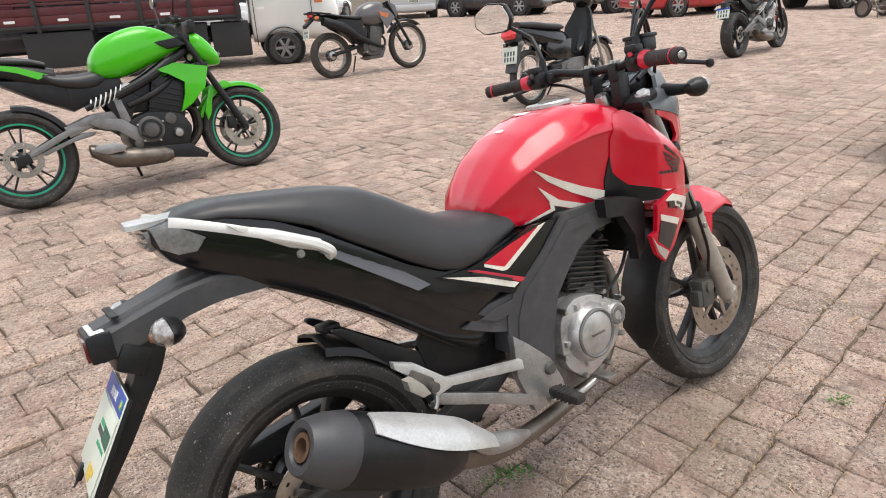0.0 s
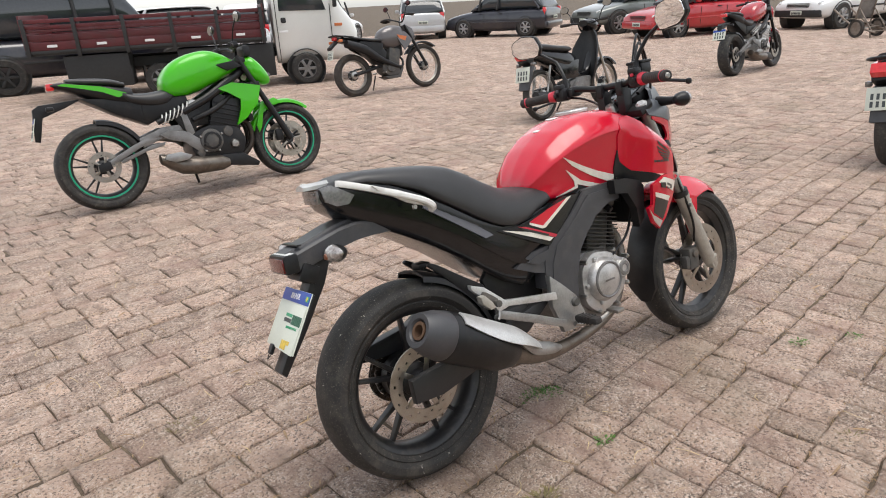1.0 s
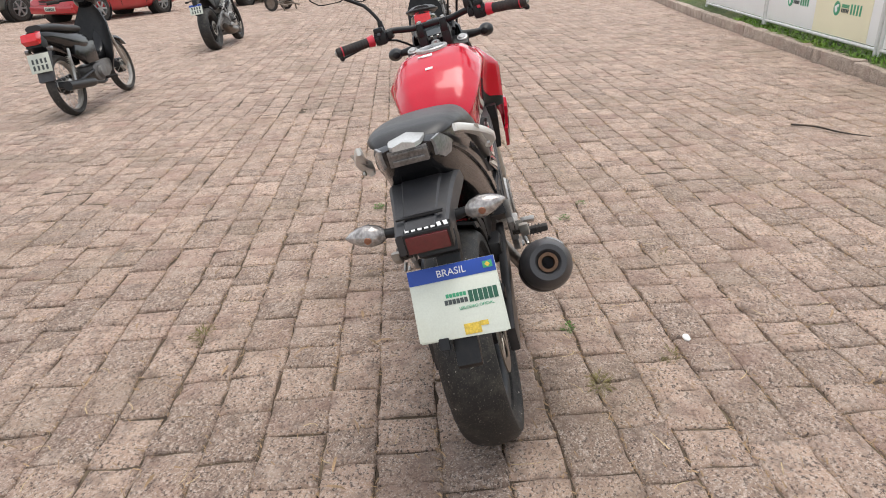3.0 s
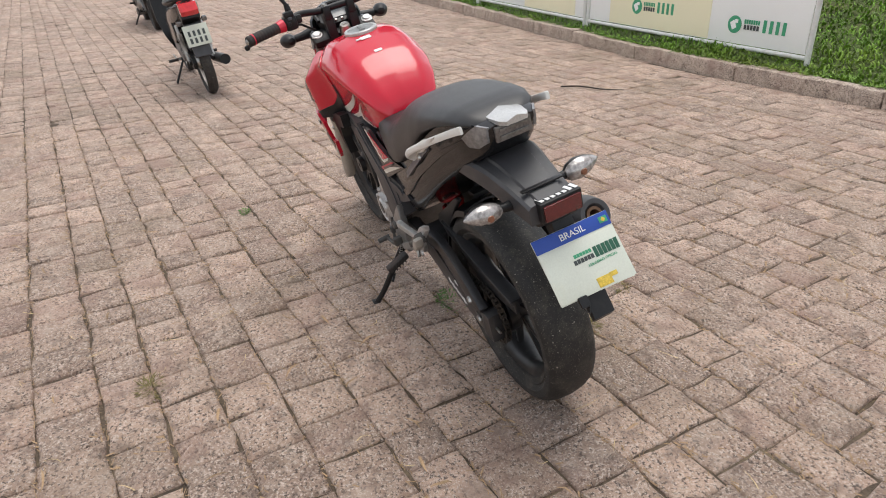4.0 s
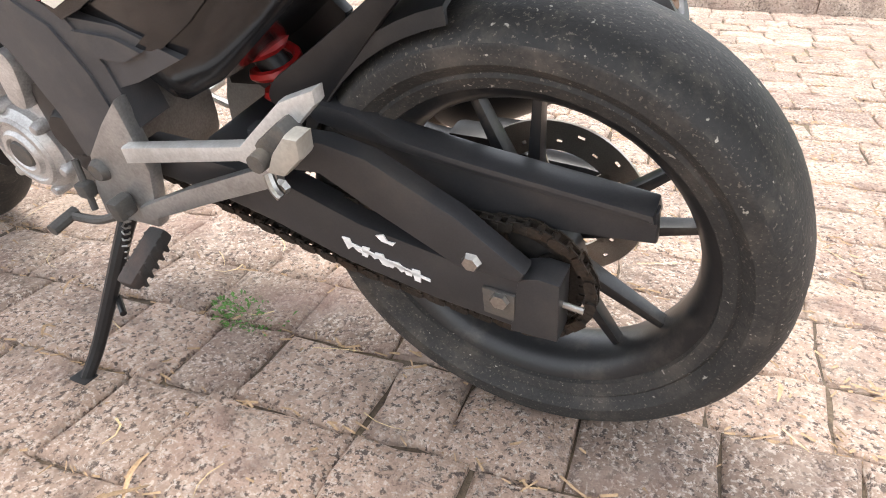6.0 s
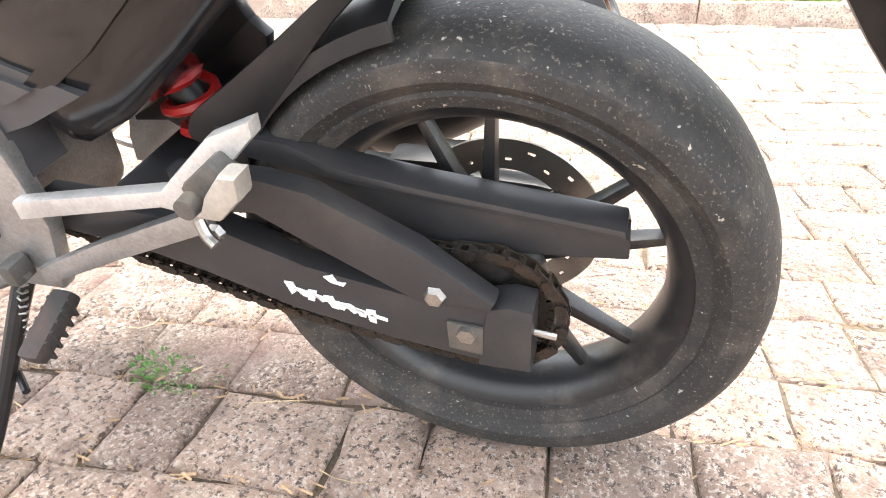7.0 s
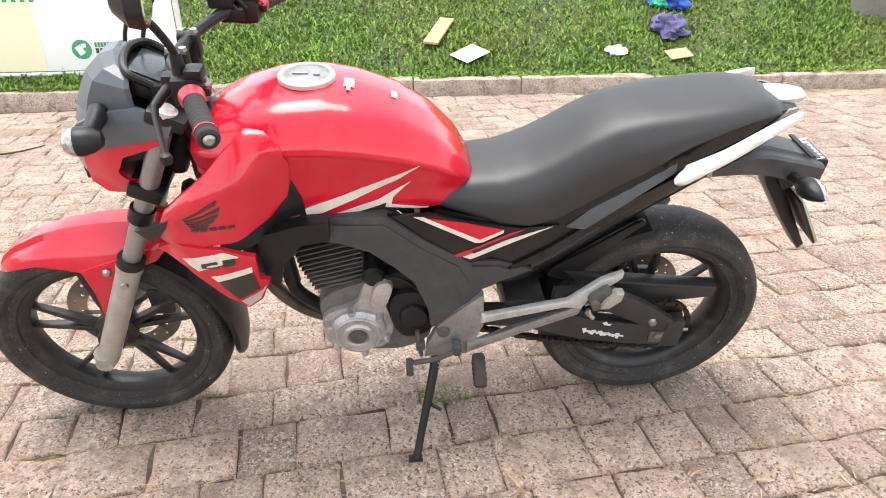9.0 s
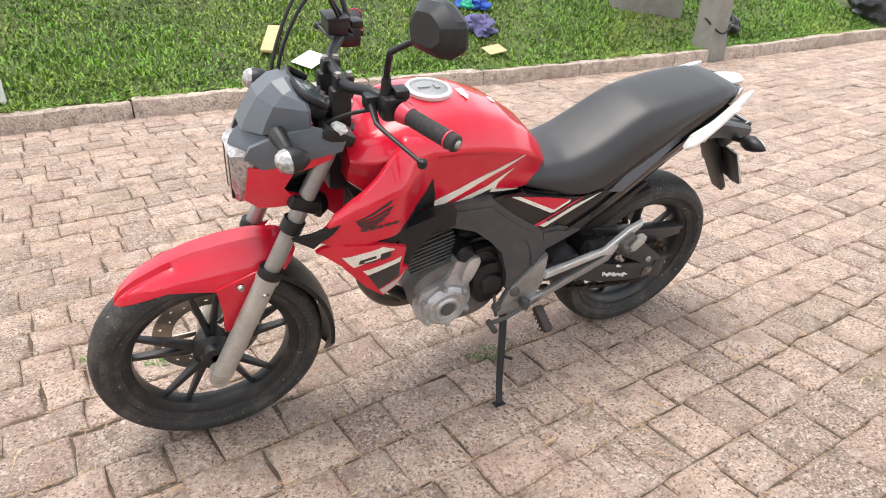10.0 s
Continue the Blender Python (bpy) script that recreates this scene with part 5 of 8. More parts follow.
        part("mirror_shell", moved(loft(rows), mm), BLACK, mr, "black angular mirror shell", 20)
        part("mirror_glass", moved(loft([[(-0.0065, 0.94 * a, 0.94 * b) for a, b in o], [(-0.0085, 0.93 * a, 0.93 * b) for a, b in o]]), mm), MIRROR_GLASS, mr, "mirror glass")

    # headlamp, mask, dash
    hx = [1.115, 1.165, 1.21, 1.245, 1.270, 1.280]
    h_lo = [0.785, 0.767, 0.752, 0.745, 0.745, 0.755]
    h_hi = [0.885, 0.888, 0.885, 0.880, 0.872, 0.862]
    h_w = [0.090, 0.094, 0.090, 0.076, 0.056, 0.044]
    rings = []
    for x in np.linspace(1.115, 1.280, 12):
        l, h, w = (float(np.interp(x, hx, r)) for r in (h_lo, h_hi, h_w))
        q = [(0, h), (0.7 * w, h), (w, h - 0.02), (0.96 * w, 0.5 * (h + l)), (0.62 * w, l + 0.015), (0.35 * w, l), (0, l)]
        rings.append([(x, a, z) for a, z in q] + [(x, -a, z) for a, z in q[::-1][1:-1]])
    lamp = part("headlamp", loft(rings), BLACK, bike, "angular headlamp in a red and grey mask", 30)
    rings = []
    for x, w, lo_z, hi_z in ((1.250, 0.074, 0.748, 0.876), (1.278, 0.062, 0.742, 0.876), (1.292, 0.044, 0.752, 0.866)):
        q = [(w, hi_z), (0.92 * w, 0.5 * (hi_z + lo_z)), (0.45 * w, lo_z)]
        rings.append([(x, a, z) for a, z in q] + [(x, -a, z) for a, z in q[::-1]])
    part("headlamp_lens", loft(rings), LENS, lamp, "clear headlamp lens", 30)
    for y in (-0.026, 0.026):
        part("lens_divider", block((0.006, 0.012, 0.11), (1.290, y, 0.81), 0.002), BLACK, lamp)
    cheek_y = lambda x, z: float(np.interp(x, [1.06, 1.14, 1.21, 1.28], [0.120, 0.112, 0.095, 0.058])) - 0.25 * max(0, 0.80 - z)
    cheek = [(1.262, 0.850), (1.272, 0.765), (1.245, 0.745), (1.135, 0.772), (1.138, 0.782), (1.185, 0.795), (1.195, 0.81), (1.175, 0.845), (1.095, 0.876), (1.095, 0.888), (1.185, 0.870), (1.225, 0.856)]
    mask = [(1.268, 0.872), (1.235, 0.852), (1.180, 0.870), (1.075, 0.894), (1.060, 0.925), (1.130, 0.944), (1.205, 0.928), (1.255, 0.900)]
    for s in (1, -1):
        fl = (lambda b: b) if s > 0 else mirrored
        part("lamp_cheek", fl(panel(cheek, cheek_y, 0.010, 0.02, 0, 0.004)), RED, lamp, "red headlamp cheek", 45)
        part("mask_side", fl(panel(mask, lambda x, z: cheek_y(x, z) - 0.35 * max(0, z - 0.90), 0.010, 0.02, 0, 0.006)), LIGHT_GREY, lamp, "grey mask side", 45)
    rows = []
    for x, z, w in ((1.288, 0.876, 0.044), (1.280, 0.896, 0.060), (1.258, 0.918, 0.080)):
        rows.append([(x - 0.35 * abs(a) * abs(a) / 0.1 - 0.45 * abs(a), a, z - 0.06 * abs(a)) for a in np.linspace(-w, w, 9)] + [(x - 0.014 - 0.35 * abs(a) * abs(a) / 0.1 - 0.45 * abs(a), a, z - 0.006 - 0.06 * abs(a)) for a in np.linspace(w, -w, 9)])
    part("mask_front", loft(rows), LIGHT_GREY, lamp, "grey front mask", 25)
    hood = []
    for xf, xb, w, z, drop in ((1.268, 1.108, 0.100, 0.918, -0.012), (1.252, 1.112, 0.100, 0.950, -0.004), (1.228, 1.118, 0.096, 0.990, 0.012), (1.195, 1.128, 0.084, 1.020, 0.030), (1.168, 1.132, 0.070, 1.028, 0.036)):
        ang = (-1.45, -0.80, -0.30, 0.30, 0.80, 1.45)
        out = [(xb + (xf - xb) * math.cos(a) ** 0.8, w * math.sin(a), z - drop * abs(math.sin(a)) ** 1.5) for a in ang]
        inn = [(xb - 0.006 + (xf - 0.008 - xb) * math.cos(a) ** 0.8, (w - 0.006) * math.sin(a), z - 0.002 - drop * abs(math.sin(a)) ** 1.5) for a in ang[::-1]]
        hood.append(out + inn)
    part("fly_screen", loft(hood), LIGHT_GREY, lamp, "dark grey faceted fly screen", 12)
    dm = Matrix.Translation((1.118, 0, 0.968)) @ Matrix.Rotation(radians(-26), 4, "Y") @ Matrix.Diagonal((0.9, 0.86, 1, 1))
    dash = part("instrument_panel", moved(plate(rounded([(-0.055, -0.075), (0.03, -0.09), (0.055, -0.05), (0.055, 0.05), (0.03, 0.09), (-0.055, 0.075)], 0.25), -0.02, 0.012, 0.006), dm @ Matrix.Rotation(radians(90), 4, "X")), BLACK, bike, "black digital instrument panel")
    part("dash_screen", moved(block((0.065, 0.115, 0.004), (0.004, 0, 0.014), 0.002), dm), DASH, dash, "grey instrument display")
    for y in (-0.04, -0.012, 0.016, 0.044):
        part("dash_button", moved(lathe([(0.001, 0.02), (0.006, 0.019), (0.007, 0.012)], (-0.043, y, 0), 12, "Z"), dm), STEEL, dash)
    part("dash_hood", moved(tube([(-0.02, -0.085, 0.014), (0.035, -0.08, 0.02), (0.056, 0.0, 0.026), (0.035, 0.08, 0.02), (-0.02, 0.085, 0.014)], 0.008, 8), dm), BLACK, dash)
    part("cable", join(tube([(0.99, 0.165, 1.005), (1.06, 0.135, 0.985), (1.10, 0.08, 0.93), (1.07, 0.04, 0.84), (1.0, 0.05, 0.78)], 0.0045, 8, 8), tube([(0.955, -0.165, 1.03), (1.05, -0.14, 1.14), (1.15, -0.09, 1.0), (1.12, -0.06, 0.86), (1.0, -0.05, 0.78)], 0.0045, 8, 8),
                       tube([(0.97, -0.15, 1.03), (1.07, -0.12, 1.17), (1.17, -0.06, 1.02), (1.16, -0.05, 0.86)], 0.004, 8, 8), tube([(1.17, -0.06, 0.78), (1.20, -0.11, 0.66), (1.26, -0.12, 0.48), (1.30, -0.09, 0.38)], 0.0045, 8, 8)), BLACK, bike, "black control cables and brake hose")
    part("horn", lathe([(0.001, 0.012), (0.03, 0.012), (0.035, 0.0), (0.02, -0.02)], (1.10, 0.02, 0.70), 24, "X"), BLACK, bike)
    part("frame_head", join(tube([(1.06, 0.03, 0.86), (0.98, 0.06, 0.76), (0.93, 0.05, 0.62), (0.92, 0.0, 0.42)], 0.017, 10), tube([(1.06, -0.03, 0.86), (0.98, -0.06, 0.76), (0.93, -0.05, 0.62)], 0.017, 10), block((0.10, 0.09, 0.16), (1.03, 0, 0.82), 0.02)), BLACK, bike, "black steel frame head")

    # front mudguard
    gx = [1.575, 1.555, 1.52, 1.46, 1.40, 1.33, 1.26, 1.19, 1.165]
    g_top = [0.515, 0.544, 0.572, 0.602, 0.622, 0.634, 0.638, 0.628, 0.61]
    g_low = [0.500, 0.512, 0.530, 0.550, 0.545, 0.530, 0.540, 0.560, 0.60]
    g_w = [0.012, 0.034, 0.052, 0.066, 0.074, 0.080, 0.080, 0.070, 0.05]
    rings = []
    for x in np.linspace(1.575, 1.165, 26):
        t, l, w = (float(np.interp(-x, [-q for q in gx], r)) for r in (g_top, g_low, g_w))
        p = [(0, t), (0.3 * w, t - 0.002), (0.40 * w, t - 0.016), (0.75 * w, t - 0.4 * (t - l)), (0.97 * w, t - 0.75 * (t - l)), (w, l)]
        i = [(w - 0.004, l), (0.7 * w, t - 0.45 * (t - l) - 0.006), (0.3 * w, t - 0.012), (0, t - 0.010)]
        rings.append([(x, a, z) for a, z in p + i[:-1]] + [(x, 0, t - 0.010)] + [(x, -a, z) for a, z in (i[:-1])[::-1]] + [(x, -a, z) for a, z in p[::-1][:-1]])
    fend = part("front_mudguard", loft(rings, True), RED, bike, "glossy red front mudguard", 40)
    flap = [(1.36, 0.545), (1.20, 0.60), (1.232, 0.560), (1.262, 0.500), (1.300, 0.412), (1.352, 0.405), (1.350, 0.475)]
    for s in (1, -1):
        fl = (lambda b: b) if s > 0 else mirrored
        part("mudguard_flap", fl(panel(flap, lambda x, z: 0.083 - 0.06 * max(0, 0.5 - z), 0.006, 0.025)), RED, fend)
        part("mudguard_bolt", fl(lathe([(0.001, 0.094), (0.006, 0.093), (0.010, 0.086)], (1.304, 0, 0.542), 12)), STEEL, fend)
    band = []
    for i in range(16):
        a = radians(118 + i * 5.2)
        hw = 0.062 if i < 14 else 0.062 - 0.018 * (i - 13)
        o = [(-hw - 0.002, 0.298), (-hw, 0.310), (-hw * 0.5, 0.318), (0, 0.320), (hw * 0.5, 0.318), (hw, 0.310), (hw + 0.002, 0.298), (hw - 0.004, 0.300), (0, 0.314), (-hw + 0.004, 0.300)]
        band.append([(1.378 + r * math.cos(a), y, 0.282 + r * math.sin(a)) for y, r in o])
    part("mudguard_tail", loft(band), BLACK, fend, "black mudguard tail")
    return bike


MAIN_BIKE = main_bike(pose(0, -0.08, 0.002, -12.8, 0, 2.9))


# ---- kerb, grass bank and what lies on it ----
GRASS_SOIL = material("grassy_soil", (0.06, 0.085, 0.02), 0.95, var=0.5, scale=3, grain=60, bump=1.0, depth=0.02, dirt=(0.16, 0.13, 0.06), dirt_amount=0.5)


def blade_material():
    m = material("grass_blades", (0.125, 0.245, 0.020), 0.65, var=0.38, scale=1.3, grain=9, bump=0.0, dirt=(0.33, 0.33, 0.07), dirt_amount=0.6)
    nt = m.node_tree
    p = nt.nodes["Principled BSDF"]
    p.inputs["Subsurface Weight"].default_value = 0.0
    col = p.inputs["Base Color"].links[0].from_socket
    geo, rng, mul = nt.nodes.new("ShaderNodeNewGeometry"), nt.nodes.new("ShaderNodeMapRange"), nt.nodes.new("ShaderNodeVectorMath")
    rng.inputs["To Min"].default_value, rng.inputs["To Max"].default_value = 0.68, 1.3
    mul.operation = "SCALE"
    nt.links.new(geo.outputs["Random Per Island"], rng.inputs["Value"])
    nt.links.new(col, mul.inputs[0])
    nt.links.new(rng.outputs[0], mul.inputs["Scale"])
    nt.links.new(mul.outputs[0], p.inputs["Base Color"])
    return m


BLADES = blade_material()
CONCRETE = material("weathered_concrete", (0.22, 0.205, 0.18), 0.9, var=0.3, scale=5, grain=120, bump=0.6, depth=0.004, dirt=(0.11, 0.10, 0.075), dirt_amount=0.6)
BANNER = material("white_banner_sheet", (0.88, 0.88, 0.87), 0.45, var=0.03, scale=2, bump=0.0)
CREAM = material("cream_banner_sheet", (0.84, 0.78, 0.56), 0.45, var=0.04, scale=2, bump=0.0)
TUBE_WHITE = material("white_tube_paint", (0.66, 0.66, 0.64), 0.45, var=0.1, scale=20, bump=0.05, dirt=(0.25, 0.15, 0.08), dirt_amount=0.35)
BOARD = material("weathered_board", (0.46, 0.35, 0.18), 0.8, var=0.2, scale=15, grain=90, bump=0.4)
PAPER = material("white_paper", (0.78, 0.77, 0.74), 0.7, var=0.05, bump=0.1)
CLOTH_BLUE = material("blue_cloth", (0.03, 0.09, 0.42), 0.85, var=0.2, scale=20, bump=0.5)
CLOTH_VIOLET = material("violet_grey_cloth", (0.10, 0.09, 0.20), 0.85, var=0.25, scale=20, bump=0.5)
CLOTH_GREEN = material("green_cloth", (0.02, 0.30, 0.17), 0.8, var=0.2, scale=20, bump=0.4)
BAG = material("black_bin_bag", (0.012, 0.012, 0.014), 0.28, var=0.2, scale=20, grain=40, bump=0.8, depth=0.01)
LEAF = material("dry_leaf", (0.30, 0.20, 0.115), 0.8, var=0.3, scale=30, bump=0.3, spread=0.4)
STRAW = material("pale_straw", (0.50, 0.38, 0.21), 0.8, var=0.3, scale=60, bump=0.1, spread=0.35)
TUFT = material("dry_tuft", (0.19, 0.16, 0.06), 0.8, var=0.4, scale=50, bump=0.2)
WEED = material("weed_leaf", (0.085, 0.19, 0.03), 0.6, var=0.35, scale=60, bump=0.1)


def bank_z(x, y):
    """The bank rises behind the kerb."""
    d = max(0.0, kerb_y(x) - 0.12 - y)
    return 0.115 + 0.36 * max(0.0, d - 0.10) ** 0.98 + 0.02 * noise.noise((x * 1.3, y * 1.3, 0)) * min(1, d * 3)


def kerb():
    base = tagged(new("kerb"), "row of worn granite kerb stones", "kerb", kind="structure")
    rng = random.Random(5)
    x = -9.0
    while x < 16:
        ln = rng.uniform(0.85, 1.25)
        y0, y1 = kerb_y(x), kerb_y(x + ln)
        bm = block((math.hypot(ln, y1 - y0) - 0.003, 0.13, 0.23), (0, 0, 0), 0.02, None, 2)
        bmesh.ops.subdivide_edges(bm, edges=[e for e in bm.edges if e.calc_length() > 0.4], cuts=14)
        for v in bm.verts:
            v.co += 0.012 * noise.noise_vector((v.co.x * 5 + x * 9, v.co.y * 8, v.co.z * 8)) + 0.007 * noise.noise_vector((v.co.x * 21 + x * 9, v.co.y * 19, v.co.z * 19))
        st = part("kerb_stone", bm, KERB, base, "", 40)
        st.matrix_basis = Matrix.Translation((x + ln / 2, (y0 + y1) / 2 - 0.065, 0.012 + rng.uniform(-0.006, 0.006))) @ Matrix.Rotation(math.atan2(y1 - y0, ln), 4, "Z")
        x += ln


kerb()


def bank():
    xs, ds = np.linspace(-30, 40, 141), np.concatenate([np.linspace(0, 3, 22), np.linspace(3.4, 14, 14), [30, 60]])
    verts, faces = [], []
    for x in xs:
        for d in ds:
            y = kerb_y(x) - 0.10 - d
            verts.append((x, y, min(bank_z(x, y), 4.0)))
    n = len(ds)
    for i in range(len(xs) - 1):
        for j in range(n - 1):
            faces.append((i * n + j, i * n + j + 1, (i + 1) * n + j + 1, (i + 1) * n + j))
    me = bpy.data.meshes.new("grass_bank")
    me.from_pydata(verts, [], faces)
    me.polygons.foreach_set("use_smooth", [True] * len(me.polygons))
    me.materials.append(GRASS_SOIL)
    tagged(new("grass_bank", me), "grassy bank rising behind the kerb", "bank", kind="structure")


bank()


def grass():
    """Blades and small leaves, thick where the camera comes near."""
    rng = np.random.RandomState(7)
    verts, faces = [], []

    def blade(x, y, z, h, w, lean, a, kink):
        c, s = math.cos(a), math.sin(a)
        b = len(verts)
        px, py = -s * w, c * w
        mx, my = c * lean * 0.45, s * lean * 0.45
        verts.extend([(x - px, y - py, z - 0.01), (x + px, y + py, z - 0.01), (x + mx + px * 0.9, y + my + py * 0.9, z + h * 0.6), (x + mx - px * 0.9, y + my - py * 0.9, z + h * 0.6), (x + c * lean, y + s * lean, z + h * kink)])
        faces.extend([(b, b + 1, b + 2, b + 3), (b + 3, b + 2, b + 4)])

    n = 0
    while n < 88000:
        x = rng.uniform(-7.5, 9.0)
        d = rng.uniform(0, 1) ** 1.25 * 4.2
        dens = 0.5 + 0.5 * noise.noise((x * 1.1, d * 1.1, 3.0))
        if rng.uniform() > 0.35 + dens:
            continue
        if x > 4 and rng.uniform() < 0.6:
            continue
        y = kerb_y(x) - 0.125 - d
        z = bank_z(x, y)
        tall = 0.55 + 0.9 * max(0.0, dens)
        blade(x, y, z, rng.uniform(0.016, 0.046) * tall, rng.uniform(0.003, 0.010), rng.uniform(0.015, 0.06), rng.uniform(0, 6.283), rng.uniform(0.6, 1.1))
        n += 1
    for _ in range(5000):
        x = rng.uniform(-7.5, 8.0)
        if noise.noise((x * 2.3, 0, 9.0)) < -0.15:
            continue
        y = kerb_y(x) - 0.125 + rng.uniform(-0.02, 0.035)
        blade(x, y, 0.118, rng.uniform(0.01, 0.035), rng.uniform(0.003, 0.008), rng.uniform(0.03, 0.075), rng.normal(1.57, 0.7), rng.uniform(0.1, 0.9))
    me = bpy.data.meshes.new("grass")
    me.from_pydata(verts, [], faces)
    me.materials.append(BLADES)
    tagged(new("grass", me), "short uneven green grass with broad weeds", "grass", kind="stuff")


grass()


def banner(x0, x1, y0, y1, cream, logos):
    """A sheet stretched in a tube frame, standing behind the kerb."""
    ln = math.hypot(x1 - x0, y1 - y0)
    m = Matrix.Translation((x0, y0, 0.13)) @ Matrix.Rotation(math.atan2(y1 - y0, x1 - x0), 4, "Z")
    b = thing("banner", "white auction banner stretched in a white tube frame", "banner", m, "banners along the kerb")
    for x in (0.0, ln):
        part("post", tube([(x, 0, 0.0), (x, 0, 1.16)], 0.022, 12), TUBE_WHITE, b)
    for z in (0.06, 1.14):
        part("rail", tube([(0, 0, z), (ln, 0, z)], 0.018, 12), TUBE_WHITE, b)
    sheet = part("sheet", block((ln - 0.06, 0.006, 1.03), (ln / 2, 0.0, 0.60), 0.001), BANNER, b)
    if cream:
        part("sheet_field", block((cream[1] - cream[0], 0.004, 1.02), ((cream[0] + cream[1]) / 2, 0.004, 0.60), 0.0), CREAM, sheet)
    for lx, lz, k in logos:
        disc = lathe([(0.001, 0.009), (0.075 * k, 0.009), (0.075 * k, 0.006)], (lx, 0, lz), 28)
        part("logo_disc", disc, INK_GREEN, sheet)
        part("logo_shape", join(block((0.05 * k, 0.002, 0.07 * k), (lx + 0.012 * k, 0.0105, lz - 0.005 * k), 0, Matrix.Rotation(radians(30), 4, "Y")), block((0.035 * k, 0.002, 0.03 * k), (lx - 0.02 * k, 0.0105, lz + 0.03 * k), 0)), BANNER, sheet)
        rows = [(0.10, 0.035, 0.045, 7, INK_GREEN), (0.10, -0.012, 0.05, 5, INK_DARK)]
        for off, dz, h, nb, mt in rows:
            w = 0.17 * k
            for i in range(nb):
                part("printed_bar", block((w / nb * 0.7, 0.002, h * k * 0.8), (lx - 0.10 * k - w * (i + 0.5) / nb, 0.0075, lz + dz * k), 0), mt, sheet)
        w = 0.26 * k
        for i in range(4):
            part("printed_bar", block((w / 4 * 0.5, 0.002, 0.105 * k), (lx - 0.29 * k - w * (i + 0.5) / 4, 0.0075, lz + 0.012 * k), 0, Matrix.Rotation(radians(0), 4, "Y")), INK_GREEN, sheet)
    return b


banner(2.44, 5.20, -3.74, -3.50, (1.02, 2.4), [(0.74, 0.24, 0.95), (1.98, 0.28, 0.95), (1.50, 0.62, 0.95), (0.55, 0.74, 0.95)])
banner(5.26, 8.08, -3.49, -3.42, (0.2, 1.4), [(0.9, 0.36, 0.95), (2.1, 0.36, 0.95), (2.3, 0.8, 0.95)])
banner(8.14, 10.98, -3.42, -3.40, None, [(0.9, 0.36, 0.95), (2.1, 0.36, 0.95)])


def on_bank(x, y, rx=0, ry=0, rz=0, up=0.0):
    return Matrix.Translation((x, y, bank_z(x, y) + up)) @ Matrix.Rotation(-math.atan(0.33), 4, "X") @ pose(0, 0, 0, rx, ry, rz)


def crumple(size, seed, mat, name, label, category, m, squash=0.5, amp=0.45):
    bm = bmesh.new()
    bmesh.ops.create_icosphere(bm, subdivisions=4, radius=size)
    for v in bm.verts:
        k = 1 + amp * noise.fractal(v.co * (2.6 / size) * 0.5 + Vector((seed, 0, 0)), 1.0, 2.0, 4) + 0.18 * noise.noise(v.co * (9 / size) * 0.5)
        v.co = Vector((v.co.x * k, v.co.y * k, max(v.co.z * k * squash, -0.02)))
    ob = tagged(finish(name, bm, mat, None, "", 60), label, category)
    ob.matrix_world = m
    return ob


ob = tagged(finish("wooden_board", block((0.13, 0.52, 0.022), (0, 0, 0), 0.003), BOARD), "bare wooden board lying on the grass", "board")
ob.matrix_world = on_bank(0.45, -4.46, 2, 3, -18, 0.04)
ob = tagged(finish("paper_sheet", block((0.26, 0.22, 0.004), (0, 0, 0), 0.001), PAPER), "white sheet of paper on the grass", "paper")
ob.matrix_world = on_bank(0.20, -4.10, 4, 2, 40, 0.05)
ob = tagged(finish("cardboard", block((0.20, 0.15, 0.01), (0, 0, 0), 0.003), BOARD), "flattened piece of cardboard by the kerb", "cardboard")
ob.matrix_world = on_bank(-1.58, -4.12, 0, 3, 10, 0.035)
crumple(0.075, 3, PAPER, "crumpled_paper", "crumpled white paper on the grass", "paper", on_bank(-1.06, -4.18, 0, 0, 0, 0.03), 0.35, 0.6)
crumple(0.15, 11, CLOTH_VIOLET, "cloth", "violet-grey cloth heap on the grass", "cloth", on_bank(-1.60, -4.52, 0, 0, 20, 0.05), 0.7, 0.7)
crumple(0.13, 17, CLOTH_BLUE, "cloth", "bright blue cloth heap on the grass", "cloth", on_bank(-1.76, -4.98, 0, 0, 50, 0.05), 0.7, 0.7)
crumple(0.06, 19, CLOTH_GREEN, "cloth", "small green cloth on the heap", "cloth", on_bank(-1.58, -4.78, 0, 0, 50, 0.12), 0.7, 0.6)
crumple(0.30, 23, BAG, "bin_bag", "shiny black bin bag on the grass", "bag", on_bank(-7.75, -4.80, 0, 0, 0, 0.1), 1.0, 0.35)
crumple(0.13, 29, BAG, "bin_bag", "small black bag behind the concrete post", "bag", on_bank(-4.75, -4.36, 0, 0, 0, 0.08), 1.0, 0.35)


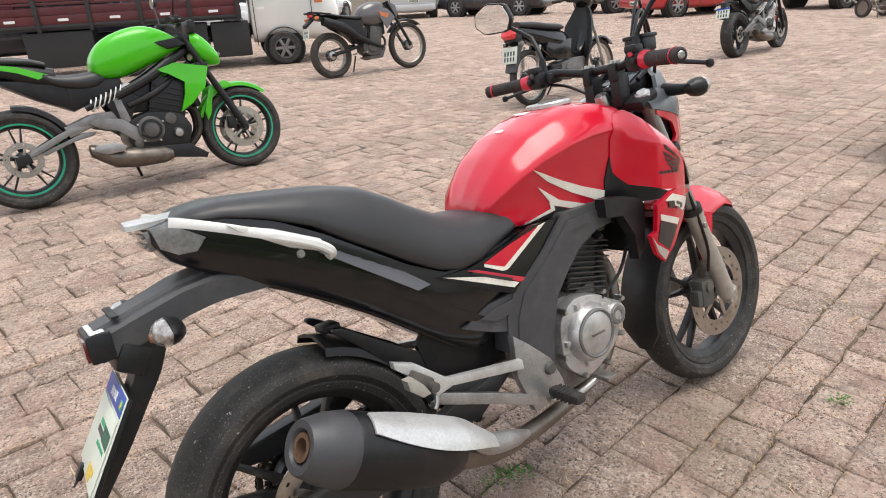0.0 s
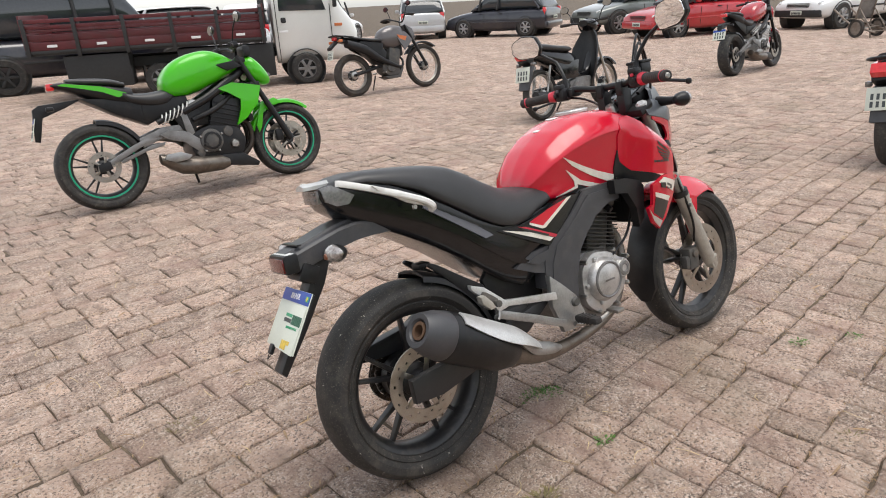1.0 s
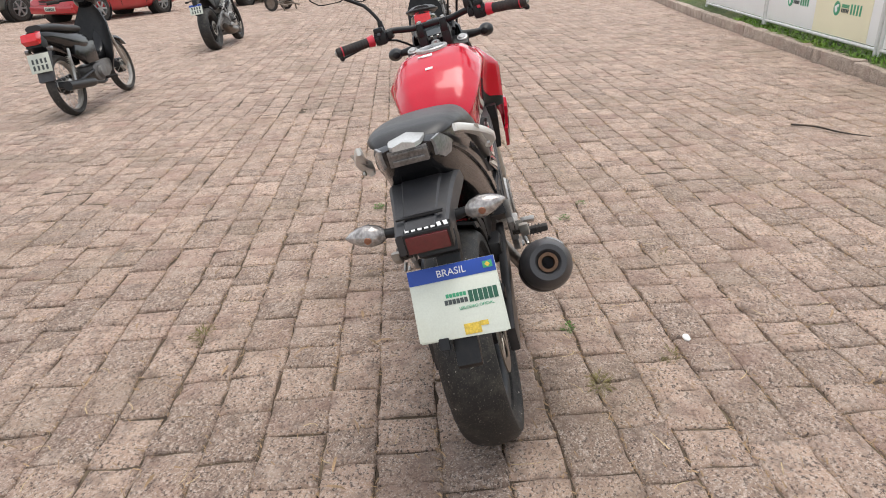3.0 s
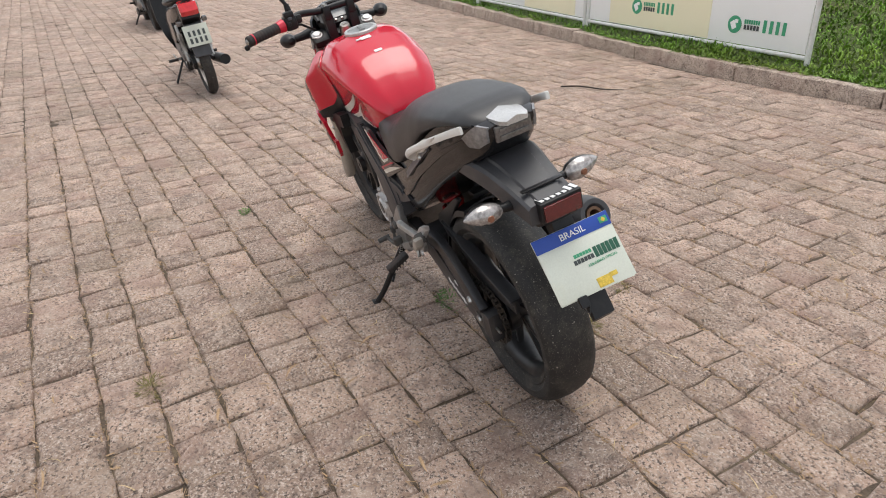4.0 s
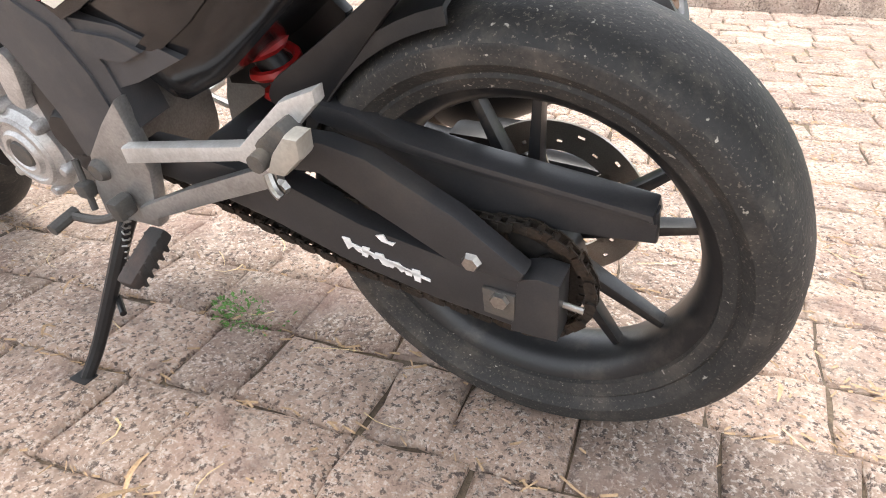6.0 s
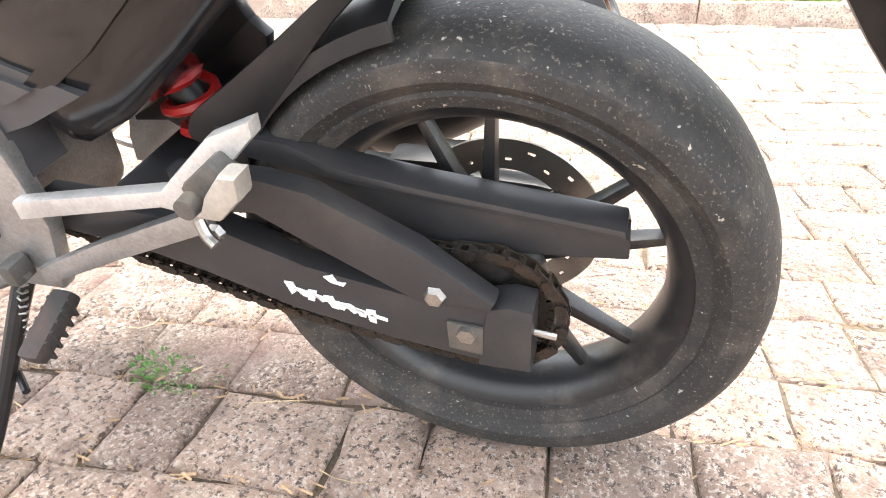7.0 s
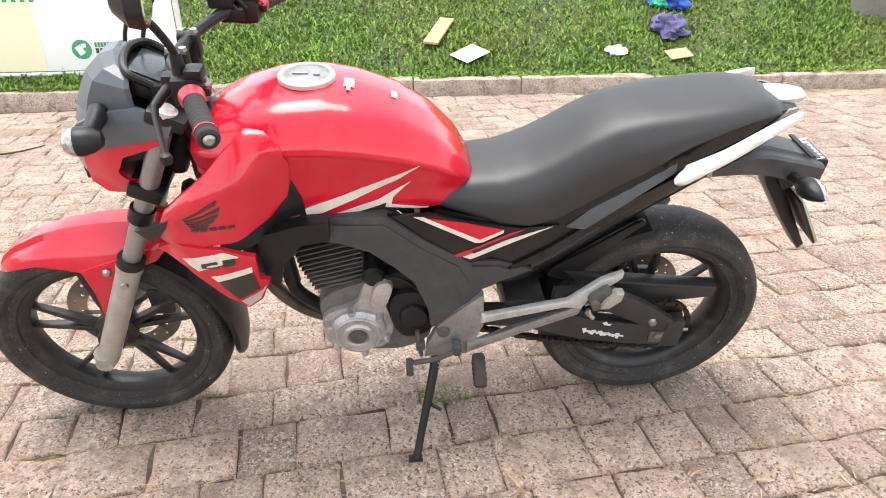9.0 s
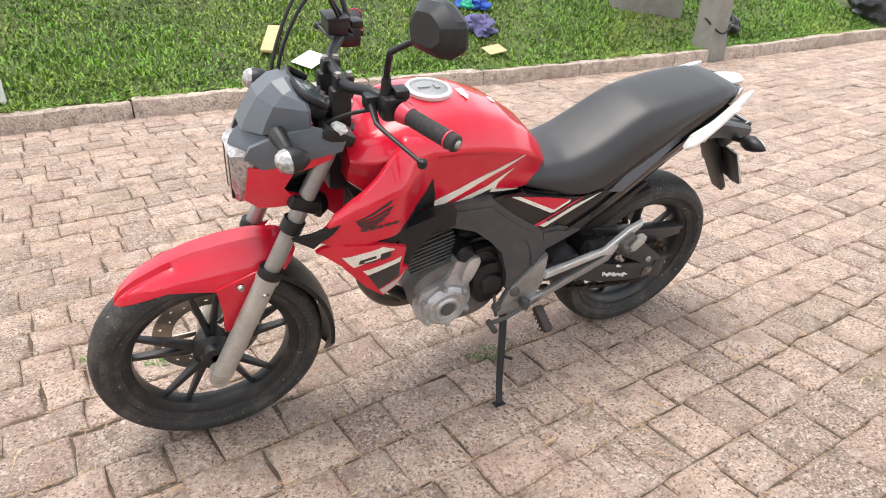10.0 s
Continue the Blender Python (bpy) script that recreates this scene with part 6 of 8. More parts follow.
def concrete_post():
    p = thing("concrete_post", "square weathered concrete post in the kerb line", "post", Matrix.Translation((-4.12, -3.98, -0.01)) @ Matrix.Rotation(radians(6), 4, "Z"))
    bm = block((0.24, 0.24, 2.4), (0, 0, 1.2), 0.03, None, 2)
    bmesh.ops.subdivide_edges(bm, edges=[e for e in bm.edges if e.calc_length() > 1], cuts=14)
    for v in bm.verts:
        v.co += 0.012 * noise.noise_vector(v.co * 5)
        if v.co.z < 0.22:
            v.co.x *= 1.12
            v.co.y *= 1.12
    part("shaft", bm, CONCRETE, p, "", 40)
    part("cable", tube([(0.16, 0.02, 0.45), (0.02, 0.16, 0.30), (-0.16, 0.12, 0.42), (-0.30, -0.1, 0.5)], 0.010, 8), BLACK, p, "black cable round the post")
    w = thing("concrete_wall", "low grey concrete wall on the bank", "wall", Matrix.Translation((-3.92, -4.86, 0.20)) @ Matrix.Rotation(radians(-15), 4, "Z"))
    bm = block((0.85, 0.16, 1.6), (0, 0, 0.6), 0.02)
    bmesh.ops.subdivide_edges(bm, edges=[e for e in bm.edges if e.calc_length() > 0.5], cuts=8)
    for v in bm.verts:
        v.co += 0.015 * noise.noise_vector(v.co * 4)
    part("wall_slab", bm, CONCRETE, w, "", 40)


concrete_post()

# ---- parked motorcycles ----
LIME = material("lime_green_lacquer", (0.055, 0.44, 0.004), 0.3, var=0.05, scale=6, bump=0.0, coat=0.4, spec=0.35)
TAPE = material("green_rim_tape", (0.01, 0.30, 0.16), 0.4, var=0.1, bump=0.0)
MUD_TYRE = material("muddy_tyre", (0.035, 0.03, 0.026), 0.85, var=0.3, scale=20, bump=0.5, dirt=(0.12, 0.09, 0.065), dirt_amount=0.6)
ALLOY_RIM = material("alloy_wire_rim", (0.50, 0.47, 0.43), 0.35, 0.7, var=0.15, bump=0.05, dirt=(0.25, 0.18, 0.12), dirt_amount=0.4)
GREY_TANK = material("grey_brown_lacquer", (0.10, 0.09, 0.09), 0.3, 0.3, var=0.08, bump=0.0, coat=0.5)
ALU_DARK = material("dull_alloy_arm", (0.22, 0.215, 0.21), 0.38, 0.5, var=0.2, scale=12, grain=200, bump=0.1, dirt=(0.07, 0.06, 0.05), dirt_amount=0.6)
ORANGE = material("orange_decal", (0.55, 0.16, 0.05), 0.4, var=0.1, bump=0.0)
WINE = material("wine_red_lacquer", (0.36, 0.012, 0.02), 0.25, var=0.06, bump=0.0, coat=0.8)
TAIL_RED = material("red_tail_lens", (0.62, 0.015, 0.02), 0.2, var=0.15, grain=120, bump=0.2, coat=0.8)


def wire_wheel(name, parent, at, big, wide, rim_r, tyre=None):
    """A laced wheel: alloy rim, hub, thin spokes and tyre."""
    w = wide / 2
    base = part(name, lathe([(rim_r, -w * 0.6), (rim_r + 0.012, -w * 0.55), (rim_r - 0.006, -w * 0.2), (rim_r - 0.006, w * 0.2), (rim_r + 0.012, w * 0.55), (rim_r, w * 0.6), (rim_r + 0.004, 0)], n=40, closed=True), ALLOY_RIM, parent)
    base.matrix_basis = Matrix.Translation(at)
    prof = [(rim_r + 0.008, -w * 0.7), (rim_r + (big - rim_r) * 0.55, -w), (big - 0.012, -w * 0.7), (big, 0), (big - 0.012, w * 0.7), (rim_r + (big - rim_r) * 0.55, w), (rim_r + 0.008, w * 0.7)]
    part("tyre", lathe(prof, n=48, closed=True), tyre or RUBBER, base)
    part("hub", lathe([(0.02, -0.06), (0.055, -0.05), (0.06, -0.03), (0.04, 0.0), (0.06, 0.03), (0.055, 0.05), (0.02, 0.06)], n=24, closed=True), STEEL, base)
    sp = []
    for i in range(32):
        a, b = 2 * math.pi * i / 32, 2 * math.pi * i / 32 + (0.35 if i % 4 < 2 else -0.35)
        sp.append(tube([(0.05 * math.cos(b), 0.035 if i % 2 else -0.035, 0.05 * math.sin(b)), (rim_r * math.cos(a), 0, rim_r * math.sin(a))], 0.0018, 4))
    part("spokes", join(*sp), STEEL, base)["kind"] = "stuff"
    part("hub_drum", lathe([(0.001, -0.03), (0.075, -0.03), (0.078, 0.03), (0.001, 0.03)], n=24), BLACK, base)
    return base


def rear_plate(parent, at, tilt=-25, size=(0.19, 0.15), band=True):
    mm = Matrix.Translation(at) @ Matrix.Rotation(radians(-90), 4, "Z") @ Matrix.Rotation(radians(90 + tilt), 4, "X")
    p = part("number_plate", moved(block((size[0], size[1], 0.004), (0, 0, 0), 0.001), mm), PLATE_WHITE, parent, "white number plate")
    if band:
        part("plate_band", moved(block((size[0] * 0.98, size[1] * 0.2, 0.002), (0, size[1] * 0.38, 0.0025), 0), mm), PLATE_BLUE, p)
    part("plate_bars", moved(join(*[block((size[0] * 0.10, size[1] * 0.26, 0.001), (size[0] * (-0.3 + 0.2 * i), size[1] * r, 0.0028), 0) for i in range(4) for r in (0.1, -0.24)]), mm), INK_DARK, p)
    return p


def round_mirrors(parent, spots):
    for base, head in spots:
        b, h = Vector(base), Vector(head)
        st = part("mirror", tube([b, b + (h - b) * 0.4 + Vector((0, 0, 0.03)), h], 0.006, 8), BLACK, parent, "black rear-view mirror")
        part("mirror_shell", loft([[(h.x + d, h.y + k * 0.065 * math.cos(a), h.z + k * 0.04 * math.sin(a)) for a in np.linspace(0, 2 * math.pi, 16, endpoint=False)] for d, k in ((-0.004, 0.95), (0.0, 1.0), (0.02, 0.8), (0.028, 0.3))]), BLACK, st)
        part("mirror_glass", loft([[(h.x + d, h.y + 0.058 * math.cos(a), h.z + 0.035 * math.sin(a)) for a in np.linspace(0, 2 * math.pi, 16, endpoint=False)] for d in (-0.0045, -0.006)]), MIRROR_GLASS, st)


def shell(stations, mat, name, parent, label="", power=0.8, n=20, angle=45):
    """A closed body along x: rows of (x, low z, high z, half width)."""
    st = [np.array(s, float) for s in stations]
    pts = curve_through([(s[0], s[1], s[2]) for s in st], 4)
    ws = curve_through([(s[0], s[3], 0) for s in st], 4)
    rings = []
    for p, w in zip(pts, ws):
        ring = []
        for i in range(n):
            a = 2 * math.pi * i / n
            c, s = math.cos(a), math.sin(a)
            ring.append((p.x, w.y * math.copysign(abs(c) ** power, c), (p.y + p.z) / 2 + (p.z - p.y) / 2 * math.copysign(abs(s) ** power, s)))
        rings.append(ring)
    return part(name, loft(rings), mat, parent, label, angle)


def naked_bike(label, m, paint, tail_paint, stripe=None, shroud=True, group="parked motorcycles", case=None):
    case = case or BLACK
    b = thing("motorcycle", label, "motorcycle", m, group)
    wheel("rear_wheel", b, (0, 0, 0.31), 0.312, 0.165, 0.216, 0.11, (-0.075,), 5, stripe=stripe)
    wheel("front_wheel", b, (1.42, 0, 0.295), 0.297, 0.12, 0.216, 0.145, (-0.065, 0.065), 5, stripe=stripe)
    for s in (1, -1):
        f = (lambda q: q) if s > 0 else mirrored
        arm = part("swing_arm", f(join(plate([(-0.045, 0.335), (0.02, 0.34), (0.20, 0.425), (0.30, 0.465), (0.42, 0.455), (0.30, 0.425), (0.14, 0.355), (-0.02, 0.29), (-0.05, 0.29)], 0.10, 0.13, 0.006), plate([(0.10, 0.335), (0.34, 0.415), (0.44, 0.42), (0.42, 0.395), (0.30, 0.375), (0.12, 0.315)], 0.10, 0.122, 0.005),
                                       plate([(0.26, 0.47), (0.44, 0.53), (0.60, 0.53), (0.62, 0.47), (0.40, 0.44), (0.28, 0.40)], 0.10, 0.128, 0.008))), ALU_DARK, b, "dull alloy swing arm")
        part("axle_block", f(plate([(-0.045, 0.335), (0.035, 0.345), (0.045, 0.29), (-0.045, 0.275)], 0.132, 0.145, 0.004)), BLACK, arm)
        part("foot_bracket", f(join(plate([(0.40, 0.475), (0.47, 0.50), (0.60, 0.47), (0.78, 0.32), (0.74, 0.295), (0.66, 0.31), (0.56, 0.40), (0.46, 0.43)], 0.145, 0.16, 0.004), plate([(0.58, 0.60), (0.62, 0.62), (0.66, 0.44), (0.60, 0.42)], 0.12, 0.145, 0.006))), ALU_DARK, b, "alloy footrest bracket")
        part("side_plate", f(plate([(0.52, 0.64), (0.66, 0.66), (0.74, 0.60), (0.66, 0.46), (0.58, 0.48), (0.54, 0.56)], 0.11, 0.135, 0.01)), BLACK, b)
    for s in (1, -1):
        part("footpeg", tube([(0.70, s * 0.15, 0.35), (0.70, s * 0.24, 0.36)], 0.013, 10), GRIP, b)
    shock = part("shock_absorber", tube([(0.41, -0.125, 0.565), (0.68, -0.125, 0.665)], 0.020, 12), BLACK, b)
    d = Vector((0.68 - 0.41, 0, 0.10))
    coil = [Vector((0.41, -0.125, 0.565)) + d * u + 0.038 * Vector((0.3 * math.cos(u * 52), math.sin(u * 52), math.cos(u * 52))) for u in np.linspace(0.1, 0.85, 110)]
    part("spring", tube(coil, 0.0045, 6, 1), TUBE_WHITE, shock, "white shock spring")
    part("shock_boss", lathe([(0.001, -0.16), (0.03, -0.158), (0.035, -0.14), (0.03, -0.10)], (0.68, 0, 0.665), 20), SILVER, b)
    eng = part("engine", join(plate([(0.62, 0.45), (0.60, 0.32), (0.68, 0.22), (0.98, 0.22), (1.04, 0.36), (0.98, 0.46), (0.76, 0.50)], -0.15, 0.15, 0.02, 0.15), block((0.24, 0.27, 0.30), (0.92, 0, 0.55), 0.02, Matrix.Rotation(radians(18), 4, "Y")), block((0.24, 0.2, 0.2), (0.76, 0, 0.60), 0.02)), case, b, "twin engine")
    for i in range(6):
        part("cylinder_rib", block((0.26, 0.285, 0.008), (0.885 + 0.0155 * i, 0, 0.455 + 0.034 * i), 0.002, Matrix.Rotation(radians(18), 4, "Y")), case, eng)
    part("starter_housing", lathe([(0.001, -0.165), (0.035, -0.16), (0.045, -0.13)], (0.90, 0, 0.43), 20), ENGINE, eng)
    part("shaft_cover", lathe([(0.001, -0.17), (0.028, -0.165), (0.034, -0.13)], (0.665, 0, 0.30), 18), ENGINE, eng)
    part("radiator", block((0.04, 0.26, 0.24), (1.085, 0, 0.60), 0.008, Matrix.Rotation(radians(-14), 4, "Y")), BLACK, b)
    part("clutch_cover", lathe([(0.001, -0.185), (0.06, -0.183), (0.085, -0.17), (0.09, -0.14)], (0.76, 0, 0.38), 30), ENGINE, eng)
    part("cover_ring", lathe([(0.05, -0.1875), (0.066, -0.186), (0.068, -0.178), (0.048, -0.178)], (0.76, 0, 0.38), 30, closed=True), BLACK, eng)
    part("generator_cover", lathe([(0.001, 0.185), (0.06, 0.183), (0.085, 0.17), (0.09, 0.14)], (0.80, 0, 0.38), 30), ENGINE, eng)
    for bx, bz in ((0.68, 0.42), (0.70, 0.31), (0.80, 0.30), (0.84, 0.42)):
        part("bolt", lathe([(0.001, -0.182), (0.008, -0.18), (0.009, -0.16)], (bx, 0, bz), 6), STEEL, eng)
    part("water_pump", lathe([(0.001, -0.18), (0.025, -0.178), (0.035, -0.165), (0.036, -0.14)], (0.93, 0, 0.33), 20), STEEL, eng)
    for s in (-0.05, 0.05):
        part("exhaust_header", tube([(1.02, s, 0.52), (1.10, s, 0.46), (1.10, s, 0.32), (1.0, s, 0.22), (0.85, -0.04, 0.17)], 0.022, 12), CHAIN, b)
    part("muffler", loft([[(x, -0.13 + k * 0.085 * math.cos(a), z + k * 0.065 * math.sin(a)) for a in np.linspace(0, 2 * math.pi, 20, endpoint=False)] for x, z, k in ((0.86, 0.20, 0.6), (0.80, 0.205, 0.95), (0.62, 0.215, 1.05), (0.50, 0.235, 1.05), (0.42, 0.275, 0.85), (0.37, 0.300, 0.6), (0.365, 0.300, 0.35))]), PIPE, b, "short browned steel muffler under the engine")
    part("muffler_shield", plate([(0.40, 0.33), (0.50, 0.335), (0.58, 0.30), (0.55, 0.27), (0.45, 0.265), (0.38, 0.30)], -0.232, -0.205, 0.006), SILVER_DULL, b, "bare alloy muffler shield")
    part("belly_pan", plate([(0.66, 0.21), (1.08, 0.13), (1.10, 0.16), (0.98, 0.25), (0.72, 0.27)], -0.17, 0.17, 0.015), BLACK, b)
    part("frame", join(*[tube([(0.60, s * 0.14, 0.62), (0.80, s * 0.15, 0.70), (1.00, s * 0.12, 0.81), (1.14, s * 0.05, 0.88)], 0.030, 10) for s in (1, -1)], *[tube([(0.66, s * 0.14, 0.55), (0.86, s * 0.15, 0.62), (1.12, s * 0.06, 0.78)], 0.020, 10) for s in (1, -1)], tube([(0.60, 0, 0.62), (0.2, 0, 0.74)], 0.05, 10), block((0.34, 0.2, 0.16), (0.50, 0, 0.66), 0.03)), BLACK, b, "black tubular frame")
    shell([(0.505, 0.79, 0.84, 0.06), (0.53, 0.75, 0.90, 0.115), (0.60, 0.73, 0.975, 0.145), (0.72, 0.74, 1.03, 0.158), (0.86, 0.785, 1.05, 0.158), (0.98, 0.83, 1.02, 0.13), (1.07, 0.87, 0.965, 0.09), (1.12, 0.89, 0.93, 0.05)], paint, "fuel_tank", b, "", 0.6)
    part("tank_panel", plate([(0.90, 0.93), (1.06, 0.95), (1.12, 0.90), (1.0, 0.88)], -0.15, -0.10, 0.01), BLACK, b)
    shell([(0.60, 0.72, 0.80, 0.08), (0.52, 0.68, 0.80, 0.12), (0.40, 0.68, 0.79, 0.135), (0.28, 0.72, 0.80, 0.13), (0.22, 0.76, 0.84, 0.11)], SEAT, "seat", b, "black vinyl rider seat")
    shell([(0.26, 0.84, 0.88, 0.09), (0.16, 0.86, 0.915, 0.105), (0.0, 0.88, 0.935, 0.09), (-0.10, 0.90, 0.94, 0.06)], SEAT, "passenger_seat", b)
    shell([(0.30, 0.70, 0.84, 0.10), (0.16, 0.74, 0.88, 0.115), (0.0, 0.80, 0.905, 0.10), (-0.10, 0.85, 0.92, 0.08), (-0.20, 0.89, 0.92, 0.05)], BLACK, "tail_fairing", b)
    for s in (1, -1):
        part("tail_panel", (lambda q: q if s > 0 else mirrored(q))(panel([(0.26, 0.80), (0.10, 0.862), (-0.12, 0.908), (-0.16, 0.900), (-0.04, 0.868), (0.10, 0.825), (0.20, 0.775)], lambda x, z: float(np.interp(x, [-0.2, -0.1, 0.0, 0.16, 0.3], [0.055, 0.084, 0.104, 0.119, 0.104])), 0.01, 0.04)), tail_paint, b)
    part("under_tail", shell_block([(0.50, 0.62), (0.36, 0.56), (0.16, 0.66), (-0.06, 0.80), (0.30, 0.76)], 0.09), BLACK, b)
    part("tail_lamp", block((0.05, 0.10, 0.05), (-0.20, 0, 0.895), 0.012), TAIL_RED, b, "red tail lamp")
    stay = part("plate_stay", join(plate([(-0.02, 0.80), (-0.16, 0.79), (-0.30, 0.785), (-0.34, 0.76), (-0.37, 0.55), (-0.34, 0.54), (-0.29, 0.70), (-0.14, 0.75)], -0.035, 0.035, 0.006)), BLACK, b)
    rear_plate(b, (-0.365, 0, 0.63), -18)
    for s in (1, -1):
        part("turn_signal", join(tube([(-0.24, s * 0.03, 0.76), (-0.24, s * 0.12, 0.75)], 0.008, 8), block((0.05, 0.05, 0.03), (-0.245, s * 0.14, 0.745), 0.012)), BLACK, b)
        if shroud:
            part("shroud", (lambda q: q if s > 0 else mirrored(q))(panel([(0.88, 0.752), (1.0, 0.788), (1.22, 0.742), (1.175, 0.61), (1.07, 0.51), (0.985, 0.465), (1.03, 0.575), (1.045, 0.655), (0.96, 0.715)], lambda x, z: 0.17 - 0.12 * max(0, 0.6 - z), 0.02, 0.04)), paint, b)
        part("fork_leg", tube([(1.10, s * 0.10, 0.98), (1.24, s * 0.10, 0.68), (1.42, s * 0.10, 0.295)], [0.022, 0.022, 0.028], 14), BLACK, b, "black fork leg")
        part("brake_caliper", block((0.06, 0.04, 0.09), (1.33, s * 0.08, 0.34), 0.012), BLACK, b)
    part("fork_clamp", join(block((0.08, 0.24, 0.04), (1.12, 0, 0.95), 0.012), block((0.08, 0.24, 0.04), (1.20, 0, 0.76), 0.012)), BLACK, b)
    band = []
    for i in range(15):
        a = radians(48 + i * 8.0)
        k = 1 - 0.35 * abs(i - 7) / 7
        band.append([(1.42 + r * math.cos(a), y * k, 0.295 + r * math.sin(a)) for y, r in ((-0.072, 0.295), (-0.068, 0.318), (-0.03, 0.330), (0.03, 0.330), (0.068, 0.318), (0.072, 0.295), (0.06, 0.312), (0, 0.322), (-0.06, 0.312))])
    part("front_mudguard", join(loft(band), *[f(plate([(1.40, 0.60), (1.24, 0.56), (1.20, 0.42), (1.17, 0.38), (1.16, 0.44), (1.22, 0.60), (1.34, 0.64)], 0.07, 0.082, 0.003)) for f in (lambda q: q, mirrored)]), paint, b)
    shell([(1.16, 0.80, 0.97, 0.09), (1.22, 0.77, 0.98, 0.12), (1.28, 0.75, 0.93, 0.11), (1.34, 0.75, 0.85, 0.07), (1.36, 0.77, 0.81, 0.03)], paint, "headlamp_cowl", b)
    part("headlamp", block((0.03, 0.12, 0.08), (1.335, 0, 0.80), 0.012, Matrix.Rotation(radians(25), 4, "Y")), LENS_GREY, b)
    part("instrument_panel", block((0.06, 0.16, 0.09), (1.20, 0, 1.02), 0.02), BLACK, b)
    part("handlebar", tube([(0.98, -0.36, 1.04), (1.04, -0.24, 1.05), (1.10, -0.12, 1.06), (1.12, 0, 1.03), (1.10, 0.12, 1.06), (1.04, 0.24, 1.05), (0.98, 0.36, 1.04)], 0.012, 10), BLACK, b)
    for s in (1, -1):
        part("hand_grip", tube([(1.035, s * 0.25, 1.05), (0.985, s * 0.355, 1.04)], 0.018, 12), GRIP, b)
        part("switch_box", block((0.06, 0.06, 0.05), (1.06, s * 0.21, 1.055), 0.012), BLACK, b)
        part("lever", tube([(1.08, s * 0.20, 1.05), (1.08, s * 0.28, 1.045), (1.04, s * 0.37, 1.035)], 0.006, 8), BLACK, b)
    round_mirrors(b, [((1.06, 0.20, 1.07), (1.08, 0.34, 1.24)), ((1.06, -0.20, 1.07), (1.08, -0.34, 1.24))])
    part("side_stand", tube([(0.64, 0.13, 0.25), (0.70, 0.26, 0.055)], 0.011, 8), BLACK, b)
    part("rear_hugger", loft([[(r * math.cos(radians(a)), y, 0.31 + r * math.sin(radians(a))) for y, r in ((-0.085, 0.30), (-0.08, 0.325), (0, 0.34), (0.08, 0.325), (0.085, 0.30), (0, 0.332))] for a in range(15, 95, 8)]), BLACK, b)
    return b


def shell_block(outline, w):
    return plate(outline, -w, w, 0.02)


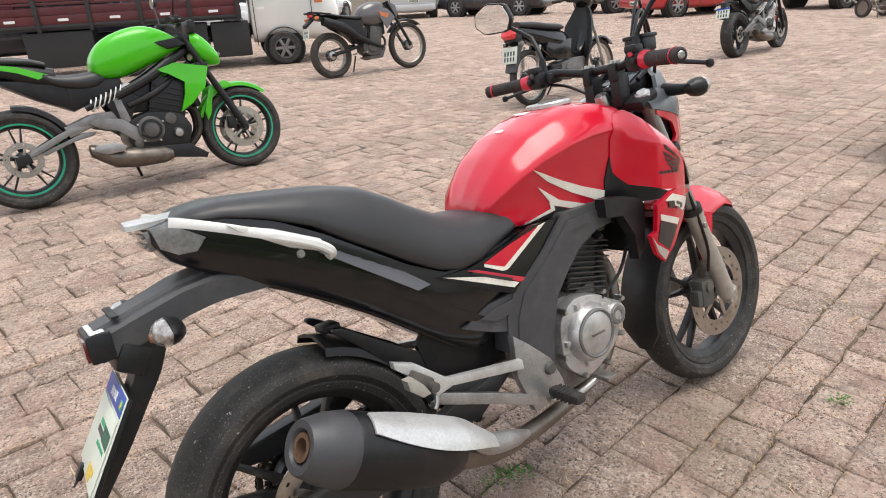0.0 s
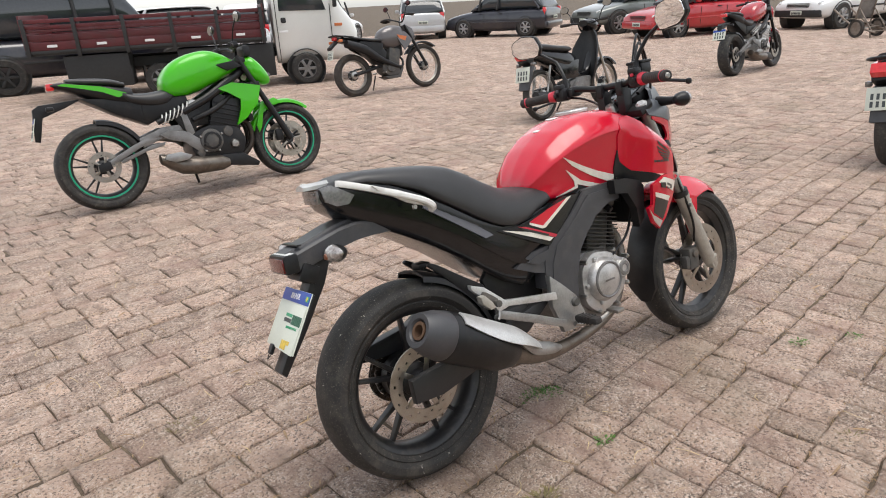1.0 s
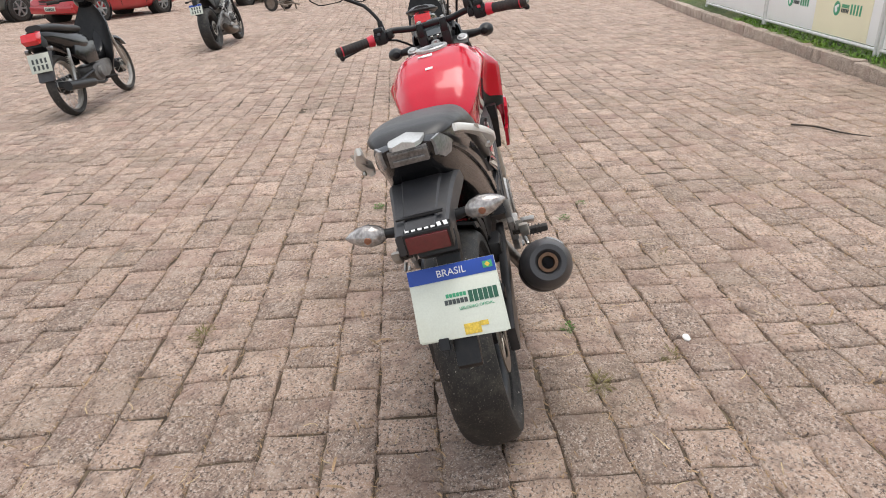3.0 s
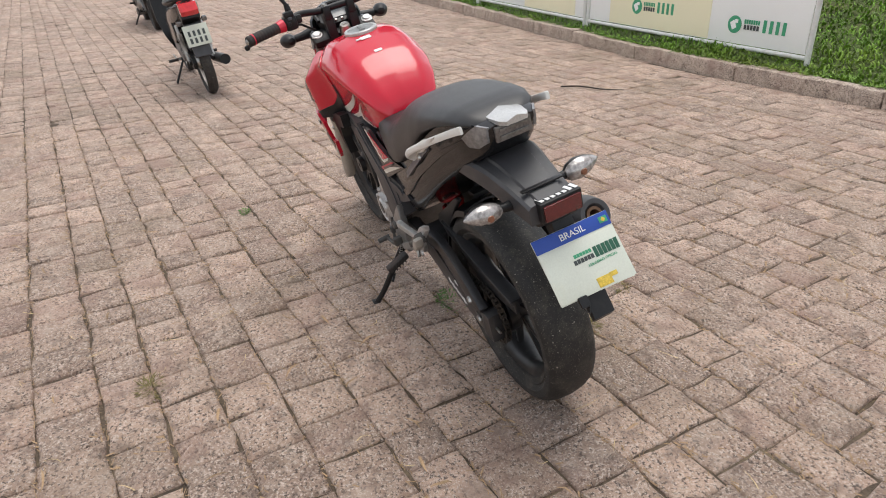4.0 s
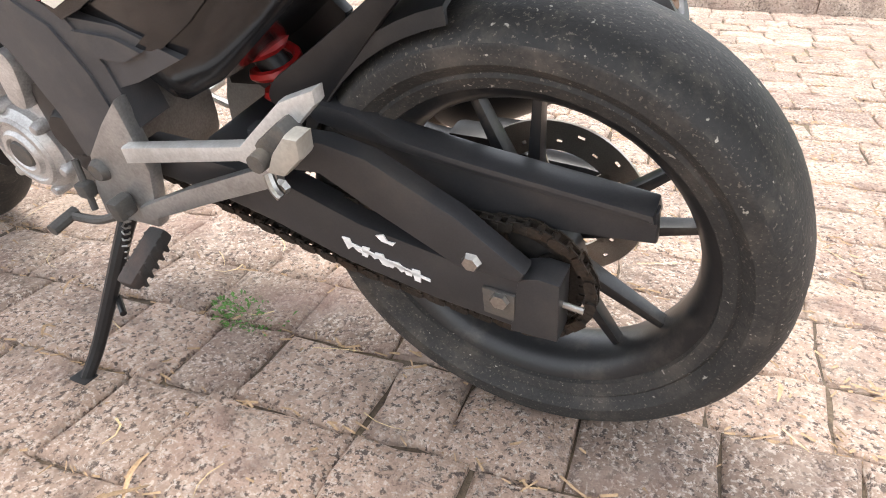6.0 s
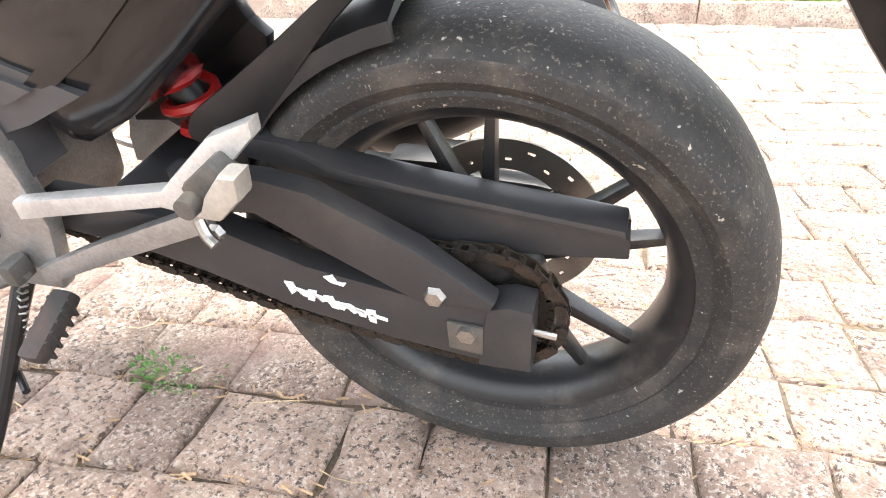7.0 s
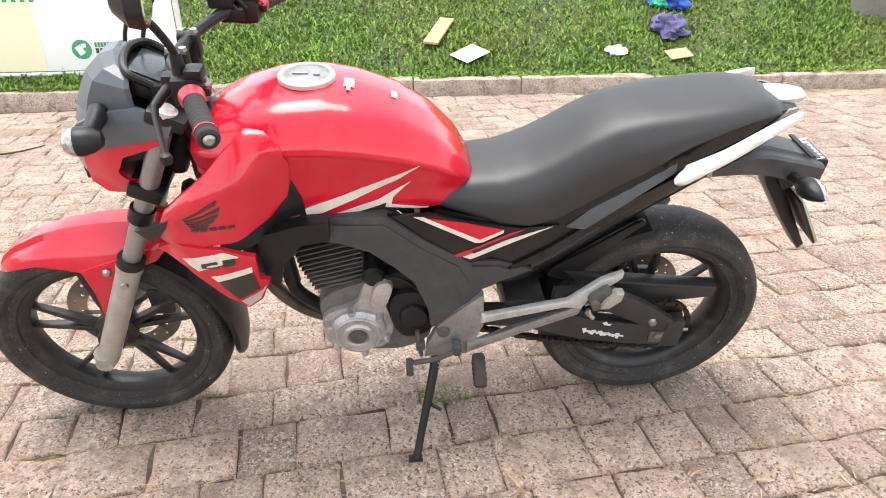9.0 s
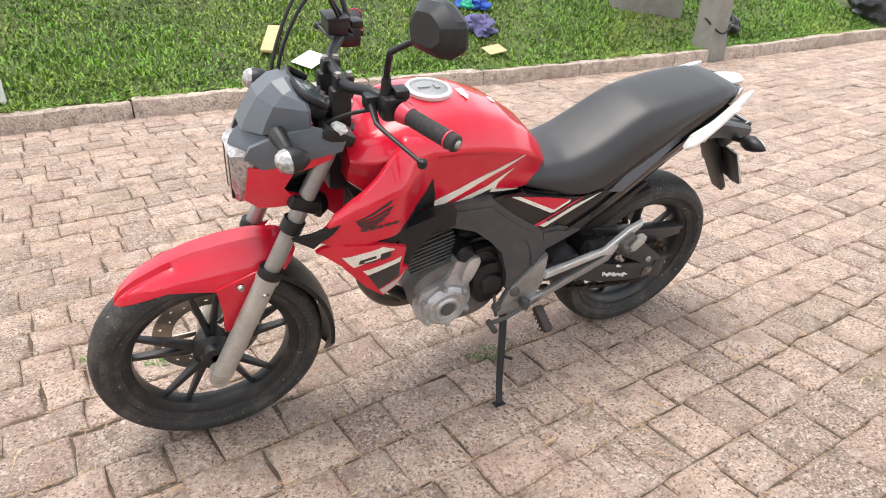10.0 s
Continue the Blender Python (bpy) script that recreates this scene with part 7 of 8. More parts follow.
def trail_bike(label, m):
    b = thing("motorcycle", label, "motorcycle", m, "parked motorcycles")
    wire_wheel("rear_wheel", b, (0, 0, 0.31), 0.318, 0.13, 0.215, MUD_TYRE)
    wire_wheel("front_wheel", b, (1.34, 0, 0.335), 0.340, 0.10, 0.258, MUD_TYRE)
    part("swing_arm", join(*[tube([(0, s * 0.09, 0.31), (0.48, s * 0.08, 0.40)], 0.022, 8) for s in (1, -1)]), BLACK, b)
    part("engine", join(plate([(0.50, 0.44), (0.48, 0.32), (0.58, 0.24), (0.78, 0.24), (0.82, 0.40)], -0.11, 0.11, 0.02, 0.15), block((0.20, 0.19, 0.26), (0.74, 0, 0.52), 0.02, Matrix.Rotation(radians(12), 4, "Y")), lathe([(0.001, -0.14), (0.06, -0.135), (0.075, -0.11)], (0.63, 0, 0.36), 26)), ENGINE, b, "dark engine")
    part("exhaust", tube([(0.82, -0.04, 0.55), (0.90, -0.06, 0.45), (0.80, -0.12, 0.36), (0.45, -0.14, 0.50), (0.18, -0.15, 0.66), (-0.12, -0.15, 0.77)], [0.018, 0.018, 0.02, 0.045, 0.072, 0.060], 12), BLACK, b, "black high-level exhaust")
    part("under_seat", join(plate([(0.56, 0.74), (0.16, 0.80), (0.10, 0.72), (0.34, 0.52), (0.54, 0.46)], -0.10, 0.10, 0.02), block((0.16, 0.16, 0.2), (0.84, 0, 0.62), 0.03)), BLACK, b)
    part("air_box", plate([(0.52, 0.70), (0.20, 0.76), (0.22, 0.62), (0.40, 0.44), (0.56, 0.42), (0.62, 0.60)], -0.085, 0.085, 0.02), BLACK, b)
    part("chain_guard", plate([(0.46, 0.44), (0.10, 0.40), (-0.02, 0.35), (0.0, 0.335), (0.12, 0.375), (0.46, 0.415)], 0.075, 0.095, 0.004), BLACK, b)
    for s in (1, -1):
        part("knuckle_guard", tube([(0.93, s * 0.26, 1.11), (1.02, s * 0.33, 1.10), (0.98, s * 0.40, 1.09), (0.90, s * 0.41, 1.10)], [0.012, 0.03, 0.03, 0.012], 8, 6, 0.4), BLACK, b)
        part("turn_signal", join(tube([(-0.20, s * 0.04, 0.82), (-0.20, s * 0.13, 0.82)], 0.007, 8), block((0.06, 0.05, 0.04), (-0.205, s * 0.15, 0.82), 0.015)), ORANGE, b)
    part("bash_plate", plate([(0.50, 0.24), (0.60, 0.19), (0.80, 0.20), (0.88, 0.34), (0.84, 0.35), (0.76, 0.24)], -0.10, 0.10, 0.006), ENGINE, b)
    part("engine_cover", lathe([(0.001, 0.14), (0.055, 0.135), (0.07, 0.11)], (0.66, 0, 0.36), 26), CASE_DARK, b)
    part("frame", join(tube([(0.96, 0, 0.86), (0.86, 0, 0.50), (0.80, 0, 0.26), (0.52, 0, 0.24)], 0.02, 8), tube([(0.96, 0, 0.86), (0.50, 0, 0.72), (0.0, 0, 0.80)], 0.022, 8)), BLACK, b)
    shell([(0.50, 0.74, 0.84, 0.05), (0.58, 0.68, 0.93, 0.12), (0.74, 0.64, 0.99, 0.15), (0.90, 0.68, 0.98, 0.135), (0.98, 0.76, 0.94, 0.08)], GREY_TANK, "fuel_tank", b, "silver-grey fuel tank")
    for s in (1, -1):
        f = (lambda q: q) if s > 0 else mirrored
        part("tank_shroud", f(panel([(0.74, 0.92), (0.98, 0.88), (1.08, 0.74), (0.92, 0.60), (0.84, 0.72)], lambda x, z: 0.155 - 0.5 * max(0, z - 0.80), 0.02, 0.05)), GREY_TANK, b)
        part("orange_flash", f(panel([(0.80, 0.84), (0.98, 0.80), (0.94, 0.74), (0.84, 0.78)], lambda x, z: 0.157, 0.004, 0.05)), ORANGE, b)
        part("side_cover", f(panel([(0.52, 0.74), (0.10, 0.78), (0.06, 0.70), (0.30, 0.56), (0.50, 0.50)], lambda x, z: 0.12, 0.03, 0.05)), BLACK, b)
        part("fork_leg", tube([(1.00, s * 0.095, 0.98), (1.34, s * 0.095, 0.33)], 0.024, 12), BLACK, b)
        part("hand_grip", tube([(0.92, s * 0.28, 1.11), (0.90, s * 0.39, 1.10)], 0.017, 10), GRIP, b)
        part("footpeg", tube([(0.48, s * 0.10, 0.30), (0.48, s * 0.2, 0.30)], 0.012, 8), STEEL, b)
    shell([(0.60, 0.76, 0.83, 0.08), (0.45, 0.75, 0.82, 0.12), (0.25, 0.78, 0.84, 0.13), (0.05, 0.82, 0.87, 0.12), (-0.10, 0.85, 0.88, 0.08)], SEAT, "seat", b, "long black seat")
    part("rack", join(tube([(0.05, 0.11, 0.86), (-0.24, 0.10, 0.90), (-0.26, 0.0, 0.90), (-0.24, -0.10, 0.90), (0.05, -0.11, 0.86)], 0.010, 8), plate([(-0.06, 0.895), (-0.25, 0.905), (-0.25, 0.895), (-0.06, 0.885)], -0.08, 0.08, 0.002)), BLACK, b)
    part("rear_mudguard", plate([(0.10, 0.80), (-0.18, 0.86), (-0.34, 0.74), (-0.33, 0.70), (-0.18, 0.81), (0.10, 0.74)], -0.06, 0.06, 0.01), BLACK, b)
    part("tail_lamp", block((0.05, 0.09, 0.05), (-0.22, 0, 0.86), 0.01), TAIL_RED, b)
    rear_plate(b, (-0.33, 0, 0.63), -15, (0.17, 0.14), False)
    band = []
    for i in range(12):
        a = radians(48 + i * 9)
        band.append([(1.34 + r * math.cos(a), y, 0.335 + r * math.sin(a)) for y, r in ((-0.06, 0.36), (-0.055, 0.378), (0, 0.388), (0.055, 0.378), (0.06, 0.36), (0, 0.38))])
    part("front_mudguard", loft(band), BLACK, b)
    part("headlamp_cowl", join(plate([(1.04, 0.98), (1.16, 0.92), (1.20, 0.78), (1.12, 0.74), (1.04, 0.80)], -0.09, 0.09, 0.025)), GREY_TANK, b)
    part("handlebar", tube([(0.90, -0.39, 1.10), (0.93, -0.25, 1.11), (1.0, -0.10, 1.06), (1.01, 0, 1.03), (1.0, 0.10, 1.06), (0.93, 0.25, 1.11), (0.90, 0.39, 1.10)], 0.012, 10), BLACK, b)
    round_mirrors(b, [((0.96, 0.2, 1.09), (0.97, 0.32, 1.27)), ((0.96, -0.2, 1.09), (0.97, -0.32, 1.27))])
    part("side_stand", tube([(0.46, 0.11, 0.27), (0.46, 0.24, 0.055)], 0.011, 8), BLACK, b)
    return b


def step_through(label, m, rack=False):
    b = thing("moped", label, "moped", m, "parked motorcycles")
    wire_wheel("rear_wheel", b, (0, 0, 0.275), 0.278, 0.085, 0.215)
    wire_wheel("front_wheel", b, (1.22, 0, 0.275), 0.278, 0.075, 0.218)
    part("swing_arm", join(*[tube([(0, s * 0.09, 0.275), (0.42, s * 0.09, 0.33)], 0.018, 8) for s in (1, -1)]), BLACK, b)
    for s in (1, -1):
        part("shock_absorber", join(tube([(0.0, s * 0.105, 0.30), (0.09, s * 0.105, 0.58)], 0.012, 8), tube([(0.035 + 0.022 * math.cos(u * 60), s * 0.105 + 0.022 * math.sin(u * 60), 0.36 + 0.16 * u) for u in np.linspace(0, 1, 50)], 0.004, 5, 1)), STEEL, b, "chromed shock absorber")
    part("engine", join(plate([(0.42, 0.38), (0.42, 0.26), (0.50, 0.21), (0.68, 0.22), (0.86, 0.30), (0.84, 0.40), (0.66, 0.40)], -0.10, 0.10, 0.02, 0.15), lathe([(0.001, -0.14), (0.055, -0.135), (0.065, -0.10)], (0.54, 0, 0.30), 24)), CASE_DARK, b, "grey horizontal engine")
    part("side_panel", join(*[f(plate([(0.60, 0.60), (0.20, 0.60), (0.16, 0.52), (0.34, 0.40), (0.56, 0.40)], 0.07, 0.125, 0.02)) for f in (lambda q: q, mirrored)]), GLOSS, b)
    part("chain_case", plate([(0.46, 0.36), (0.0, 0.34), (-0.06, 0.28), (0.0, 0.22), (0.44, 0.27)], 0.05, 0.085, 0.01), BLACK, b)
    part("muffler", tube([(0.80, -0.05, 0.26), (0.55, -0.10, 0.20), (0.30, -0.13, 0.23), (0.20, -0.14, 0.245), (-0.26, -0.15, 0.29)], [0.014, 0.014, 0.016, 0.042, 0.042], 12), BLACK, b, "black exhaust muffler")
    shell([(0.62, 0.50, 0.66, 0.07), (0.50, 0.46, 0.70, 0.12), (0.30, 0.50, 0.73, 0.130), (0.10, 0.58, 0.755, 0.120), (-0.08, 0.65, 0.775, 0.10), (-0.23, 0.70, 0.775, 0.055)], GLOSS, "body_cover", b, "gloss black rear body")
    shell([(0.56, 0.70, 0.74, 0.06), (0.45, 0.69, 0.765, 0.11), (0.25, 0.71, 0.785, 0.13), (0.05, 0.735, 0.815, 0.120), (-0.14, 0.765, 0.825, 0.07)], SEAT, "seat", b, "long black seat")
    shell([(0.62, 0.40, 0.52, 0.06), (0.72, 0.36, 0.46, 0.06), (0.84, 0.36, 0.48, 0.06), (0.94, 0.46, 0.62, 0.06), (1.0, 0.66, 0.80, 0.05)], GLOSS, "frame_spine", b)
    shield = []
    for z, x, w in ((0.28, 0.84, 0.10), (0.40, 0.88, 0.15), (0.56, 0.93, 0.18), (0.72, 0.975, 0.175), (0.84, 1.0, 0.12), (0.92, 0.995, 0.07)):
        shield.append([(x - 0.9 * y * y * 3, y, z) for y in np.linspace(-w, w, 9)] + [(x + 0.03 - 0.9 * y * y * 3, y, z) for y in np.linspace(w, -w, 9)])
    part("leg_shield", loft(shield), BLACK, b, "dark grey leg shield")
    shell([(1.12, 0.92, 0.98, 0.06), (1.06, 0.88, 1.02, 0.09), (0.98, 0.90, 1.03, 0.10), (0.90, 0.95, 1.02, 0.06)], GLOSS, "handlebar_cowl", b)
    part("headlamp", lathe([(0.001, 0.03), (0.045, 0.025), (0.055, 0.0)], (1.11, 0, 0.955), 22, "X"), LENS_GREY, b)
    part("handlebar", tube([(0.92, -0.33, 1.0), (0.97, -0.2, 1.0), (1.0, 0, 0.98), (0.97, 0.2, 1.0), (0.92, 0.33, 1.0)], 0.012, 8), BLACK, b)
    for s in (1, -1):
        part("hand_grip", tube([(0.955, s * 0.23, 1.0), (0.92, s * 0.34, 1.0)], 0.018, 10), GRIP, b)
        part("fork_leg", tube([(1.02, s * 0.075, 0.80), (1.22, s * 0.075, 0.275)], 0.018, 10), STEEL, b)
        part("footpeg", tube([(0.60, s * 0.09, 0.23), (0.60, s * 0.22, 0.23)], 0.013, 8), GRIP, b)
        part("turn_signal", block((0.05, 0.04, 0.04), (-0.19, s * 0.10, 0.62), 0.012), LENS_GREY, b)
    band = []
    for i in range(13):
        a = radians(40 + i * 9)
        band.append([(1.22 + r * math.cos(a), y, 0.275 + r * math.sin(a)) for y, r in ((-0.055, 0.285), (-0.05, 0.305), (0, 0.315), (0.05, 0.305), (0.055, 0.285), (0, 0.307))])
    part("front_mudguard", loft(band), GLOSS, b)
    part("tail_housing", shell_block([(-0.10, 0.74), (-0.22, 0.73), (-0.250, 0.65), (-0.16, 0.60)], 0.075), BLACK, b)
    part("tail_lamp", shell_block([(-0.17, 0.775), (-0.262, 0.765), (-0.292, 0.705), (-0.255, 0.668), (-0.20, 0.67)], 0.072), TAIL_RED, b, "red tail lamp")
    part("rear_mudguard", plate([(-0.10, 0.62), (-0.20, 0.60), (-0.28, 0.36), (-0.25, 0.35), (-0.16, 0.54)], -0.07, 0.07, 0.01), GREY_PLASTIC, b, "grey rear mudguard")
    rear_plate(b, (-0.262, 0, 0.52), -14, (0.19, 0.16), False)
    if rack:
        part("grab_rail", tube([(0.10, 0.13, 0.76), (-0.16, 0.12, 0.79), (-0.24, 0.0, 0.80), (-0.16, -0.12, 0.79), (0.10, -0.13, 0.76)], 0.011, 8), BLACK, b)
    part("gear_pedal", tube([(0.52, 0.12, 0.24), (0.66, 0.14, 0.22), (0.74, 0.15, 0.26)], 0.007, 8), STEEL, b)
    part("side_stand", tube([(0.56, 0.09, 0.24), (0.54, 0.22, 0.04)], 0.010, 8), BLACK, b)
    round_mirrors(b, [((0.97, 0.18, 1.01), (0.97, 0.30, 1.17)), ((0.97, -0.18, 1.01), (0.97, -0.30, 1.17))])
    return b


naked_bike("lime green naked motorcycle with green rim tape", pose(-0.30, 3.72, 0.0, -9, 0, 2), LIME, LIME, TAPE)
trail_bike("dusty silver-grey trail motorcycle with wire wheels", pose(3.72, 7.70, 0.0, -8, 0, 4))
step_through("black moped with wire wheels and red tail lamp", pose(4.17, 3.99, 0.0, -8, 0, 9))
step_through("black moped with a tail rack and white plate", pose(4.56, 0.62, 0.0, -8, 0, 7), True)
naked_bike("wine red naked motorcycle with a wide rear tyre", pose(8.60, 4.58, 0.0, -8, 0, 8), WINE, BLACK, None, False, case=CASE)
naked_bike("black naked motorcycle with a white plate", pose(9.25, 1.10, 0.0, -8, 0, 8), GLOSS, BLACK, None, False, case=CASE)

# ---- cars, truck ----
CAR_GLASS = material("tinted_car_glass", (0.03, 0.035, 0.04), 0.06, var=0.1, bump=0.0, coat=0.5)
CAR_TRIM = material("black_car_trim", (0.02, 0.02, 0.02), 0.6, var=0.2, bump=0.1)
WHEEL_ALLOY = material("alloy_wheel", (0.36, 0.36, 0.36), 0.35, 0.6, var=0.15, bump=0.05)
CAR_LAMP = material("car_lamp_lens", (0.60, 0.60, 0.58), 0.12, 0.3, var=0.2, grain=60, bump=0.3, coat=0.6)


def paint(name, c):
    return material(name, c, 0.28, 0.1, var=0.06, scale=2, bump=0.0, coat=0.8, dirt=DUST, dirt_amount=0.15)


def road_wheel(parent, x, y, r, s, rim=None):
    w = part("wheel", lathe([(r * 0.62, -0.10), (r * 0.90, -0.10), (r, -0.07), (r, 0.07), (r * 0.90, 0.10), (r * 0.62, 0.10)], n=36, closed=True), RUBBER, parent, "black tyre")
    w.matrix_basis = Matrix.Translation((x, y, r))
    spokes = [moved(block((r * 0.5, 0.03, 0.05), (r * 0.33, s * 0.085, 0), 0.006), Matrix.Rotation(2 * math.pi * i / 6, 4, "Y")) for i in range(6)]
    part("rim", join(lathe([(r * 0.64, s * 0.095), (r * 0.60, s * 0.10), (r * 0.55, s * 0.07), (r * 0.55, -s * 0.05), (r * 0.64, -s * 0.05)], n=30, closed=True), lathe([(0.001, s * 0.10), (0.05, s * 0.098), (0.06, s * 0.06)], n=16), *spokes), rim or WHEEL_ALLOY, w)
    part("brake_drum", lathe([(0.001, s * 0.05), (r * 0.5, s * 0.04), (r * 0.5, 0)], n=20), CAR_TRIM, w)


def car(name, label, m, colour, ln=3.8, wd=1.66, ht=1.48, kind="hatch", rim=None, group="parked cars"):
    """x runs forwards from the car's middle."""
    c = thing(name, label, "car", m, group)
    h, r, hw = ln / 2, 0.31 if kind != "suv" else 0.35, wd / 2
    g = 0.20 if kind != "suv" else 0.28
    belt = 0.92 if kind != "suv" else 1.02
    st = [(-h, g + 0.18, belt - 0.18, hw * 0.86), (-h + 0.06, g + 0.04, belt - 0.02, hw * 0.95), (-h + 0.4, g, belt, hw), (0, g - 0.02, belt - 0.01, hw), (h - 1.15, g, belt - 0.04, hw), (h - 0.5, g, belt - 0.14, hw * 0.98), (h - 0.10, g + 0.04, belt - 0.26, hw * 0.92), (h, g + 0.16, belt - 0.42, hw * 0.80)]
    body = shell(st, colour, "body", c, "", 0.42, 28, 40)
    rear_x = -h + 0.12 if kind != "saloon" else -h + 0.55
    gl = [(rear_x, belt - 0.06, belt + 0.10, hw * 0.90), (rear_x + 0.22, belt - 0.06, ht - 0.16, hw * 0.87), (rear_x + 0.55, belt - 0.06, ht - 0.03, hw * 0.82), (0.0, belt - 0.06, ht, hw * 0.80), (h - 1.65, belt - 0.06, ht - 0.06, hw * 0.80), (h - 1.05, belt - 0.08, belt + 0.02, hw * 0.86)]
    shell(gl, CAR_GLASS, "greenhouse", c, "tinted car windows", 0.5, 28, 40)
    roof = [(rear_x + 0.18, ht - 0.20, ht - 0.13, hw * 0.82), (rear_x + 0.5, ht - 0.06, ht - 0.005, hw * 0.80), (0.0, ht - 0.05, ht + 0.02, hw * 0.78), (h - 1.65, ht - 0.10, ht - 0.04, hw * 0.77)]
    shell(roof, colour, "roof", c, "", 0.5, 24, 40)
    for s in (1, -1):
        for x in (rear_x + 0.20, -0.15, 0.55):
            lean = -0.22 if x < -0.5 else 0.03
            part("pillar", tube([(x + lean * 0.4, s * hw * 0.955, belt - 0.02), (x - lean * 1.6 if x < -0.5 else x - 0.05, s * hw * 0.80, ht - 0.05)], 0.035, 8), colour if x < -0.5 else CAR_TRIM, c)
        for x in (-h + 0.72, h - 0.78):
            part("wheel_arch", lathe([(0.001, s * (hw - 0.04)), (r * 1.13, s * (hw - 0.04)), (r * 1.13, s * (hw + 0.006)), (r * 1.18, s * (hw + 0.006)), (r * 1.18, s * (hw - 0.25)), (0.001, s * (hw - 0.25))], (x, 0, r), 30), CAR_TRIM, c)
            road_wheel(c, x, s * (hw - 0.075), r, s, rim)
        part("door_line", join(*[block((0.012, 0.008, belt - g - 0.25), (x, s * (hw + 0.001), (belt + g) / 2), 0.002) for x in (-0.55, 0.35)]), CAR_TRIM, c)
        part("side_moulding", block((ln * 0.5, 0.02, 0.05), (-0.1, s * (hw + 0.004), g + 0.30), 0.008), CAR_TRIM if kind == "suv" else colour, c)
        part("door_handle", block((0.14, 0.03, 0.025), (-0.28, s * (hw + 0.008), belt - 0.14), 0.008), CAR_TRIM, c)
        part("headlamp", block((0.16, 0.34, 0.14), (h - 0.17, s * hw * 0.64, belt - 0.34), 0.04, Matrix.Rotation(radians(s * -22), 4, "Z") @ Matrix.Rotation(radians(25), 4, "Y")), CAR_LAMP, c, "clear headlamp")
        part("tail_lamp", block((0.10, 0.16, 0.26), (-h + 0.075, s * hw * 0.84, belt - 0.12), 0.03), TAIL_RED, c, "red tail lamp")
        part("wing_mirror", block((0.10, 0.16, 0.11), (h - 1.35, s * (hw + 0.06), belt + 0.05), 0.03), colour, c)
    part("front_bumper", block((0.14, wd * 0.88, 0.20), (h - 0.05, 0, g + 0.16), 0.05), CAR_TRIM if kind == "suv" else colour, c)
    part("grille", join(*[block((0.03, wd * 0.42, 0.018), (h - 0.012, 0, belt - 0.42 + 0.035 * i), 0.004) for i in range(4)]), CAR_TRIM, c)
    part("rear_bumper", block((0.14, wd * 0.92, 0.20), (-h + 0.02, 0, g + 0.18), 0.05), CAR_TRIM if kind == "suv" else colour, c)
    for x, s in ((h + 0.025, 1), (-h - 0.055, -1)):
        p = part("number_plate", block((0.012, 0.36, 0.11), (x, 0, g + 0.18 if s > 0 else g + 0.40), 0.003), PLATE_WHITE, c)
        part("plate_bars", join(*[block((0.004, 0.03, 0.06), (x + s * 0.007, -0.13 + 0.043 * i, g + 0.17 if s > 0 else g + 0.39), 0) for i in range(7)]), INK_DARK, p)
    return c


NAVY = paint("dark_navy_car_paint", (0.012, 0.013, 0.022))
WHITE_CAR = paint("white_car_paint", (0.72, 0.72, 0.71))
SILVER_CAR = paint("silver_car_paint", (0.48, 0.49, 0.50))
RED_CAR = paint("red_car_paint", (0.42, 0.012, 0.02))
GREEN_GREY = paint("green_grey_car_paint", (0.12, 0.135, 0.125))
BLUE_CAR = paint("dark_blue_car_paint", (0.015, 0.03, 0.07))
car("hatchback", "dark navy hatchback parked with dusty wheels", pose(14.83, 17.83, 0, 0, 0, 116), NAVY, 3.9, 1.66, 1.46)
car("hatchback", "red hatchback with black plate frame, parked nose out", pose(16.50, 11.15, 0, 0, 0, 166), RED_CAR, 3.75, 1.64, 1.46)
car("sport_utility", "green-grey sport utility car with black trim", pose(17.80, 14.31, 0, 0, 0, 168), GREEN_GREY, 4.2, 1.78, 1.66, "suv")
car("sport_utility", "white sport utility car with black side trim", pose(20.50, 8.83, 0, 0, 0, 170), WHITE_CAR, 3.9, 1.70, 1.60, "suv")
car("hatchback", "silver hatchback seen past the trail motorcycle", pose(13.34, 21.01, 0, 0, 0, 60), SILVER_CAR, 3.85, 1.66, 1.48)
car("hatchback", "white hatchback parked behind the truck", pose(9.62, 21.75, 0, 0, 0, 40), WHITE_CAR, 3.8, 1.64, 1.48)
car("hatchback", "white hatchback further along the row", pose(6.55, 19.24, 0, 0, 0, 50), WHITE_CAR, 3.8, 1.64, 1.5)
car("van", "dark blue van parked at the end of the row", pose(26.08, 9.06, 0, 0, 0, 178), BLUE_CAR, 4.3, 1.75, 1.8, "suv")
car("saloon", "dark car parked at the far end of the yard", pose(29.80, 5.66, 0, 0, 0, 175), NAVY, 4.3, 1.7, 1.45, "saloon")
car("saloon", "dark saloon beyond the motorcycles", pose(28.31, 1.67, 0, 0, 0, 176), BLUE_CAR, 4.3, 1.7, 1.45, "saloon")
car("saloon", "dark parked car near the kerb's far end", pose(25.52, -0.43, 0, 0, 0, 172), NAVY, 4.2, 1.7, 1.45, "saloon")
car("sport_utility", "dark navy sport utility car with alloy wheels", pose(0.98, 14.60, 0, 0, 0, -2), NAVY, 4.6, 1.9, 1.95, "suv", CAR_TRIM)
car("hatchback", "silver car behind the truck bed", pose(3.94, 17.66, 0, 0, 0, 5), SILVER_CAR, 4.0, 1.66, 1.5)

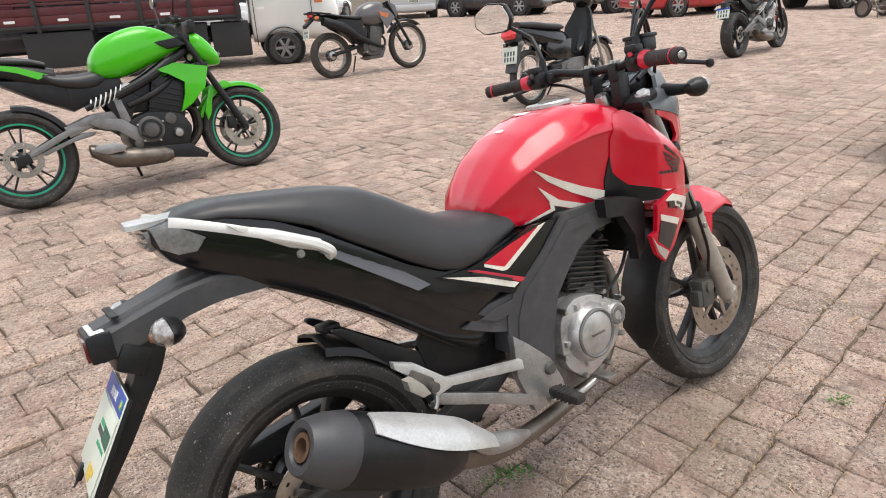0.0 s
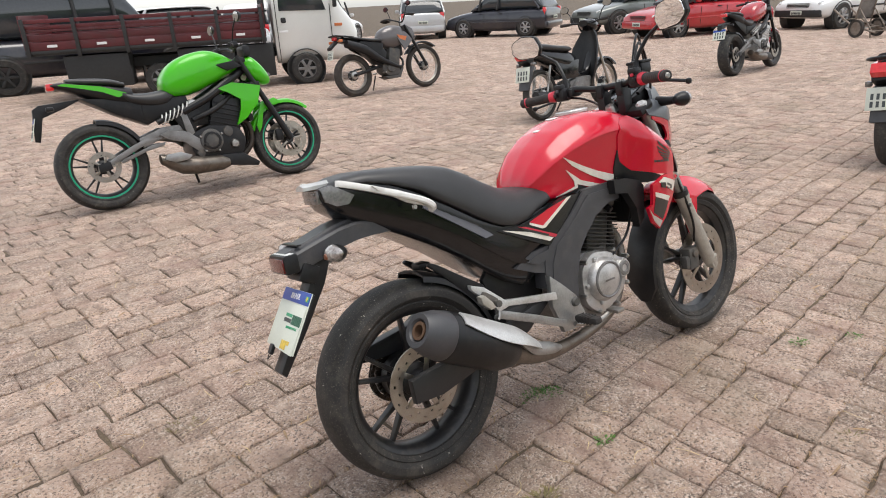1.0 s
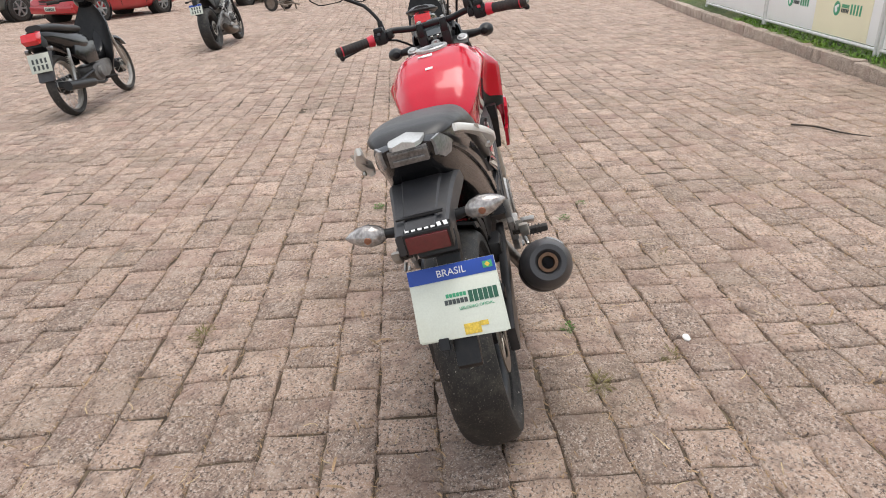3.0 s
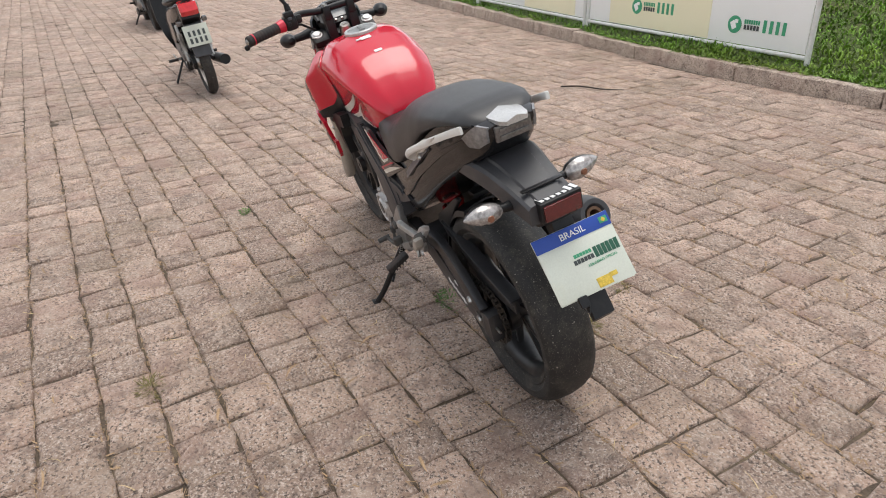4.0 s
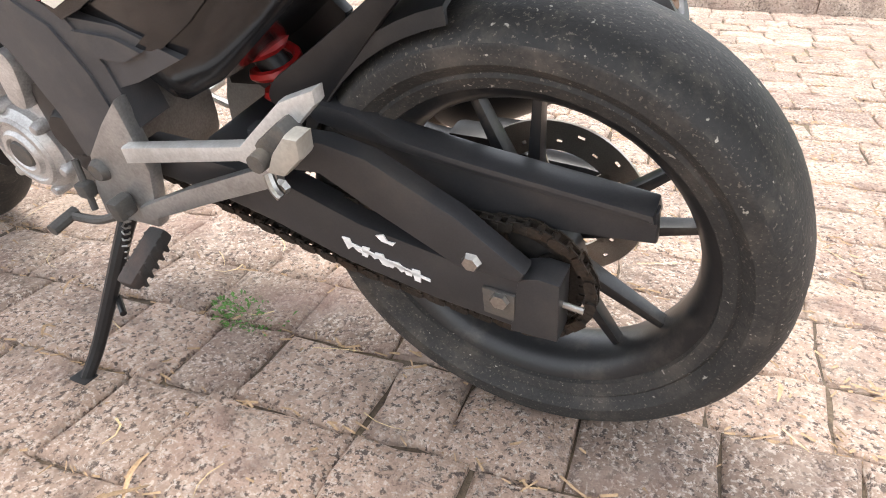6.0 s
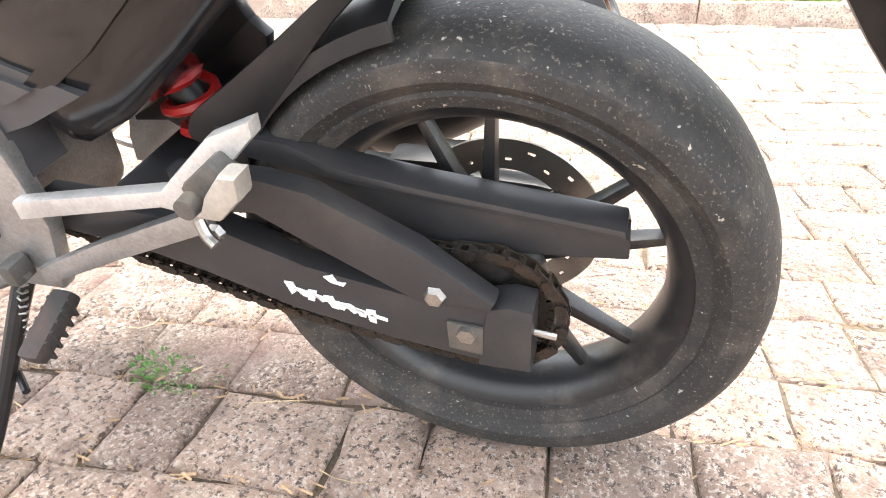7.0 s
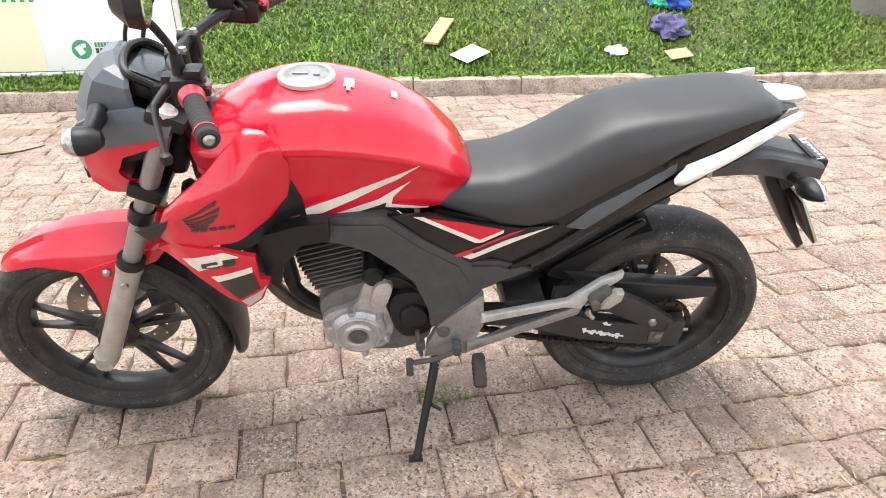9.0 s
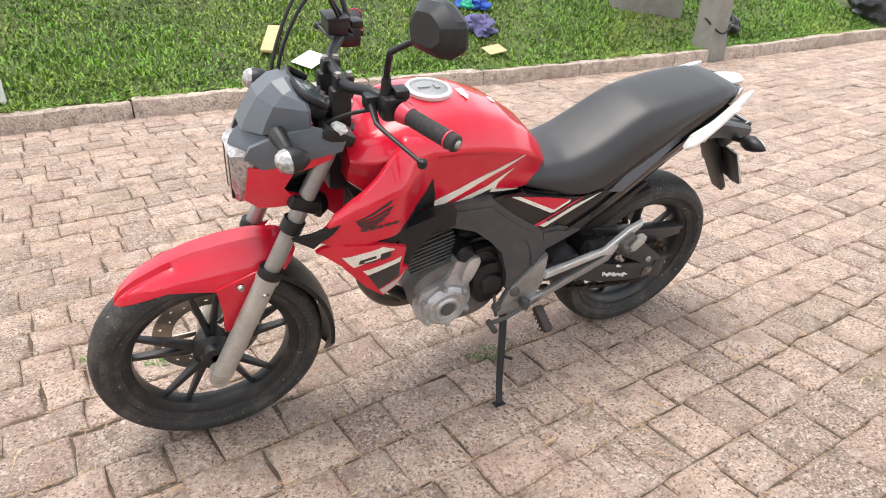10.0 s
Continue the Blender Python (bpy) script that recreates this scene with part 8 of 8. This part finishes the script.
BED_RED = material("dark_red_board_paint", (0.082, 0.008, 0.011), 0.5, var=0.3, scale=6, grain=90, bump=0.2, dirt=(0.05, 0.04, 0.035), dirt_amount=0.5, spread=0.2)
CAB_WHITE = paint("white_truck_paint", (0.72, 0.72, 0.69))


def truck(m):
    t = thing("truck", "white light truck with dark red wooden flatbed sides", "truck", m)
    rw = 0.275
    for x in (0.0, 2.5):
        for s in (1, -1):
            road_wheel(t, x, s * (0.79 if x else 0.72), rw, s, ALU_DARK)
    part("chassis", join(*[block((4.1, 0.10, 0.16), (0.65, s * 0.38, 0.58), 0.01) for s in (1, -1)], block((0.2, 1.5, 0.1), (-1.3, 0, 0.55), 0.01)), CAR_TRIM, t)
    # Fuel box, made tall to help fill the shade below the bed.
    part("fuel_and_shade_box", block((0.62, 0.4, 0.56), (1.64, -0.64, 0.47), 0.03), CAR_TRIM, t)
    part("spare_wheel", lathe([(0.12, -0.10), (0.25, -0.10), (0.27, -0.06), (0.27, 0.06), (0.25, 0.10), (0.12, 0.10)], (-1.15, -0.45, 0.36), 30, "Z", True), MUD_TYRE, t)
    for s in (1, -1):
        part("mud_flap", block((0.02, 0.26, 0.30), (-0.45, s * 0.72, 0.38), 0.004), CAR_TRIM, t)
    # Two black blocks added as the deep shade under the bed, not truck parts.
    part("under_bed_shade", block((0.95, 0.5, 0.58), (0.80, -0.60, 0.47), 0.03), CAR_TRIM, t, "black block for the shade under the bed")
    part("rear_bed_shade", block((1.0, 0.5, 0.54), (-0.95, -0.62, 0.49), 0.03), CAR_TRIM, t)
    part("axle_housing", join(tube([(0, -0.72, rw), (0, 0.72, rw)], 0.06, 12), lathe([(0.001, -0.14), (0.12, -0.10), (0.15, 0), (0.12, 0.10), (0.001, 0.14)], (0, 0, rw), 18)), CAR_TRIM, t)
    bed = part("bed_floor", block((3.8, 1.86, 0.09), (-0.05, 0, 0.735), 0.01), CAR_TRIM, t)
    for s in (1, -1):
        for z, hgt in ((0.835, 0.13), (0.965, 0.10), (1.07, 0.035), (1.13, 0.05)):
            part("side_board", block((3.78, 0.03, hgt), (-0.05, s * 0.935, z), 0.006), BED_RED, bed, "dark red side board")
        part("top_rail", block((3.8, 0.05, 0.06), (-0.05, s * 0.94, 1.22), 0.008), BED_RED, bed)
        part("bottom_rail", block((3.8, 0.03, 0.05), (-0.05, s * 0.950, 0.745), 0.006), CAR_TRIM, bed)
        for i in range(6):
            x = -1.90 + i * 0.74
            part("stake", block((0.06, 0.04, 0.60), (x, s * 0.965, 0.96), 0.006), CAR_TRIM, bed)
            part("reflector", block((0.15, 0.012, 0.04), (x + 0.36, s * 0.956, 0.835), 0.002), LETTER_WHITE, bed, "white reflector strip")
    for x in (-1.94, 1.84):
        for z in (0.845, 0.985, 1.12, 1.26):
            part("end_board", block((0.03, 1.86, 0.12), (x, 0, z), 0.006), BED_RED, bed)
    bed.matrix_basis = Matrix.Translation((0, 0, 0.10))
    part("bed_guard", join(*[block((0.05, 0.05, 0.75), (1.86, y, 1.45), 0.006) for y in (-0.85, -0.4, 0, 0.4, 0.85)], block((0.05, 1.8, 0.06), (1.86, 0, 1.8), 0.006)), CAR_TRIM, t)
    cab = shell([(2.00, 0.40, 1.88, 0.80), (2.06, 0.36, 1.95, 0.84), (2.5, 0.36, 1.98, 0.85), (2.95, 0.36, 1.90, 0.85), (3.25, 0.36, 1.35, 0.84), (3.42, 0.38, 1.10, 0.82), (3.50, 0.44, 0.95, 0.76)], CAB_WHITE, "cab", t, "white truck cab", 0.35, 28, 40)
    for s in (1, -1):
        part("side_window", plate([(2.12, 1.28), (2.95, 1.26), (2.80, 1.74), (2.14, 1.76)], s * 0.835, s * 0.862, 0.004), CAR_GLASS, cab)
        part("door_seam", join(*[block((0.012, 0.012, 1.2), (x, s * 0.857, 0.95), 0.002) for x in (2.06,)], block((0.012, 0.012, 0.62), (3.02, s * 0.857, 1.05), 0.002)), CAR_TRIM, cab)
        part("door_handle", block((0.09, 0.03, 0.09), (2.18, s * 0.862, 1.12), 0.02), CAR_TRIM, cab)
        part("wheel_arch", lathe([(0.001, s * 0.79), (rw * 1.2, s * 0.79), (rw * 1.2, s * 0.866), (rw * 1.26, s * 0.866), (rw * 1.26, s * 0.6), (0.001, s * 0.6)], (2.5, 0, rw), 30), CAR_TRIM, cab)
        part("marker_lamp", block((0.14, 0.02, 0.05), (3.15, s * 0.846, 1.0), 0.008), ORANGE, cab)
        part("wing_mirror", block((0.06, 0.16, 0.24), (3.10, s * 0.98, 1.42), 0.02), CAR_TRIM, cab)
        part("headlamp", block((0.06, 0.30, 0.18), (3.46, s * 0.58, 0.86), 0.02), CAR_LAMP, cab)
    part("windscreen", block((0.02, 1.45, 0.70), (3.10, 0, 1.62), 0.01, Matrix.Rotation(radians(-27), 4, "Y")), CAR_GLASS, cab)
    part("front_bumper", block((0.14, 1.6, 0.22), (3.48, 0, 0.50), 0.04), CAB_WHITE, cab)
    return t


truck(Matrix.Translation((1.60, 10.92, 0)) @ Matrix.Rotation(radians(-17), 4, "Z") @ Matrix.Translation((0, 0.80, 0)))


CART = material("rusty_cart_frame", (0.20, 0.165, 0.135), 0.7, 0.2, var=0.35, scale=12, grain=120, bump=0.3, depth=0.002, dirt=(0.12, 0.07, 0.045), dirt_amount=0.5)


def hand_cart(m):
    c = thing("hand_cart", "two-wheeled hand cart leaning on its handles", "cart", m)
    for s in (1, -1):
        w = part("wheel", lathe([(0.15, -0.03), (0.20, -0.035), (0.20, 0.035), (0.15, 0.03)], (0, s * 0.3, 0.2), 24, closed=True), MUD_TYRE, c)
        part("rim", join(lathe([(0.001, s * 0.3 + 0.02), (0.152, s * 0.3 + 0.015), (0.152, s * 0.3 - 0.015), (0.001, s * 0.3 - 0.02)], (0, 0, 0.2), 24)), CART, w)
    part("axle", tube([(0, -0.3, 0.2), (0, 0.3, 0.2)], 0.015, 8), STEEL, c)
    for s in (1, -1):
        part("side_rail", tube([(-0.5, s * 0.25, 0.12), (0.2, s * 0.25, 0.28), (0.8, s * 0.25, 0.62)], 0.022, 8), CART, c)
        part("leg", tube([(-0.35, s * 0.25, 0.15), (-0.38, s * 0.25, 0.0)], 0.018, 8), CART, c)
    for i in range(4):
        part("slat", block((0.05, 0.5, 0.02), (-0.4 + 0.3 * i, 0, 0.15 + 0.08 * i), 0.004), CART, c)
    for s in (1, -1):
        part("upright", tube([(0.15, s * 0.22, 0.26), (0.10, s * 0.22, 0.62), (0.02, s * 0.20, 0.98)], 0.018, 8), CART, c)
        part("brace", tube([(-0.35, s * 0.22, 0.16), (0.09, s * 0.21, 0.66)], 0.014, 8), CART, c)
    part("back_sheet", block((0.015, 0.40, 0.48), (0.10, 0, 0.66), 0.004, Matrix.Rotation(radians(-10), 4, "Y")), ALU_DARK, c, "dull grey metal back sheet")


hand_cart(pose(16.50, 6.30, 0, 0, 0, 70))


def bicycle(m):
    b = thing("bicycle", "dark bicycle standing at the yard's far side", "bicycle", m)
    for x in (0, 1.02):
        part("wheel", join(lathe([(0.31, -0.012), (0.335, -0.018), (0.345, 0), (0.335, 0.018), (0.31, 0.012)], (x, 0, 0.345), 32, closed=True), *[tube([(x, 0, 0.345), (x + 0.31 * math.cos(a), 0, 0.345 + 0.31 * math.sin(a))], 0.002, 4) for a in np.linspace(0, 6.0, 14)]), RUBBER, b)
    part("frame", join(tube([(0, 0, 0.345), (0.42, 0, 0.30), (0.85, 0, 0.75), (0.34, 0, 0.72), (0, 0, 0.345)], 0.015, 8, 1), tube([(0.42, 0, 0.30), (0.30, 0, 0.82)], 0.015, 8), tube([(1.02, 0, 0.345), (0.84, 0, 0.90)], 0.014, 8)), NAVY, b)
    part("saddle", block((0.24, 0.12, 0.05), (0.29, 0, 0.85), 0.02), BLACK, b)
    part("handlebar", tube([(0.80, -0.26, 0.96), (0.86, 0, 0.93), (0.80, 0.26, 0.96)], 0.012, 8), BLACK, b)


bicycle(pose(18.20, 4.45, 0, -6, 0, 80))


# ---- litter, weeds, setts ----
def leaf_mesh(seed, ln, w):
    rng = random.Random(seed)
    rows = []
    for i, f in enumerate((0, 0.2, 0.5, 0.8, 1.0)):
        k = w * math.sin(math.pi * (0.08 + 0.86 * f))
        lift = 0.006 + 0.012 * math.sin(math.pi * f) * rng.uniform(0.3, 1)
        bend = ln * 0.15 * math.sin(2.4 * f + seed)
        rows.append([(f * ln, bend - k, lift + 0.4 * k), (f * ln, bend, lift), (f * ln, bend + k, lift + 0.4 * k)])
    bm = loft(rows, False, False)
    bmesh.ops.recalc_face_normals(bm, faces=bm.faces)
    me = bpy.data.meshes.new("dry_leaf")
    bm.to_mesh(me)
    bm.free()
    me.materials.append(LEAF)
    return me


def litter():
    rng = random.Random(21)
    shapes = [leaf_mesh(i, 0.030 + 0.012 * i, 0.0025 + 0.0012 * (i % 3)) for i in range(5)]
    for i in range(190):
        x, y = rng.uniform(-1.2, 3.4), rng.uniform(-2.8, 2.4)
        ob = new("dry_leaf", shapes[i % 5])
        ob.matrix_world = Matrix.Translation((x, y, 0.006)) @ Matrix.Rotation(rng.uniform(0, 6.28), 4, "Z") @ Matrix.Rotation(rng.uniform(-0.25, 0.25), 4, "X")
        tagged(ob, "dry curled brown leaf on the setts", "leaf", "dry leaves on the setts")
    bm = bmesh.new()
    bmesh.ops.create_icosphere(bm, subdivisions=2, radius=0.016)
    bmesh.ops.scale(bm, vec=(1.3, 0.8, 0.35), verts=bm.verts)
    for v in bm.verts:
        v.co += 0.003 * noise.noise_vector(v.co * 90)
    ob = tagged(finish("petal", bm, PAPER), "small white scrap on the setts", "scrap")
    ob.matrix_world = Matrix.Translation((0.452, -0.691, 0.010))
    ob = tagged(finish("twig", tube([(0, 0, 0.012), (0.15, 0.03, 0.02), (0.34, 0.02, 0.014), (0.5, 0.06, 0.012)], [0.008, 0.007, 0.006, 0.003], 6), CHAIN), "dark dry twig on the setts", "twig")
    ob.matrix_world = Matrix.Translation((3.24, -2.03, 0)) @ Matrix.Rotation(radians(-140), 4, "Z")


def weed(x, y, size, seed, n, dry=False):
    rng = random.Random(seed)
    verts, faces = [], []
    for _ in range(n):
        a, d = rng.uniform(0, 6.283), 0.75 * size * rng.random() ** 0.7
        px, py = d * math.cos(a) * 1.3, d * math.sin(a) * 0.8
        up, ln, w, tl = rng.uniform(0.004, 0.016), rng.uniform(0.006, 0.014), rng.uniform(0.0015, 0.0035), rng.uniform(-0.3, 0.8)
        if dry:
            ln, w = ln * 2.2, w * 0.55
        c, s = math.cos(a + rng.uniform(-1, 1)), math.sin(a + rng.uniform(-1, 1))
        b = len(verts)
        verts.extend([(px, py, up), (px + c * ln / 2 - s * w, py + s * ln / 2 + c * w, up + tl * ln / 2 + 0.002), (px + c * ln, py + s * ln, up + tl * ln), (px + c * ln / 2 + s * w, py + s * ln / 2 - c * w, up + tl * ln / 2 + 0.002)])
        faces.append((b, b + 1, b + 2, b + 3))
    me = bpy.data.meshes.new("weed")
    me.from_pydata(verts, [], faces)
    me.materials.append(WEED if not dry else TUFT)
    ob = tagged(new("weed", me), "small weed growing between the setts" if not dry else "dry tuft growing between the setts", "weed", "weeds in the joints")
    ob.matrix_world = Matrix.Translation((x, y, -0.012))


litter()
for i, (x, y, size, n, dry) in enumerate(((0.524, 0.0, 0.085, 420, False), (0.19, -0.375, 0.05, 200, True), (0.423, 1.02, 0.06, 240, True), (0.52, -0.30, 0.035, 110, False), (1.55, -0.35, 0.04, 120, False), (1.75, -0.45, 0.03, 80, False),
                                          (0.35, -0.62, 0.04, 90, True), (1.72, 0.62, 0.04, 120, False), (-0.55, 0.62, 0.05, 90, True), (1.1, -0.75, 0.04, 90, True))):
    weed(x, y, size, 40 + i, n, dry)


def row_lines():
    """The sett rows' edges, each row a little wider or narrower than the next."""
    rng = random.Random(77)
    out = [-0.22 + 0.163 * k for k in range(-60, 166)]
    return [v + rng.uniform(-0.011, 0.011) for v in out]


ROWS = row_lines()


def joint_debris():
    """Straw, grit and dry bits caught in the joints."""
    rng = np.random.RandomState(3)
    c, s = math.cos(radians(10)), math.sin(radians(10))
    verts, faces = [], []
    for _ in range(26000):
        u, k = rng.uniform(-1.5, 4.2), rng.randint(-18, 16)
        v = ROWS[k + 60] + rng.normal(0, 0.010)
        x, y = u * c - v * s, u * s + v * c
        if rng.uniform() < 0.35:
            x, y = rng.uniform(-1.5, 4.0), rng.uniform(-3.0, 2.5)
        a, ln, w, z = rng.normal(radians(10), 0.9), rng.uniform(0.003, 0.024), rng.uniform(0.0004, 0.0018), rng.uniform(-0.007, 0.002)
        if rng.uniform() < 0.03:
            ln, w, z = rng.uniform(0.02, 0.045), rng.uniform(0.0006, 0.0014), rng.uniform(0.001, 0.004)
        dx, dy = math.cos(a) * ln, math.sin(a) * ln
        b = len(verts)
        verts.extend([(x - dy / ln * w, y + dx / ln * w, z), (x + dy / ln * w, y - dx / ln * w, z + 0.002), (x + dx + dy / ln * w, y + dy - dx / ln * w, z + 0.004), (x + dx - dy / ln * w, y + dy + dx / ln * w, z + 0.003)])
        faces.append((b, b + 1, b + 2, b + 3))
    small = len(faces)
    for _ in range(520):
        p = Vector((rng.uniform(-1.6, 4.2), rng.uniform(-3.2, 2.6), rng.uniform(0.003, 0.006)))
        a, ln, w, turn = rng.uniform(0, 6.28), rng.uniform(0.012, 0.030), rng.uniform(0.0008, 0.0020), rng.normal(0, 0.35)
        base = len(verts)
        for i in range(4):
            side = Vector((-math.sin(a), math.cos(a), 0)) * w * (1 - 0.2 * i)
            verts.extend([tuple(p - side), tuple(p + side)])
            p = p + Vector((math.cos(a), math.sin(a), rng.uniform(-0.03, 0.06))) * ln
            a += turn
        faces.extend([(base + 2 * i, base + 2 * i + 1, base + 2 * i + 3, base + 2 * i + 2) for i in range(3)])
    me = bpy.data.meshes.new("straw_litter")
    me.from_pydata(verts, [], faces)
    me.materials.append(LEAF)
    me.materials.append(STRAW)
    for f in me.polygons[small:]:
        f.material_index = 1
    tagged(new("straw_litter", me), "dry straw and grit in the joints of the setts", "litter", kind="stuff")


joint_debris()


def far_stone_material():
    m = STONE.copy()
    m.name = "pink_granite_setts_joined"
    nt = m.node_tree
    for n in list(nt.nodes):
        if n.bl_idname == "ShaderNodeObjectInfo":
            geo = nt.nodes.new("ShaderNodeNewGeometry")
            for l in list(n.outputs["Random"].links):
                nt.links.new(geo.outputs["Random Per Island"], l.to_socket)
            nt.nodes.remove(n)
    return m


STONE_FAR = far_stone_material()


def sett_shape(rng, lx, ly, n):
    """An uneven block: ragged top outline with worn corners, a rim that drops to the joint."""
    e = lambda a: rng.uniform(-a, a)
    hx, hy = lx / 2, ly / 2
    c = [(-hx + rng.uniform(0, 0.006), -hy + rng.uniform(0, 0.006)), (hx - rng.uniform(0, 0.006), -hy + rng.uniform(0, 0.006)), (hx - rng.uniform(0, 0.006), hy - rng.uniform(0, 0.006)), (-hx + rng.uniform(0, 0.006), hy - rng.uniform(0, 0.006))]
    if n > 4:
        a, b, g, d = c
        one, two = [0.5 + e(0.15)], [0.33 + e(0.1), 0.68 + e(0.1)]
        out = []
        for p, q, at in ((a, b, two if n > 8 else one), (b, g, one), (g, d, two if n > 8 else one), (d, a, one)):
            out.append(p)
            nx, ny = (q[1] - p[1]), -(q[0] - p[0])
            ln = math.hypot(nx, ny)
            for w in at:
                k = rng.uniform(-0.008, 0.005) / ln
                out.append((p[0] + (q[0] - p[0]) * w + nx * k, p[1] + (q[1] - p[1]) * w + ny * k))
        c = out
    tx, ty, hump = e(0.035), e(0.035), rng.uniform(-0.001, 0.004)
    z = lambda x, y: e(0.0030) + tx * x + ty * y
    verts = [(x, y, -0.030) for x, y in c]
    verts += [(x, y, -0.0050 + z(x, y) - rng.choice((0.0, 0.0, 0.003))) for x, y in c]
    verts += [(x * (1 - rng.uniform(0.003, 0.015) / hx), y * (1 - rng.uniform(0.003, 0.015) / hy), z(x, y)) for x, y in c]
    verts.append((e(0.02), e(0.02), hump))
    f, n = [], len(c)
    for i in range(n):
        j = (i + 1) % n
        f += [(i, j, n + j, n + i), (n + i, n + j, 2 * n + j, 2 * n + i), (2 * n + i, 2 * n + j, 3 * n)]
    return verts, f


def setts():
    pav = tagged(new("pavement"), "uneven pink-grey granite sett paving", "pavement", kind="structure")
    rng = random.Random(12)
    shapes = {10: [], 8: [], 4: []}
    meshes = []
    widths = (0.12, 0.145, 0.165, 0.185, 0.21, 0.24)
    for n in shapes:
        for i in range(48):
            lx = widths[i % 6]
            v, f = sett_shape(rng, lx + 0.004, 0.163 + 0.004, n)
            shapes[n].append((lx, np.array(v), f))
            if n == 10:
                me = bpy.data.meshes.new("sett")
                me.from_pydata(v, [], f)
                me.polygons.foreach_set("use_smooth", [True] * len(f))
                me.materials.append(STONE)
                meshes.append(me)
    c, s = math.cos(radians(10)), math.sin(radians(10))
    far_v, far_f, base = [], [], 0
    spots = []
    for lo, hi in zip(ROWS, ROWS[1:]):
        v, wide = (lo + hi) / 2, (hi - lo) / 0.163
        u = -8.0 + rng.uniform(0, 0.15)
        while u < 31:
            i = rng.randrange(48)
            lx = shapes[8][i][0]
            uu = u + lx / 2
            u += lx
            vv = v + 0.010 * noise.noise((uu * 0.9, v * 0.9, 1.0))
            x, y = uu * c - vv * s, uu * s + vv * c
            if y < kerb_y(x) - 0.05 or y > 25:
                continue
            spots.append((math.hypot(x - 0.45, (y - 0.10)), x, y, i, rng.uniform(-0.05, 0.05) + (math.pi if rng.random() < 0.5 else 0), wide))
    spots.sort()
    for n, (d, x, y, i, a, wide) in enumerate(spots):
        z = 0.007 * noise.noise((x * 0.8, y * 0.8, 5.0)) + rng.uniform(-0.003, 0.003)
        ang = radians(10) + a
        if n < 300:
            ob = new("sett", meshes[i])
            ob.parent = pav
            ob.matrix_basis = Matrix.Translation((x, y, z)) @ Matrix.Rotation(ang, 4, "Z") @ Matrix.Diagonal((1, wide, 1, 1))
            continue
        lx, p, fs = shapes[10 if d < 2.6 else 8 if d < 6.5 else 4][i]
        ca, sa = math.cos(ang), math.sin(ang)
        q = np.empty_like(p)
        py = p[:, 1] * wide
        q[:, 0], q[:, 1], q[:, 2] = x + p[:, 0] * ca - py * sa, y + p[:, 0] * sa + py * ca, z + p[:, 2]
        far_v.append(q)
        far_f.extend([tuple(w + base for w in f) for f in fs])
        base += len(p)
    me = bpy.data.meshes.new("setts_beyond")
    me.from_pydata(np.concatenate(far_v).tolist(), [], far_f)
    me.polygons.foreach_set("use_smooth", [True] * len(far_f))
    me.materials.append(STONE_FAR)
    ob = tagged(new("setts_beyond", me), kind="stuff")
    ob.parent = pav


setts()
